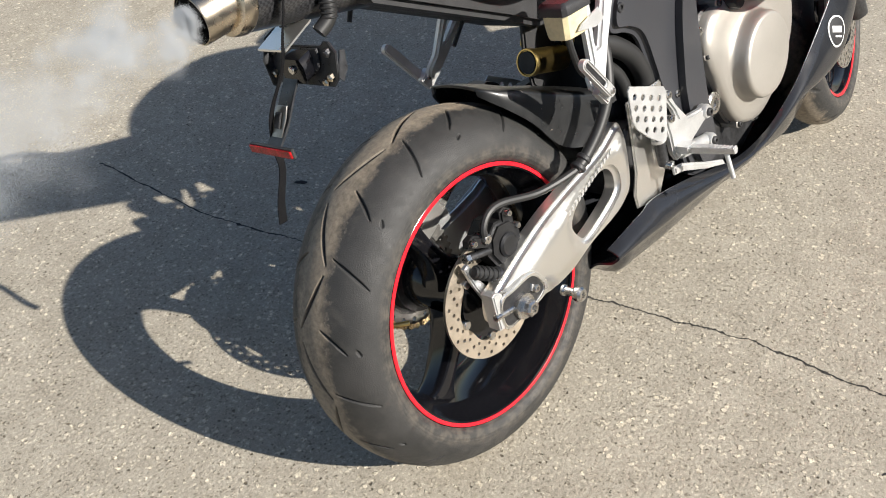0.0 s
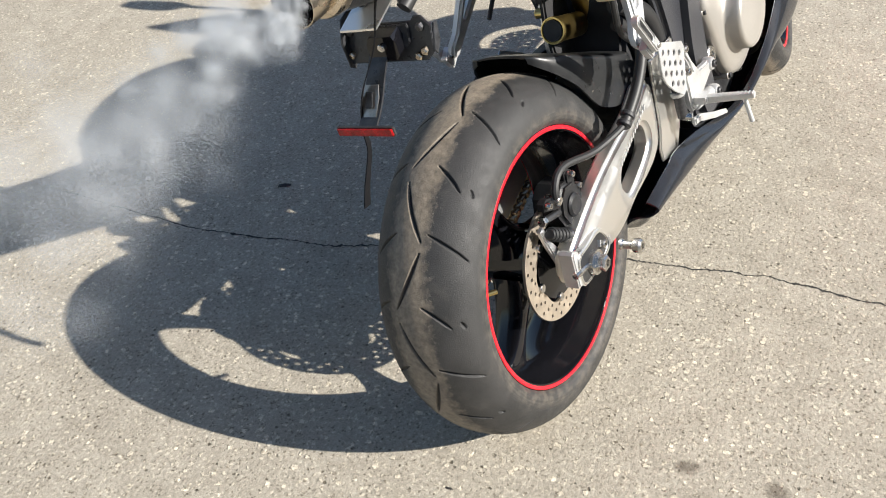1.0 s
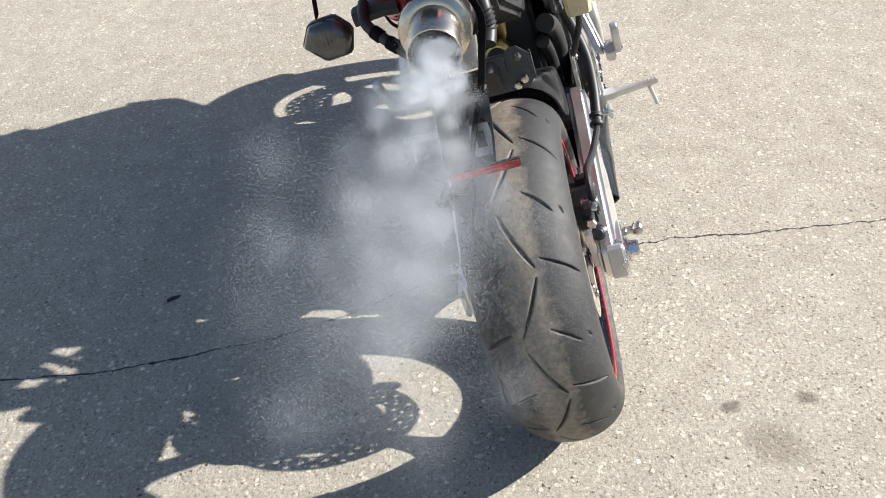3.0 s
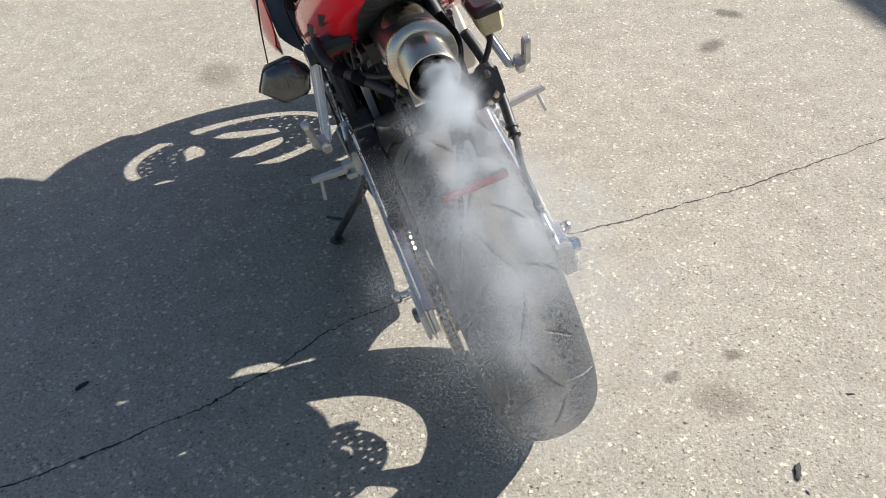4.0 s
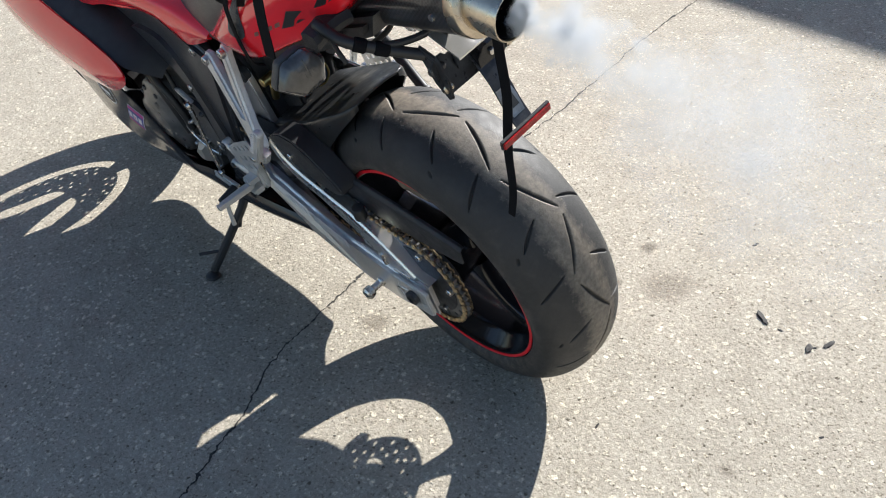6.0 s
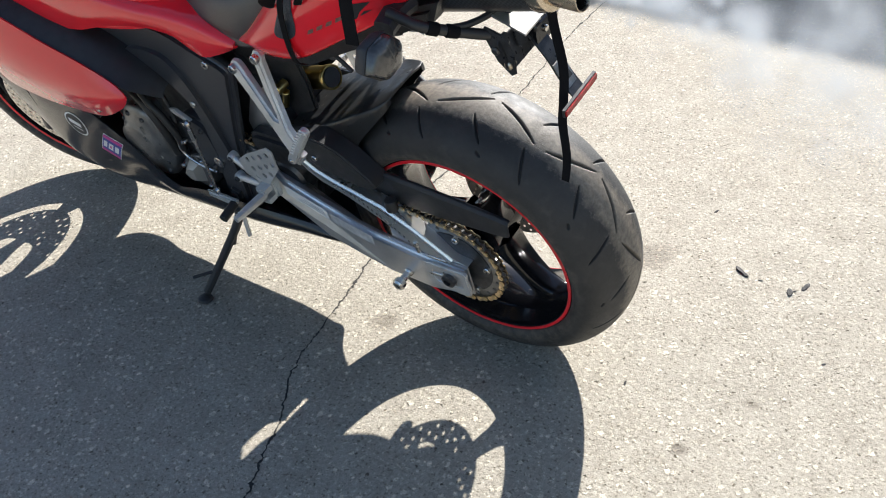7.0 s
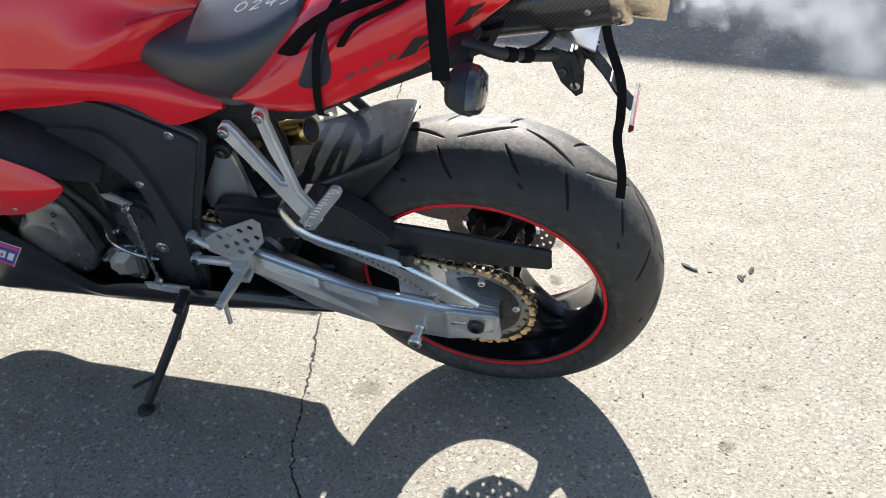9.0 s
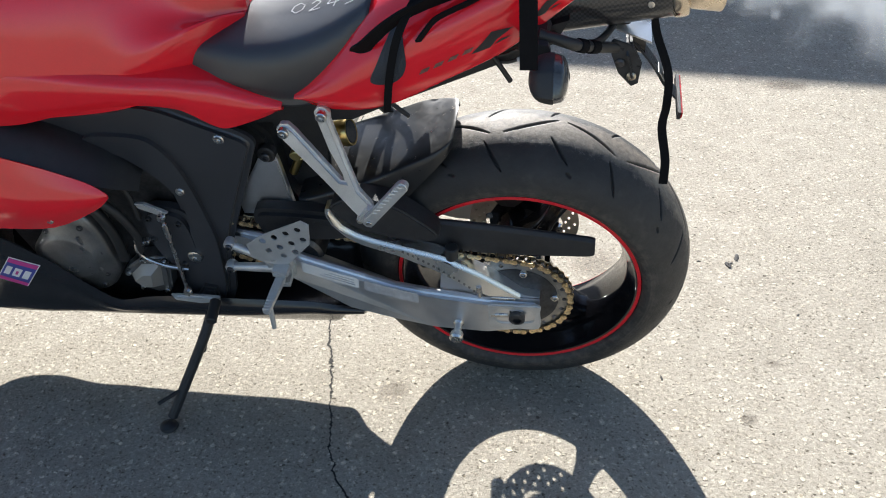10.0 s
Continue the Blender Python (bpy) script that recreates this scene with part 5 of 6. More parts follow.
    wing = part("side_fairing", flip(loft([[(x, y, z), (x, y + 0.03 * min(1, (z - z2) / 0.1), (z + z2) / 2), (x, y + 0.01 * min(1, (z - z2) / 0.1), z2 - drop)] for x, y, z, z2 in ((0.654, 0.228, 0.338, 0.334), (0.69, 0.222, 0.358, 0.302), (0.774, 0.222, 0.392, 0.262), (0.87, 0.225, 0.426, 0.256), (1.0, 0.228, 0.48, 0.26), (1.15, 0.22, 0.52, 0.28), (1.30, 0.18, 0.54, 0.33))], 4, 4, False, 0.004, ring=False)), RED, label="glossy red side fairing")
    if s > 0:
        inner = loft([[(x, y0, z0), (x, (y0 + y1) / 2, max(z0, z1) + 0.004), (x, y1, z1)] for x, y0, z0, y1, z1 in ((0.640, 0.120, 0.300, 0.170, 0.290), (0.668, 0.122, 0.340, 0.212, 0.334), (0.700, 0.124, 0.366, 0.219, 0.354), (0.774, 0.128, 0.404, 0.219, 0.386), (0.870, 0.134, 0.436, 0.222, 0.420), (1.0, 0.144, 0.478, 0.225, 0.474), (1.15, 0.150, 0.505, 0.217, 0.514))], 4, 3, False, 0.003, ring=False)
        mesh_part("inner_panel", inner, BLACK_PLASTIC, wing, "matt black inner panel")
    bolt_head(wing, 0.770, s * 0.240, 0.284 - drop, 0.006, s)

# belly pan: an open trough
belly_rows = []
for x, lt, rt, lc, rc, yt, yc, yk, zk, skew in ((0.257, -0.046, -0.046, -0.056, -0.064, 0.15, 0.153, 0.075, -0.1, 0.05), (0.338, -0.034, -0.032, -0.054, -0.066, 0.152, 0.155, 0.062, -0.146, 0.02), (0.374, -0.025, -0.026, -0.05, -0.067, 0.153, 0.1565, 0.06, -0.178, 0.008), (0.41, -0.016, -0.018, -0.046, -0.068, 0.154, 0.158, 0.06, -0.181, 0), (0.52, -0.004, -0.034, -0.046, -0.07, 0.156, 0.16, 0.06, -0.187, 0), (0.62, 0.0, -0.058, -0.048, -0.074, 0.16, 0.164, 0.06, -0.187, 0), (0.71, 0.0, -0.074, -0.05, -0.078, 0.166, 0.166, 0.06, -0.187, 0), (0.77, -0.008, -0.07, -0.05, -0.076, 0.172, 0.168, 0.06, -0.187, 0), (0.8, 0.012, -0.064, -0.048, -0.072, 0.174, 0.17, 0.065, -0.187, 0), (0.825, 0.047, -0.056, -0.046, -0.066, 0.178, 0.172, 0.065, -0.187, 0), (0.884, 0.117, -0.036, -0.044, -0.052, 0.18, 0.176, 0.07, -0.187, 0), (0.96, 0.185, 0.004, -0.044, -0.036, 0.184, 0.18, 0.07, -0.187, 0), (1.06, 0.26, 0.07, -0.035, -0.03, 0.184, 0.184, 0.07, -0.196, 0), (1.15, 0.3, 0.128, -0.01, -0.01, 0.18, 0.184, 0.06, -0.182, 0), (1.22, 0.31, 0.17, 0.03, 0.034, 0.172, 0.178, 0.06, -0.12, 0), (1.29, 0.31, 0.215, 0.085, 0.085, 0.16, 0.165, 0.06, -0.02, 0)):
    row = []
    for side, zt, zc in ((1, lt, lc), (-1, rt, rc)):
        y_top = yt if side > 0 else yt - 0.012
        x2 = x + (skew if side > 0 else 0)
        tuck = max(0.0, 0.52 - x) / 0.26 if side > 0 else 0.0
        y_top, y_side, zt, zc = y_top - 0.048 * tuck, yc - 0.050 * tuck, zt - 0.030 * tuck, zc - 0.034 * tuck
        half = [(x2, y_top, zt), (x2, y_top * 0.5 + y_side * 0.5 + 0.008, zt * 0.62 + zc * 0.38), (x2, y_side + 0.005, zt * 0.25 + zc * 0.75), (x2, y_side, zc), (x2, y_side * 0.90, zc - 0.010), (x2, y_side * 0.42 + yk * 0.58, zc * 0.55 + zk * 0.45), (x2, yk * 0.85, zk)]
        row += half if side > 0 else [(a, -b, c) for a, b, c in half[::-1]]
    belly_rows.append(row)
lips = [[Vector(r[k]) for r in belly_rows] for k in (-1, -4)]
belly = part("belly_pan", loft(belly_rows, 4, 4, False, 0.004, ring=False), BLACK_FAIRING, label="gloss black belly pan")

# Added beads; the silver carries the lip's worn edge and its glint.
for lip, mat in zip(lips, (LABEL_SILVER, DARK_METAL)):
    mesh_part("rolled_edge", tube([tuple(p + Vector((0, -0.001, 0.001))) for p in lip], 0.0014, 8, 4), mat, belly)

side_rows = [[(x, y, zt), (x, y + 0.010, zt * 0.6 + zc * 0.4), (x, y + 0.006, zt * 0.2 + zc * 0.8), (x, y - 0.004, zc), (x, y - 0.018, zc + 0.004)] for x, y, zt, zc in ((1.20, 0.178, 0.30, 0.020), (1.27, 0.172, 0.33, 0.058), (1.325, 0.168, 0.36, 0.120), (1.37, 0.160, 0.40, 0.190), (1.40, 0.15, 0.44, 0.25))]
mesh_part("front_lip", loft(side_rows, 4, 3, False, 0.003, ring=False), BLACK_FAIRING, belly)

# engine
engine = part("engine", plate([(0.62, -0.06), (0.60, 0.05), (0.595, 0.26), (0.63, 0.355), (0.72, 0.37), (0.85, 0.375), (0.98, 0.38), (1.03, 0.25), (0.98, 0.05), (0.93, -0.06), (0.80, -0.12), (0.68, -0.11)], -0.112, 0.112, 0.02, segments=3), DARK_METAL, label="dark grey engine block")


def cast_cover(outline, centre, stages, r_disc, steps=72):
    """A cast cover that rises from a free outline to a round face; stages give (share of the disc's shape, y)."""
    loop = [(v.x, v.y) for v in spline([(a, b, 0) for a, b in outline], 12, True)]
    polar = sorted((math.atan2(z - centre[1], x - centre[0]), math.hypot(x - centre[0], z - centre[1])) for x, z in loop)
    ang, rad = np.array([p[0] for p in polar]), np.array([p[1] for p in polar])
    bm = bmesh.new()
    rings = []
    for share, y in stages:
        ring = []
        for k in range(steps):
            a = -math.pi + 2 * math.pi * k / steps
            r0 = float(np.interp(a, ang, rad, period=2 * math.pi))
            r = r0 + (r_disc - r0) * share if share <= 1 else r_disc * (2 - share)
            ring.append(bm.verts.new((centre[0] + r * math.cos(a), y, centre[1] + r * math.sin(a))))
        rings.append(ring)
    for a, b in zip(rings, rings[1:]):
        for k in range(steps):
            bm.faces.new((a[k], a[(k + 1) % steps], b[(k + 1) % steps], b[k]))
    bm.faces.new(rings[-1])
    return bm


clutch_shape = [(0.700, 0.262), (0.656, 0.252), (0.630, 0.196), (0.662, 0.112), (0.700, 0.030), (0.748, -0.010), (0.825, -0.020), (0.92, 0.030), (0.985, 0.110), (0.99, 0.20), (0.93, 0.265), (0.80, 0.285)]
mesh_part("clutch_cover", cast_cover(clutch_shape, (0.785, 0.130), [(0.0, -0.105), (0.0, -0.148), (0.06, -0.155), (0.2, -0.160), (0.5, -0.164), (0.8, -0.167), (0.93, -0.170), (0.985, -0.176), (1.0, -0.186), (1.01, -0.195), (1.03, -0.2005), (1.06, -0.203), (1.12, -0.2045), (1.6, -0.2065), (1.9, -0.207)], 0.089), ENGINE_GREY, engine, "champagne-grey metal clutch cover", angle=50)
mesh_part("gasket_flange", cast_cover([(0.785 + (x - 0.785) * 1.035, 0.130 + (z - 0.130) * 1.04) for x, z in clutch_shape], (0.785, 0.130), [(0.0, -0.100), (0.0, -0.132), (0.1, -0.136)], 0.08), DARK_METAL, engine)
for x, z in ((0.662, 0.232), (0.640, 0.180), (0.682, 0.104), (0.702, 0.050), (0.735, -0.006), (0.80, -0.018), (0.70, 0.266), (0.78, 0.284), (0.90, 0.275)):
    mesh_part("cover_bolt_boss", rod((x, -0.11, z), (x, -0.150, z), 0.0095, n=14), ENGINE_GREY, engine)
    bolt_head(engine, x, -0.150, z, 0.0065, -1, DARK_METAL)
mesh_part("oil_filler_cap", rod((0.730, -0.15, 0.258), (0.727, -0.182, 0.262), 0.016, n=10), BLACK_PLASTIC, engine, "black oil filler cap")
for pts, r in (([(0.36, -0.10, 0.315), (0.404, -0.105, 0.292), (0.454, -0.108, 0.254), (0.484, -0.108, 0.206), (0.488, -0.106, 0.165), (0.50, -0.10, 0.10)], 0.019), ([(0.38, -0.085, 0.27), (0.43, -0.088, 0.225), (0.45, -0.09, 0.17), (0.455, -0.09, 0.09)], 0.014)):
    part("coolant_hose", tube(pts, r, 14), HOSE, label="black rubber hose beside the engine")
# left covers
gen_shape = [(0.885, 0.150), (0.845, 0.205), (0.790, 0.212), (0.765, 0.175), (0.758, 0.110), (0.765, 0.045), (0.800, 0.005), (0.860, 0.000), (0.910, 0.050), (0.915, 0.110)]
mesh_part("generator_cover", cast_cover(gen_shape, (0.835, 0.108), [(0.0, 0.100), (0.0, 0.150), (0.08, 0.158), (0.4, 0.163), (0.9, 0.170), (1.0, 0.174), (1.08, 0.176), (1.8, 0.178)], 0.055), ENGINE_MID, engine, "grey metal generator cover", angle=50)
for x, z in ((0.792, 0.182), (0.776, 0.118), (0.782, 0.058), (0.862, 0.170), (0.835, 0.192), (0.800, 0.024)):
    mesh_part("cover_bolt_boss", rod((x, 0.12, z), (x, 0.160, z), 0.0095, n=14), ENGINE_MID, engine)
    bolt_head(engine, x, 0.160, z, 0.0065, 1, DARK_METAL)
mesh_part("cover_rib", rod((0.80, 0.170, 0.165), (0.785, 0.170, 0.075), 0.004, n=8), ENGINE_MID, engine)
mesh_part("sprocket_cover", plate([(0.60, 0.06), (0.580, 0.13), (0.590, 0.205), (0.64, 0.222), (0.672, 0.205), (0.682, 0.150), (0.668, 0.09), (0.64, 0.06)], 0.112, 0.147, 0.010, segments=4, curve=4), FRAME, engine)
for x, z in ((0.604, 0.19), (0.658, 0.200), (0.664, 0.146), (0.622, 0.082)):
    bolt_head(engine, x, 0.147, z, 0.006, 1, DARK_METAL)
pump = mesh_part("water_pump", plate([(0.757, 0.048), (0.735, 0.070), (0.712, 0.088), (0.680, 0.096), (0.656, 0.094), (0.662, 0.050), (0.672, 0.004), (0.700, -0.010), (0.732, 0.004)], 0.112, 0.150, 0.006, segments=3), ENGINE_MID, engine, "grey metal water pump")
mesh_part("pump_face", loft([[(0.742, 0.149, 0.046), (0.712, 0.149, 0.076), (0.672, 0.149, 0.080), (0.684, 0.149, 0.016), (0.720, 0.149, 0.012)], [(0.728, 0.168, 0.044), (0.708, 0.168, 0.062), (0.690, 0.168, 0.064), (0.696, 0.168, 0.030), (0.716, 0.168, 0.028)]], 1, 1), ENGINE_GREY, engine)
for x, z in ((0.746, 0.050), (0.704, 0.088), (0.664, 0.086), (0.680, 0.004), (0.728, 0.010)):
    bolt_head(engine, x, 0.150, z, 0.006, 1)
for pts, r in (([(0.76, 0.150, 0.29), (0.724, 0.160, 0.248), (0.703, 0.160, 0.217), (0.688, 0.158, 0.165), (0.696, 0.155, 0.12)], 0.008), ([(0.80, 0.145, 0.27), (0.752, 0.155, 0.225), (0.735, 0.155, 0.16), (0.74, 0.150, 0.09)], 0.010), ([(0.71, 0.140, 0.31), (0.68, 0.145, 0.26), (0.675, 0.15, 0.20)], 0.005)):
    part("engine_hose", tube(pts, r, 12), HOSE, label="thin black hose on the engine")
part("engine_pipe", tube([(0.698, 0.156, 0.140), (0.699, 0.160, 0.125), (0.690, 0.160, 0.105), (0.657, 0.158, 0.084), (0.618, 0.152, 0.070)], 0.0042, 10), STEEL, label="thin bright pipe on the engine")
for x, z in ((0.694, 0.150), (0.682, 0.146), (0.672, 0.150)):
    bolt_head(engine, x, 0.156, z, 0.005, 1)

# front wheel and fork
FX, FZ = 1.44, -0.014
HEAD = Vector((FX - 0.03, 0, FZ))
STEER = Matrix.Translation(HEAD) @ Matrix.Rotation(radians(13), 4, Vector((-math.sin(radians(23.5)), 0, math.cos(radians(23.5))))) @ Matrix.Translation(-HEAD)
front_wheel = part("front_wheel", lathe(wheel_rim(0.048, 0.230, 0.195), 96, (FX, 0, FZ), closed=True), BLACK_GLOSS, label="gloss black front wheel")
front_wheel.matrix_basis = OFF @ STEER
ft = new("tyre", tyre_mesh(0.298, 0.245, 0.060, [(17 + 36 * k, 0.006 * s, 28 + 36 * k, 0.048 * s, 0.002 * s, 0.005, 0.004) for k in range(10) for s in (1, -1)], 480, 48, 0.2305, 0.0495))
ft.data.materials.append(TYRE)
ft.parent, ft.location = front_wheel, (FX, 0, FZ)
for s in (1, -1):
    mesh_part("rim_stripe", lathe([(0.2215, s * 0.0498), (0.2285, s * 0.0512), (0.2285, s * 0.0485), (0.2215, s * 0.0485)], 96, (FX, 0, FZ), closed=True), RIM_RED, front_wheel)
    dm = disc_mesh(0.155, 0.105, s * 0.065, 0.005, [(0.147, 30, 0.004, 0), (0.135, 30, 0.004, 0.5), (0.122, 30, 0.004, 0)])
    bmesh.ops.translate(dm, verts=dm.verts, vec=(FX, 0, FZ))
    mesh_part("front_brake_disc", dm, STEEL, front_wheel, "drilled steel brake disc")
    part("fork_leg", rod((FX - 0.01, s * 0.105, FZ - 0.02), (FX - 0.29, s * 0.105, FZ + 0.62), 0.027, n=20), DARK_METAL, label="dark metal fork leg").matrix_basis = OFF @ STEER
    part("front_caliper", plate([(FX - 0.06, FZ + 0.09), (FX - 0.12, FZ + 0.08), (FX - 0.16, FZ + 0.02), (FX - 0.15, FZ - 0.04), (FX - 0.11, FZ - 0.02), (FX - 0.08, FZ + 0.03)], s * 0.045, s * 0.105, 0.006), DARK_METAL, label="dark grey front brake caliper").matrix_basis = OFF @ STEER
for a in (30, 150, 270):
    sp = spoke(a, 0.03, 0.2, 0.02, 0.016, 0.022, 0.018)
    bmesh.ops.translate(sp, verts=sp.verts, vec=(FX, 0, FZ))
    mesh_part("spoke", sp, BLACK_GLOSS, front_wheel)
mesh_part("hub", rod((FX, -0.085, FZ), (FX, 0.085, FZ), 0.035), BLACK_GLOSS, front_wheel)
fend = []
for a in (150, 130, 105, 80, 55, 35):
    c, s_ = math.cos(radians(a)), math.sin(radians(a))
    fend.append([(FX + (0.322 - k) * c, y, FZ + (0.322 - k) * s_) for y, k in ((-0.075, 0.07), (-0.07, 0.02), (-0.04, 0.002), (0, -0.003), (0.04, 0.002), (0.07, 0.02), (0.075, 0.07))])
part("front_mudguard", loft(fend, 5, 4, False, 0.003, ring=False), RED, label="glossy red front mudguard").matrix_basis = OFF @ STEER

# nose, screen and mirrors
nose = [half_ring(x, [(0, zt), (w * 0.6, zt - 0.02), (w, zm), (w * 0.9, zb + 0.08), (w * 0.5, zb)]) for x, zt, w, zm, zb in (
    (1.08, 0.66, 0.20, 0.55, 0.40), (1.2, 0.68, 0.23, 0.54, 0.32), (1.35, 0.66, 0.21, 0.48, 0.27), (1.48, 0.60, 0.16, 0.44, 0.31), (1.58, 0.50, 0.08, 0.43, 0.372), (1.615, 0.43, 0.03, 0.415, 0.398))]
part("nose_fairing", loft(nose, 5, 5), RED, label="glossy red nose fairing")
part("windscreen", loft([[(1.50, -0.13, 0.60), (1.50, 0, 0.64), (1.50, 0.13, 0.60)], [(1.38, -0.15, 0.70), (1.38, 0, 0.76), (1.38, 0.15, 0.70)], [(1.25, -0.14, 0.79), (1.24, 0, 0.86), (1.25, 0.14, 0.79)]], 5, 6, False, 0.003, ring=False), BLACK_GLOSS, label="dark tinted windscreen")
for s in (1, -1):
    def flip(bm):
        return bm if s > 0 else mirrored(bm)
    mirror = part("mirror", flip(loft([[(1.40 + 0.02 * k, 0.27, 0.80 + 0.03 * j) for k, j in ((-1, -1), (-1, 1), (1, 1), (1, -1))], [(1.36 + 0.03 * k, 0.34, 0.82 + 0.05 * j) for k, j in ((-1, -1), (-1, 1), (1, 1), (1, -1))], [(1.33 + 0.02 * k, 0.42, 0.82 + 0.035 * j) for k, j in ((-1, -1), (-1, 1), (1, 1), (1, -1))]], 4, 4)), BLACK_PLASTIC, label="black rear-view mirror")
    mesh_part("mirror_stalk", flip(rod((1.45, 0.14, 0.62), (1.39, 0.28, 0.79), 0.012)), BLACK_PLASTIC, mirror)

# exhaust under the tail
T0, T1 = Vector((-0.300, 0.004, 0.590)), Vector((0.16, 0.004, 0.508))
ax = along(T1, T0)
L = (T0 - T1).length
UP = Vector((0, 0, 0.017))
muffler = part("exhaust_silencer", lathe([(0.0, 0.0), (0.041, 0.0), (0.046, 0.02), (0.046, L - 0.070), (0.0455, L - 0.066)], 48, T1 + UP, ax), CARBON, label="carbon fibre exhaust silencer under the tail")
mesh_part("end_cap", lathe([(0.0455, L - 0.078), (0.0475, L - 0.076), (0.0482, L - 0.074), (0.0482, L - 0.060), (0.0470, L - 0.056), (0.042, L - 0.053), (0.037, L - 0.052), (0.034, L - 0.052), (0.034, L - 0.09)], 48, T1 + UP, ax), HEAT_STEEL, muffler, "heat-tinted steel end cap")
ring_at = T1 + UP + (T0 - T1).normalized() * (L - 0.062)
tip_len = (T0 - ring_at).length
mesh_part("outlet_pipe", lathe([(0.0355, 0.0), (0.0355, tip_len - 0.002), (0.0345, tip_len), (0.0330, tip_len), (0.0325, tip_len - 0.002), (0.0325, -0.10)], 48, ring_at, along(ring_at, T0)), HEAT_STEEL, muffler, "heat-tinted steel outlet pipe")
mesh_part("baffle", lathe([(0, -0.03), (0.0315, -0.03), (0.0318, tip_len - 0.004), (0.0323, tip_len - 0.004), (0.0323, -0.031), (0, -0.031)], 32, ring_at, along(ring_at, T0)), SOOT, muffler, "sooty inside of the outlet")
undertail = [half_ring(x, [(0, zb + 0.035), (w * 0.72, zb + 0.030), (w * 0.80, zb + 0.014), (w * 0.62, zb - 0.002), (w * 0.3, zb - 0.004)]) for x, w, zb in ((0.19, 0.130, 0.452), (0.09, 0.125, 0.503), (0.0, 0.112, 0.550), (-0.10, 0.09, 0.618), (-0.205, 0.052, 0.676))]
part("undertail", loft(undertail, 4, 3), BLACK_PLASTIC, label="black plastic panel under the tail")
part("exhaust_pipe", tube([(0.16, 0.004, 0.508), (0.28, 0.0, 0.475), (0.40, -0.03, 0.43), (0.50, -0.06, 0.33), (0.56, -0.05, 0.10), (0.7, 0, -0.1)], 0.027, 14), STEEL, label="steel exhaust pipe")

# rear shock and its reservoir
RES_A, RES_B = Vector((0.298, 0.003, 0.296)), Vector((0.400, 0.0, 0.268))
reservoir = part("shock_reservoir", lathe([(0, 0.003), (0.0215, 0.003), (0.0225, 0.0), (0.0250, 0.0), (0.0255, 0.003), (0.0255, 0.012), (0.0235, 0.015), (0.0235, 0.095), (0.019, 0.102), (0, 0.102)], 36, RES_A, along(RES_A, RES_B)), BRASS, label="gold anodised shock reservoir with black cap")
mesh_part("cap", lathe([(0, -0.0005), (0.0195, -0.0005), (0.0205, 0.001), (0.0205, 0.005), (0, 0.005)], 32, RES_A, along(RES_A, RES_B)), BLACK_PLASTIC, reservoir)
part("rear_shock", rod((0.46, 0, 0.08), (0.44, 0, 0.36), 0.033, n=24), BRASS, label="gold rear shock absorber")
mount = part("subframe_plate", plate([(0.505, 0.20), (0.503, 0.165), (0.400, 0.165), (0.402, 0.20), (0.410, 0.300), (0.418, 0.325), (0.436, 0.325), (0.446, 0.300)], 0.076, 0.092, 0.003), ALU_SATIN, label="grey aluminium lower subframe plate")
mesh_part("mount_boot", rod((0.427, 0.078, 0.314), (0.427, 0.096, 0.314), 0.0165, n=20), BLACK_PLASTIC, mount)
bolt_head(mount, 0.427, 0.097, 0.314, 0.009, 1, DARK_METAL)
mesh_part("gold_bracket", plate([(0.470, 0.300), (0.458, 0.338), (0.446, 0.338), (0.458, 0.300)], 0.070, 0.075, 0.001), BRASS, mount)
mesh_part("link_bolt", rod((0.382, 0.050, 0.300), (0.382, 0.080, 0.300), 0.010, n=14), BRASS, mount)
mesh_part("link_arm", rod((0.380, 0.060, 0.285), (0.400, 0.060, 0.245), 0.008, n=12), BRASS, mount)
part("boot_guard", plate([(0.385, 0.19), (0.384, 0.11), (0.382, 0.05), (0.368, 0.008), (0.372, -0.02), (0.443, -0.036), (0.474, 0.010), (0.490, 0.08), (0.50, 0.19)], -0.135, -0.128, 0.003), ALU, label="plain satin aluminium boot guard plate")
part("subframe", plate([(0.50, 0.43), (0.32, 0.455), (0.10, 0.51), (-0.08, 0.57), (-0.06, 0.53), (0.08, 0.465), (0.21, 0.405), (0.27, 0.375), (0.46, 0.36)], -0.075, 0.075, 0.01), BLACK_PLASTIC, label="black under-tail tray")

# bracket for the number plate, with its reflector


def sheet_across(outline, x, thick, slope, zref):
    """A sheet that faces the rear: outline (y, z), leaning back by slope below zref."""
    bm = plate(outline, 0, thick, min(0.001, thick * 0.3))
    for v in bm.verts:
        v.co = Vector((x + v.co.y - (zref - v.co.z) * slope, v.co.x, v.co.z))
    return bm


bracket = part("plate_bracket", sheet_across([(-0.082, 0.514), (-0.070, 0.514), (-0.064, 0.508), (0.030, 0.508), (0.036, 0.514), (0.052, 0.514), (0.060, 0.506), (0.060, 0.466), (0.052, 0.455), (-0.086, 0.455), (-0.097, 0.466), (-0.097, 0.500)], -0.166, 0.004, 0.22, 0.524), BRACKET_PAINT, label="black metal number plate bracket")
mesh_part("raised_panel", sheet_across([(-0.060, 0.506), (0.022, 0.506), (0.024, 0.502), (0.024, 0.482), (0.018, 0.476), (-0.056, 0.476), (-0.062, 0.482), (-0.062, 0.502)], -0.171, 0.004, 0.22, 0.524), BRACKET_PAINT, bracket)
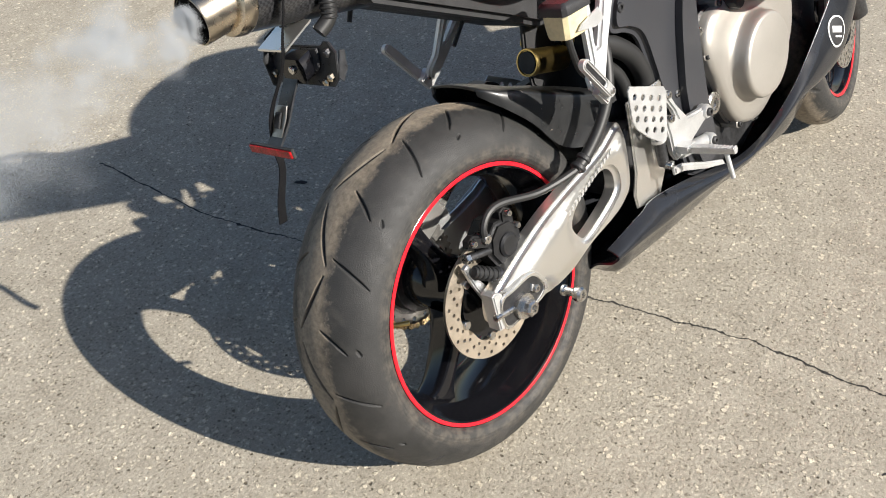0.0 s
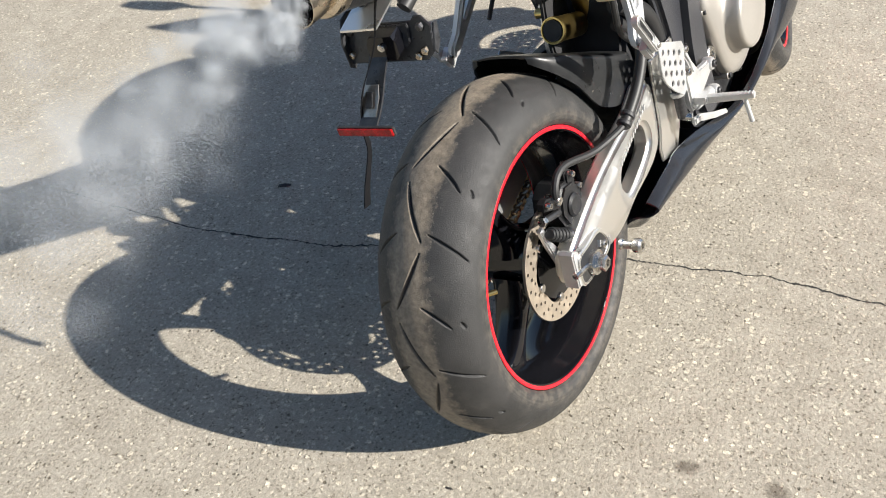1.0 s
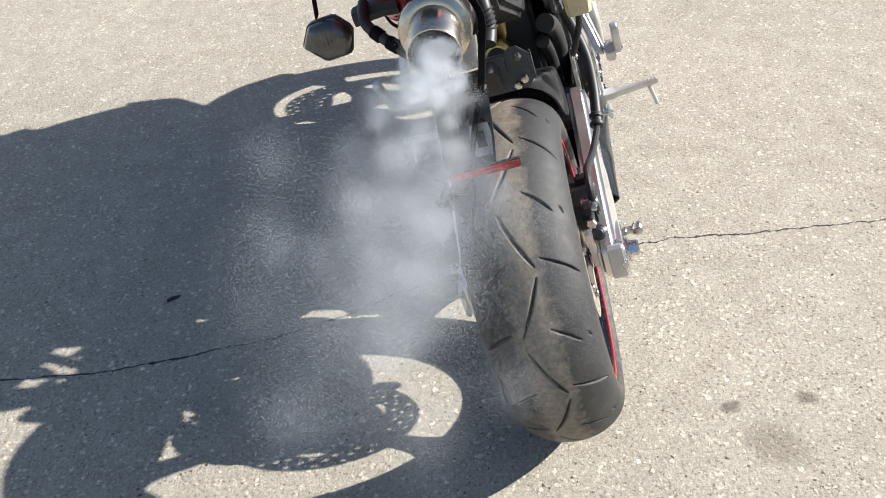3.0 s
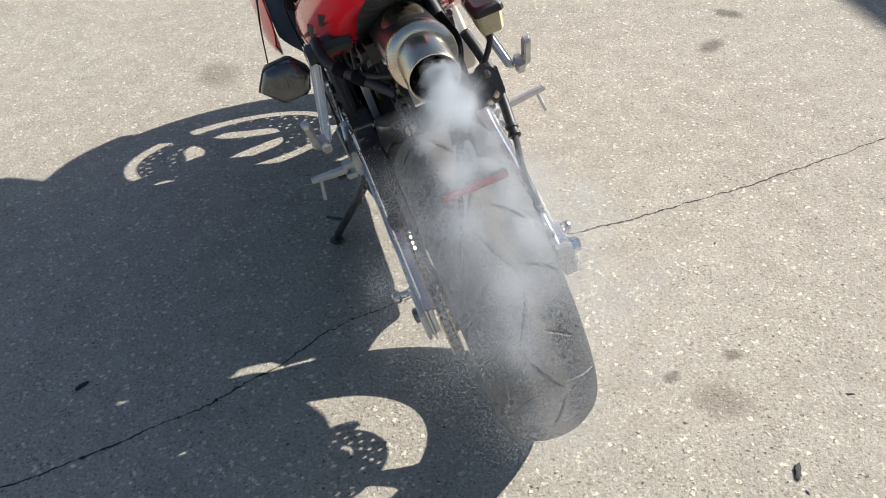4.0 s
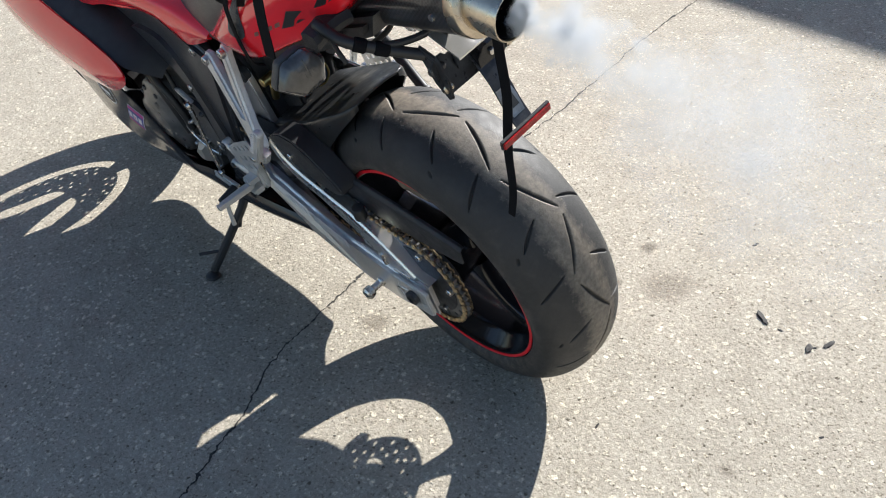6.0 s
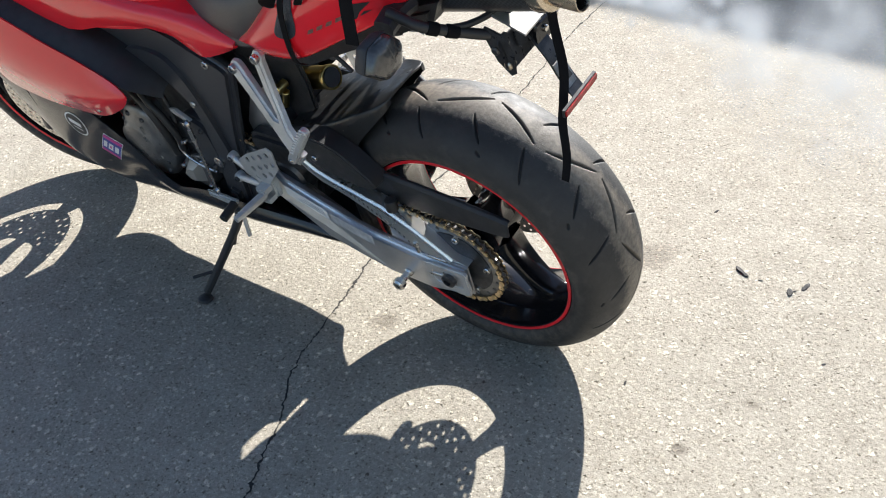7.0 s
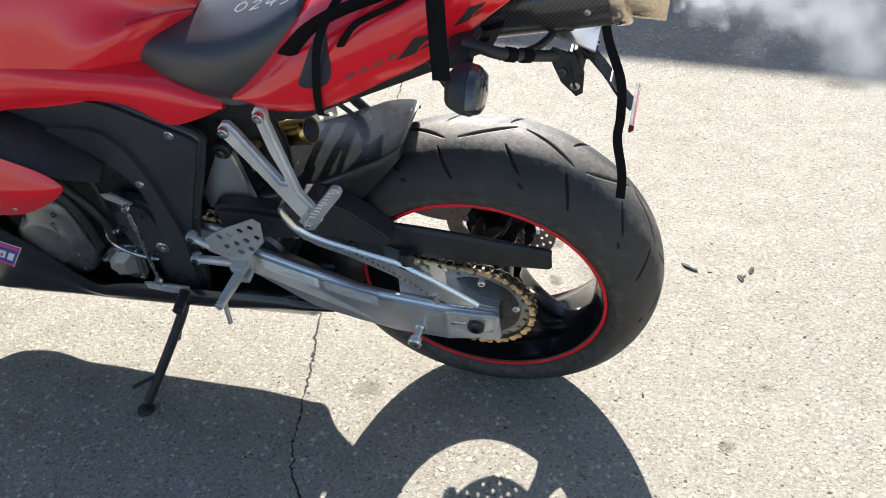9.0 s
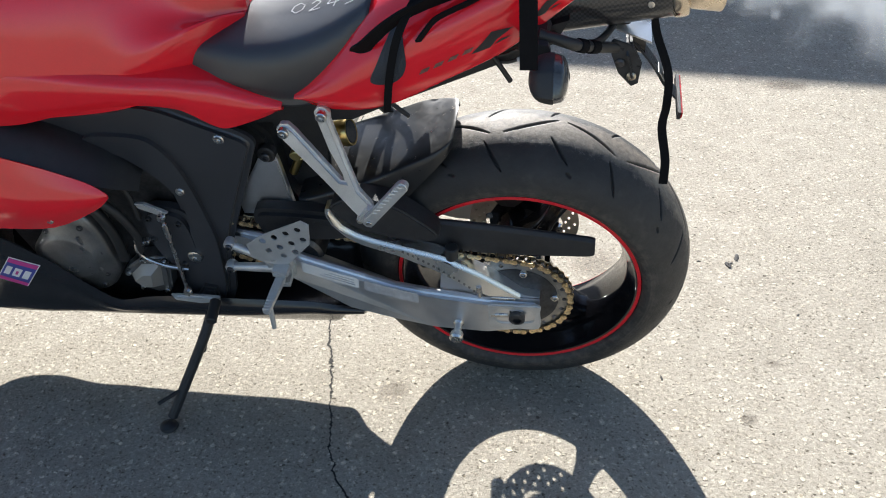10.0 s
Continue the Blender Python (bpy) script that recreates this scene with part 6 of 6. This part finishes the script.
for y, z in ((0.048, 0.468), (-0.083, 0.468), (0.045, 0.500), (-0.080, 0.500), (-0.072, 0.462)):
    mesh_part("bolt", lathe([(0, -0.004), (0.0062, -0.004), (0.0062, 0.002), (0.004, 0.004), (0, 0.004)], 6, (-0.168 - (0.524 - z) * 0.22, y, z), along((0, 0, 0), (-1, 0, -0.2))), HEAT_STEEL if z < 0.49 else DARK_METAL, bracket)
mesh_part("side_flange", plate([(-0.165, 0.502), (-0.178, 0.468), (-0.172, 0.460), (-0.160, 0.474), (-0.156, 0.500)], -0.099, -0.096, 0.0008), BRACKET_PAINT, bracket)
mesh_part("side_flange", plate([(-0.138, 0.520), (-0.146, 0.531), (-0.176, 0.520), (-0.190, 0.490), (-0.187, 0.452), (-0.177, 0.446), (-0.156, 0.470)], 0.050, 0.054, 0.0012, curve=0), BRACKET_PAINT, bracket, "scratched dark metal side plate")
for x, z in ((-0.176, 0.466), (-0.158, 0.490)):
    mesh_part("bolt", lathe([(0, 0), (0.0075, 0), (0.0075, 0.002), (0.0045, 0.0045), (0, 0.0045)], 12, (x, 0.054, z), along((0, 0, 0), (0, 1, 0))), HEAT_STEEL if z < 0.48 else DARK_METAL, bracket)
light = [[(x, y, z + dz) for y, z in ((-0.052, 0.492), (-0.046, 0.502), (-0.006, 0.502), (0.000, 0.492), (0.000, 0.474), (-0.006, 0.468), (-0.046, 0.468), (-0.052, 0.474))] for x, dz in ((-0.170, 0.004), (-0.186, 0.0), (-0.197, -0.004))]
mesh_part("plate_light", loft(light, 3, 1), BLACK_GLOSS, bracket, "glossy black lamp housing")
mesh_part("lamp_bolt", rod((-0.196, -0.026, 0.484), (-0.201, -0.026, 0.483), 0.006, n=12), STEEL, bracket)
mesh_part("top_plate", loft([[(-0.148, y, z) for y, z in ((-0.032, 0.538), (0.034, 0.538), (0.034, 0.535), (-0.032, 0.535))], [(-0.203, y, z) for y, z in ((-0.032, 0.514), (0.034, 0.514), (0.034, 0.511), (-0.032, 0.511))]], 1, 1), ALU, bracket, "bare aluminium top plate")
mesh_part("plate_slot", rod((-0.165, 0.012, 0.533), (-0.165, 0.012, 0.540), 0.006, n=12), BLACK_PLASTIC, bracket)
mesh_part("bracket_arm", tube([(-0.040, 0.130, 0.590), (-0.065, 0.130, 0.582), (-0.090, 0.122, 0.568), (-0.125, 0.078, 0.534), (-0.150, 0.050, 0.515)], 0.0085, 12), HOSE, bracket)
for a, c in (((-0.094, 0.118, 0.5645), (-0.104, 0.106, 0.5545)), ((-0.110, 0.098, 0.5485), (-0.121, 0.083, 0.538))):
    mesh_part("tape_wrap", rod(a, c, 0.0105, n=12), WEBBING, bracket, "black tape wound round the arm")
mesh_part("wire_loom", tube([(-0.088, 0.126, 0.566), (-0.110, 0.098, 0.552), (-0.130, 0.062, 0.540), (-0.146, 0.020, 0.538), (-0.152, -0.010, 0.552)], 0.0055), HOSE, bracket)
mesh_part("wire_loom", tube([(-0.08, -0.045, 0.60), (-0.12, -0.050, 0.565), (-0.130, -0.050, 0.535), (-0.150, -0.045, 0.520)], 0.011, 12), HOSE, bracket, "ribbed black wiring sleeve")
for k in range(5):
    mesh_part("sleeve_rib", rod((-0.1225 - 0.0018 * k, -0.050, 0.562 - 0.0065 * k), (-0.123 - 0.0018 * k, -0.050, 0.559 - 0.0065 * k), 0.0132, n=14), HOSE, bracket)
mesh_part("reflector_arm", ribbon([(-0.178, -0.014, 0.492), (-0.210, -0.012, 0.45), (-0.232, -0.008, 0.415), (-0.2535, -0.004, 0.390)], 0.032, 0.003), BRACKET_PAINT, bracket)
mesh_part("clip", sheet_across([(-0.020, 0.440), (0.006, 0.440), (0.009, 0.425), (0.005, 0.402), (-0.018, 0.402), (-0.022, 0.425)], -0.222, 0.002, 0.62, 0.440), SPROCKET_STEEL, bracket, "bright metal clip")
mesh_part("clip_slot", sheet_across([(-0.013, 0.433), (0.000, 0.433), (-0.001, 0.414), (-0.014, 0.414)], -0.2265, 0.003, 0.62, 0.440), BLACK_PLASTIC, bracket)
mesh_part("reflector_housing", plate([(-0.2530, 0.3800), (-0.2580, 0.3795), (-0.2592, 0.3935), (-0.2540, 0.3940)], -0.0535, 0.0495, 0.001), BLACK_PLASTIC, bracket)
mesh_part("reflector", plate([(-0.2570, 0.3810), (-0.2606, 0.3806), (-0.2620, 0.3916), (-0.2576, 0.3920)], -0.0520, 0.0480, 0.001), REFLECTOR, bracket, "flat red plastic reflector strip")

# turn signal: a six-sided pod with a ribbed lens to the rear


def pod_ring(x, k, dz=0.0):
    shape = [(0.050, 0.000), (0.047, 0.006), (0.030, 0.030), (0.024, 0.034), (-0.016, 0.036), (-0.024, 0.033), (-0.044, 0.010), (-0.046, 0.002), (-0.034, -0.028), (-0.028, -0.033), (0.012, -0.035), (0.020, -0.032)]
    return [(-0.059 + (x + 0.056) * 0.9, 0.193 + y * k * 0.86, 0.560 + dz + z * k * 0.92) for y, z in shape]


sig = part("turn_signal", loft([pod_ring(-0.024, 0.25), pod_ring(-0.029, 0.62), pod_ring(-0.040, 0.90), pod_ring(-0.056, 1.0), pod_ring(-0.062, 1.0)], 4, 1), BLACK_PLASTIC, label="smoked turn signal on a black stalk")
mesh_part("lens", loft([pod_ring(-0.060, 0.96), pod_ring(-0.066, 0.95), pod_ring(-0.076, 0.86), pod_ring(-0.082, 0.60), pod_ring(-0.0845, 0.25)], 4, 1), LENS_AMBER, sig, "smoked ribbed lens")
for k in range(9):
    y = 0.166 + 0.0062 * k
    h = 0.021 - abs(y - 0.191) * 0.42
    q = abs(y - 0.191) * 0.17 + 0.0024
    mesh_part("lens_rib", tube([(-0.082 + q, y, 0.564 - h), (-0.0855 + q, y, 0.564 - h * 0.5), (-0.0875 + q, y, 0.564), (-0.0855 + q, y, 0.564 + h * 0.5), (-0.082 + q, y, 0.564 + h)], 0.0011, 5, 3), LENS_AMBER, sig)
mesh_part("stalk", loft([[(x + a, y, z + c) for a, c in ((0.016 * k, 0.010), (-0.016 * k, 0.010), (-0.016 * k, -0.012), (0.016 * k, -0.012))] for x, y, z, k in ((-0.030, 0.08, 0.575, 1.3), (-0.034, 0.11, 0.577, 1.0), (-0.040, 0.150, 0.574, 0.9))], 4, 2), BLACK_PLASTIC, sig)

# straps tied round the tail
strap = ribbon([(-0.185, -0.040, 0.62), (-0.195, -0.052, 0.58), (-0.205, -0.040, 0.535), (-0.214, -0.026, 0.49), (-0.236, 0.000, 0.435), (-0.2385, 0.018, 0.385), (-0.235, 0.026, 0.344), (-0.245, 0.045, 0.29), (-0.245, 0.061, 0.251)], 0.0145, 0.0015, (0.66, 0.75, 0.0), twist=math.pi * 0.30, hold=1.6)
part("hanging_strap", strap, WEBBING, label="black webbing strap hanging from the silencer")

# gear linkage
linkage = part("gear_linkage", rod((0.625, 0.156, 0.218), (0.624, 0.174, 0.018), 0.0035, n=10), STEEL, label="thin steel gear change rod")
for p in ((0.625, 0.157, 0.214), (0.624, 0.173, 0.03)):
    mesh_part("rod_end", lathe([(0, -0.008), (0.007, -0.006), (0.009, 0), (0.007, 0.006), (0, 0.008)], 16, p), STEEL, linkage)
mesh_part("rod_sleeve", rod((0.625, 0.1575, 0.200), (0.6248, 0.1605, 0.165), 0.0055, n=12), STEEL, linkage)
mesh_part("selector_arm", plate([(0.63, 0.210), (0.615, 0.218), (0.655, 0.240), (0.672, 0.238), (0.668, 0.228)], 0.143, 0.152, 0.002), ALU_CAST, linkage)
mesh_part("gear_lever", plate([(0.66, 0.020), (0.655, 0.006), (0.60, 0.000), (0.565, 0.008), (0.562, 0.020), (0.60, 0.022)], 0.168, 0.180, 0.004), ALU_CAST, linkage)
mesh_part("toe_peg", rod((0.572, 0.178, 0.012), (0.568, 0.225, 0.006), 0.0105, n=16), HOSE, linkage, "black rubber toe peg")

# hugger's forward side piece, left, and the filled space behind it
part("hugger_side", plate([(0.465, 0.206), (0.42, 0.212), (0.36, 0.210), (0.31, 0.204), (0.27, 0.188), (0.25, 0.166), (0.30, 0.146), (0.36, 0.138), (0.43, 0.142), (0.465, 0.160)], 0.090, 0.130, 0.009, segments=4, curve=3), BLACK_PLASTIC, label="black plastic hugger side piece")
part("rear_inner_guard", plate([(0.50, 0.40), (0.46, 0.385), (0.42, 0.34), (0.41, 0.22), (0.375, 0.13), (0.375, 0.05), (0.40, -0.02), (0.48, -0.04), (0.56, 0.10), (0.54, 0.36)], -0.078, 0.078, 0.01), BLACK_PLASTIC, label="black inner guard ahead of the rear wheel")
# plate added only to keep the gap around the shock dark
part("shock_filler", plate([(0.335, 0.235), (0.33, 0.30), (0.345, 0.40), (0.36, 0.445), (0.52, 0.445), (0.50, 0.34), (0.46, 0.20), (0.38, 0.19)], 0.030, 0.042, 0.004), BLACK_PLASTIC, label="black filler plate added beside the rear shock")
# brake fluid bottle


def box_ring(x0, x1, y0, y1, z, c=0.006):
    return [(x0 + c, y0, z), (x1 - c, y0, z), (x1, y0 + c, z), (x1, y1 - c, z), (x1 - c, y1, z), (x0 + c, y1, z), (x0, y1 - c, z), (x0, y0 + c, z)]


bottle = part("brake_fluid_bottle", loft([box_ring(0.190, 0.238, -0.190, -0.155, 0.382), box_ring(0.186, 0.243, -0.194, -0.150, 0.388), box_ring(0.184, 0.246, -0.197, -0.148, 0.424)], 3, 1), RESERVOIR, label="yellowed translucent brake fluid bottle")
mesh_part("bottle_cap", loft([box_ring(0.180, 0.250, -0.201, -0.144, 0.4225), box_ring(0.180, 0.250, -0.201, -0.144, 0.434), box_ring(0.186, 0.244, -0.195, -0.150, 0.442)], 2, 1), BLACK_PLASTIC, bottle, "black screwed cap")
mesh_part("bottle_tab", plate([(0.205, 0.392), (0.215, 0.400), (0.262, 0.412), (0.272, 0.390), (0.250, 0.384)], -0.202, -0.198, 0.001), ALU_CAST, bottle)
mesh_part("bottle_hose", tube([(0.215, -0.170, 0.384), (0.225, -0.165, 0.350), (0.26, -0.15, 0.30), (0.33, -0.14, 0.25)], 0.006), HOSE, bottle)

# tail straps, vent and decals
def strap_on_tail(pts, width, name, label):
    return part(name, ribbon(pts, width, 0.0018, (1, 0, 0)), WEBBING, label=label)


strap_on_tail([(0.10, 0.066, 0.665), (0.13, 0.124, 0.642), (0.155, 0.154, 0.600), (0.172, 0.159, 0.540), (0.185, 0.153, 0.472), (0.187, 0.135, 0.450)], 0.0115, "tail_strap", "black webbing strap round the tail")
strap_on_tail([(-0.02, 0.060, 0.716), (-0.024, 0.125, 0.716), (-0.028, 0.170, 0.702), (-0.030, 0.192, 0.650), (-0.031, 0.208, 0.586)], 0.024, "tail_strap", "black webbing strap end hanging down beside the tail")
part("tail_strap", ribbon([(0.222, 0.134, 0.558), (0.205, 0.144, 0.578), (0.17, 0.147, 0.612), (0.13, 0.135, 0.632), (0.06, 0.115, 0.652), (-0.01, 0.092, 0.668), (-0.06, 0.075, 0.69)], 0.026, 0.004, (0, 0.6, 1)), WEBBING, label="bunched black webbing over the tail")
part("tail_strap", ribbon([(0.128, 0.149, 0.588), (0.118, 0.147, 0.602), (0.098, 0.141, 0.622), (0.05, 0.126, 0.640), (0.01, 0.106, 0.655)], 0.012, 0.003, (0, 0.6, 1)), WEBBING, label="loose black cord over the tail")
part("tail_hook", tube([(0.040, 0.080, 0.530), (0.028, 0.085, 0.515), (0.016, 0.088, 0.497), (0.005, 0.088, 0.477)], 0.0042, 8), HOSE, label="black hook under the tail")
part("tail_hook", tube([(0.03, 0.080, 0.517), (0.010, 0.082, 0.522), (-0.006, 0.082, 0.532)], 0.003, 8), HOSE, label="black wire under the tail")
part("tail_hook", tube([(0.028, 0.080, 0.507), (0.010, 0.082, 0.508), (-0.004, 0.082, 0.512)], 0.003, 8), HOSE, label="black wire under the tail")
part("stay", rod((0.215, 0.05, 0.408), (0.178, 0.05, 0.372), 0.004, n=10), BLACK_PLASTIC, label="black stay under the seat")
for x, z in ((-0.175, 0.562),):
    mesh_part("sleeve_bolt", lathe([(0, 0), (0.005, 0), (0.005, 0.003), (0, 0.004)], 12, (x - 0.02, 0.0495, z + 0.027)), STEEL, muffler)

# maker's marks and stickers, without lettering
def quad(x, z, w, h, tilt):
    c, s_ = math.cos(radians(tilt)), math.sin(radians(tilt))
    return [(x + a * w * c - b * h * s_, z + a * w * s_ + b * h * c) for a, b in ((0.5, 0.5), (-0.5, 0.5), (-0.5, -0.5), (0.5, -0.5))]


def printed(shape, host, mat, side=1, name="sticker", label="", lift=0.0009, way=None, at_y=0.0):
    """A printed sheet that follows the surface of its host; shape gives (x, z), seen from the side."""
    bm = bmesh.new()
    bm.faces.new([bm.verts.new((x, at_y, z)) for x, z in shape])
    bmesh.ops.triangulate(bm, faces=bm.faces)
    bmesh.ops.subdivide_edges(bm, edges=bm.edges, cuts=5, use_grid_fill=True)
    tree = BVHTree.FromPolygons([v.co for v in host.data.vertices], [tuple(p.vertices) for p in host.data.polygons])
    d = Vector(way) if way else Vector((0, -side, 0))
    last = None
    for v in bm.verts:
        hit = tree.ray_cast(v.co - d * 0.5, d)[0]
        last = hit if hit is not None else (Vector((v.co.x, last.y if last else 0.1 * side, v.co.z)))
        v.co = last - d * lift
    return part(name, bm, mat, host, label)


# marks on the tail, as plain shapes
for k in range(4):
    x, z = 0.132 - 0.021 * k, 0.531 + 0.0092 * k
    printed([(x, z), (x - 0.013, z + 0.0055), (x - 0.018, z + 0.0145), (x - 0.005, z + 0.009)], tail_ob, FADED, name="decal", label="slanted faded printed mark")
for x0, z0, x1, z1 in ((0.056, 0.559, -0.004, 0.598), (-0.026, 0.603, -0.072, 0.633)):
    dx, dz = x1 - x0, z1 - z0
    printed([(x0, z0), (x0 + dx * 0.45, z0 + dz * 0.20), (x0 + dx * 0.62, z0 + dz * 0.55), (x1, z1), (x0 + dx * 0.5, z0 + dz * 0.92), (x0 + dx * 0.30, z0 + dz * 0.52)], tail_ob, DECAL_DARK, name="decal", label="angular black printed mark")
    printed([(x0 + dx * 0.55, z0 + dz * 0.30), (x0 + dx * 0.95, z0 + dz * 0.60), (x0 + dx * 0.72, z0 + dz * 0.55)], tail_ob, DECAL_DARK, name="decal", label="angular black printed mark")
vent = [(v.x, v.y) for v in spline([(a, b, 0) for a, b in ((0.160, 0.608), (0.151, 0.580), (0.149, 0.549), (0.160, 0.526), (0.180, 0.516), (0.204, 0.521), (0.192, 0.550), (0.176, 0.582))], 4, True)]
printed(vent, tail_ob, VENT, name="tail_vent", label="dark blue-grey mesh tail vent", lift=0.0012)
# chalk numerals on the seat
STROKES = {"0": [(0.5, 1), (0.1, 0.75), (0.05, 0.3), (0.4, 0), (0.85, 0.25), (0.9, 0.7), (0.5, 1)], "2": [(0.1, 0.75), (0.45, 1), (0.8, 0.75), (0.5, 0.35), (0.1, 0), (0.9, 0.1)], "4": [(0.3, 1), (0.1, 0.4), (0.9, 0.45), (0.7, 0.8), (0.65, 0)], "5": [(0.9, 1), (0.35, 0.95), (0.25, 0.6), (0.75, 0.55), (0.8, 0.15), (0.2, 0.0)]}
view = Vector((-0.05, -0.70, -0.71)).normalized()
for k, ch in enumerate("0245"):
    ox, oz = 0.350 - 0.031 * k, 0.589 + 0.0035 * k
    pts = [(ox - 0.024 * u, oz + 0.026 * w + 0.004 * u) for u, w in STROKES[ch]]
    for (ax_, az_), (bx_, bz_) in zip(pts, pts[1:]):
        d2 = Vector((bx_ - ax_, bz_ - az_))
        side2 = Vector((-d2.y, d2.x)).normalized() * 0.0012
        quad_pts = [(ax_ + side2.x, az_ + side2.y), (bx_ + side2.x, bz_ + side2.y), (bx_ - side2.x, bz_ - side2.y), (ax_ - side2.x, az_ - side2.y)]
        lifted = printed(quad_pts, seat_ob, CHALK, name="chalk_stroke", way=view, at_y=0.07)
# stickers and badges on the belly pan
label_shape = [(0.944, 0.126), (0.892, 0.101), (0.942, 0.040), (0.994, 0.065)]


def on_label(u0, u1, w0, w1):
    """Part of the sticker: u along its top edge, w down its side."""
    (ax0, az0), (bx0, bz0), _, (dx0, dz0) = label_shape
    return [(ax0 + (bx0 - ax0) * u + (dx0 - ax0) * w, az0 + (bz0 - az0) * u + (dz0 - az0) * w) for u, w in ((u0, w0), (u1, w0), (u1, w1), (u0, w1))]


printed(label_shape, belly, WHITE, name="sticker", label="square blue and magenta sticker with white bars")
printed(on_label(0.03, 0.97, 0.03, 0.97), belly, DECAL_BLUE, name="sticker_field", lift=0.0015)
for u0, u1, w0, w1, mat in ((0.03, 0.97, 0.03, 0.18, DECAL_PINK), (0.03, 0.97, 0.82, 0.97, DECAL_PINK), (0.10, 0.28, 0.32, 0.68, WHITE), (0.36, 0.60, 0.32, 0.68, WHITE), (0.68, 0.88, 0.32, 0.68, WHITE), (0.44, 0.52, 0.42, 0.58, DECAL_PINK)):
    printed(on_label(u0, u1, w0, w1), belly, mat, name="sticker_band", lift=0.0022 if w0 != 0.42 else 0.0028)
for side, xx, zz in ((1, 1.040, 0.131), (-1, 1.125, 0.052)):
    def ring_of(r):
        return [(xx + r * math.cos(2 * math.pi * k / 28), zz + r * math.sin(2 * math.pi * k / 28)) for k in range(28)]
    printed(ring_of(0.036), belly, WHITE, side, "round_badge", "round white and black badge")
    printed(ring_of(0.032), belly, DECAL_DARK, side, "badge_face", lift=0.0015)
    for k, (w, h) in enumerate(((0.040, 0.014), (0.030, 0.004))):
        printed(quad(xx, zz + 0.005 - 0.017 * k, w, h, 20 * side), belly, WHITE, side, "badge_bar", lift=0.0021)

# ---- smoke from the exhaust: very many fine flakes in billows ----


def smoke_material():
    """Pale flakes that let half of the light through."""
    m = bpy.data.materials.new("thin_smoke")
    m.use_nodes = True
    n, lk = m.node_tree.nodes, m.node_tree.links
    n.remove(n["Principled BSDF"])
    a, b, x = n.new("ShaderNodeBsdfDiffuse"), n.new("ShaderNodeBsdfTranslucent"), n.new("ShaderNodeMixShader")
    for k in (a, b):
        k.inputs["Color"].default_value = (0.70, 0.725, 0.75, 1)
    lk.new(a.outputs[0], x.inputs[1])
    lk.new(b.outputs[0], x.inputs[2])
    thin, clear = n.new("ShaderNodeMixShader"), n.new("ShaderNodeBsdfTransparent")
    thin.inputs["Fac"].default_value = 0.35
    lk.new(clear.outputs[0], thin.inputs[1])
    lk.new(x.outputs[0], thin.inputs[2])
    lk.new(thin.outputs[0], n["Material Output"].inputs["Surface"])
    return m


def smoke_plume(start, length, count, size, seed):
    """Flakes gathered in puffs of puffs along a widening plume that drifts towards -x."""
    rng = np.random.default_rng(seed)
    n_big = 26
    s_big = length * rng.random(n_big) ** 1.7
    wide = 0.012 + 0.145 * s_big
    big = np.stack([-s_big, 0.55 * wide * rng.standard_normal(n_big) + 0.06 * s_big, 0.55 * wide * rng.standard_normal(n_big) - 0.10 * s_big], -1)
    pick = rng.integers(0, n_big, 420)
    mid = big[pick] + (0.62 * wide[pick])[:, None] * rng.standard_normal((420, 3))
    r_mid = 0.34 * wide[pick] * rng.uniform(0.5, 1.3, 420)
    share = rng.random(420) ** 1.5 * (0.5 + 0.5 * wide[pick] / wide.max())
    own = rng.choice(420, count, p=share / share.sum())
    centre = mid[own] + r_mid[own][:, None] * rng.standard_normal((count, 3))
    centre[:, 0] = np.minimum(centre[:, 0], -0.004 - 0.01 * rng.random(count))
    u = rng.standard_normal((count, 3))
    u /= np.linalg.norm(u, axis=1)[:, None]
    v = np.cross(u, rng.standard_normal((count, 3)))
    v /= np.linalg.norm(v, axis=1)[:, None]
    k = size * rng.uniform(0.6, 1.2, count)[:, None]
    co = np.stack([centre + u * k, centre + (-0.5 * u + 0.87 * v) * k, centre + (-0.5 * u - 0.87 * v) * k], 1).reshape(-1, 3) + np.array(start)
    me = bpy.data.meshes.new("exhaust_smoke")
    me.vertices.add(3 * count)
    me.loops.add(3 * count)
    me.polygons.add(count)
    me.vertices.foreach_set("co", co.astype(np.float32).ravel())
    me.loops.foreach_set("vertex_index", np.arange(3 * count, dtype=np.int32))
    me.polygons.foreach_set("loop_start", np.arange(0, 3 * count, 3, dtype=np.int32))
    me.update()
    me.materials.append(smoke_material())
    return new("exhaust_smoke", me)


tip = bike.matrix_world @ OFF @ T0
tagged(smoke_plume(tip, 0.50, 1300000, 0.00036, 5), "thin bluish-white smoke drifting from the exhaust outlet", "smoke", kind="stuff")
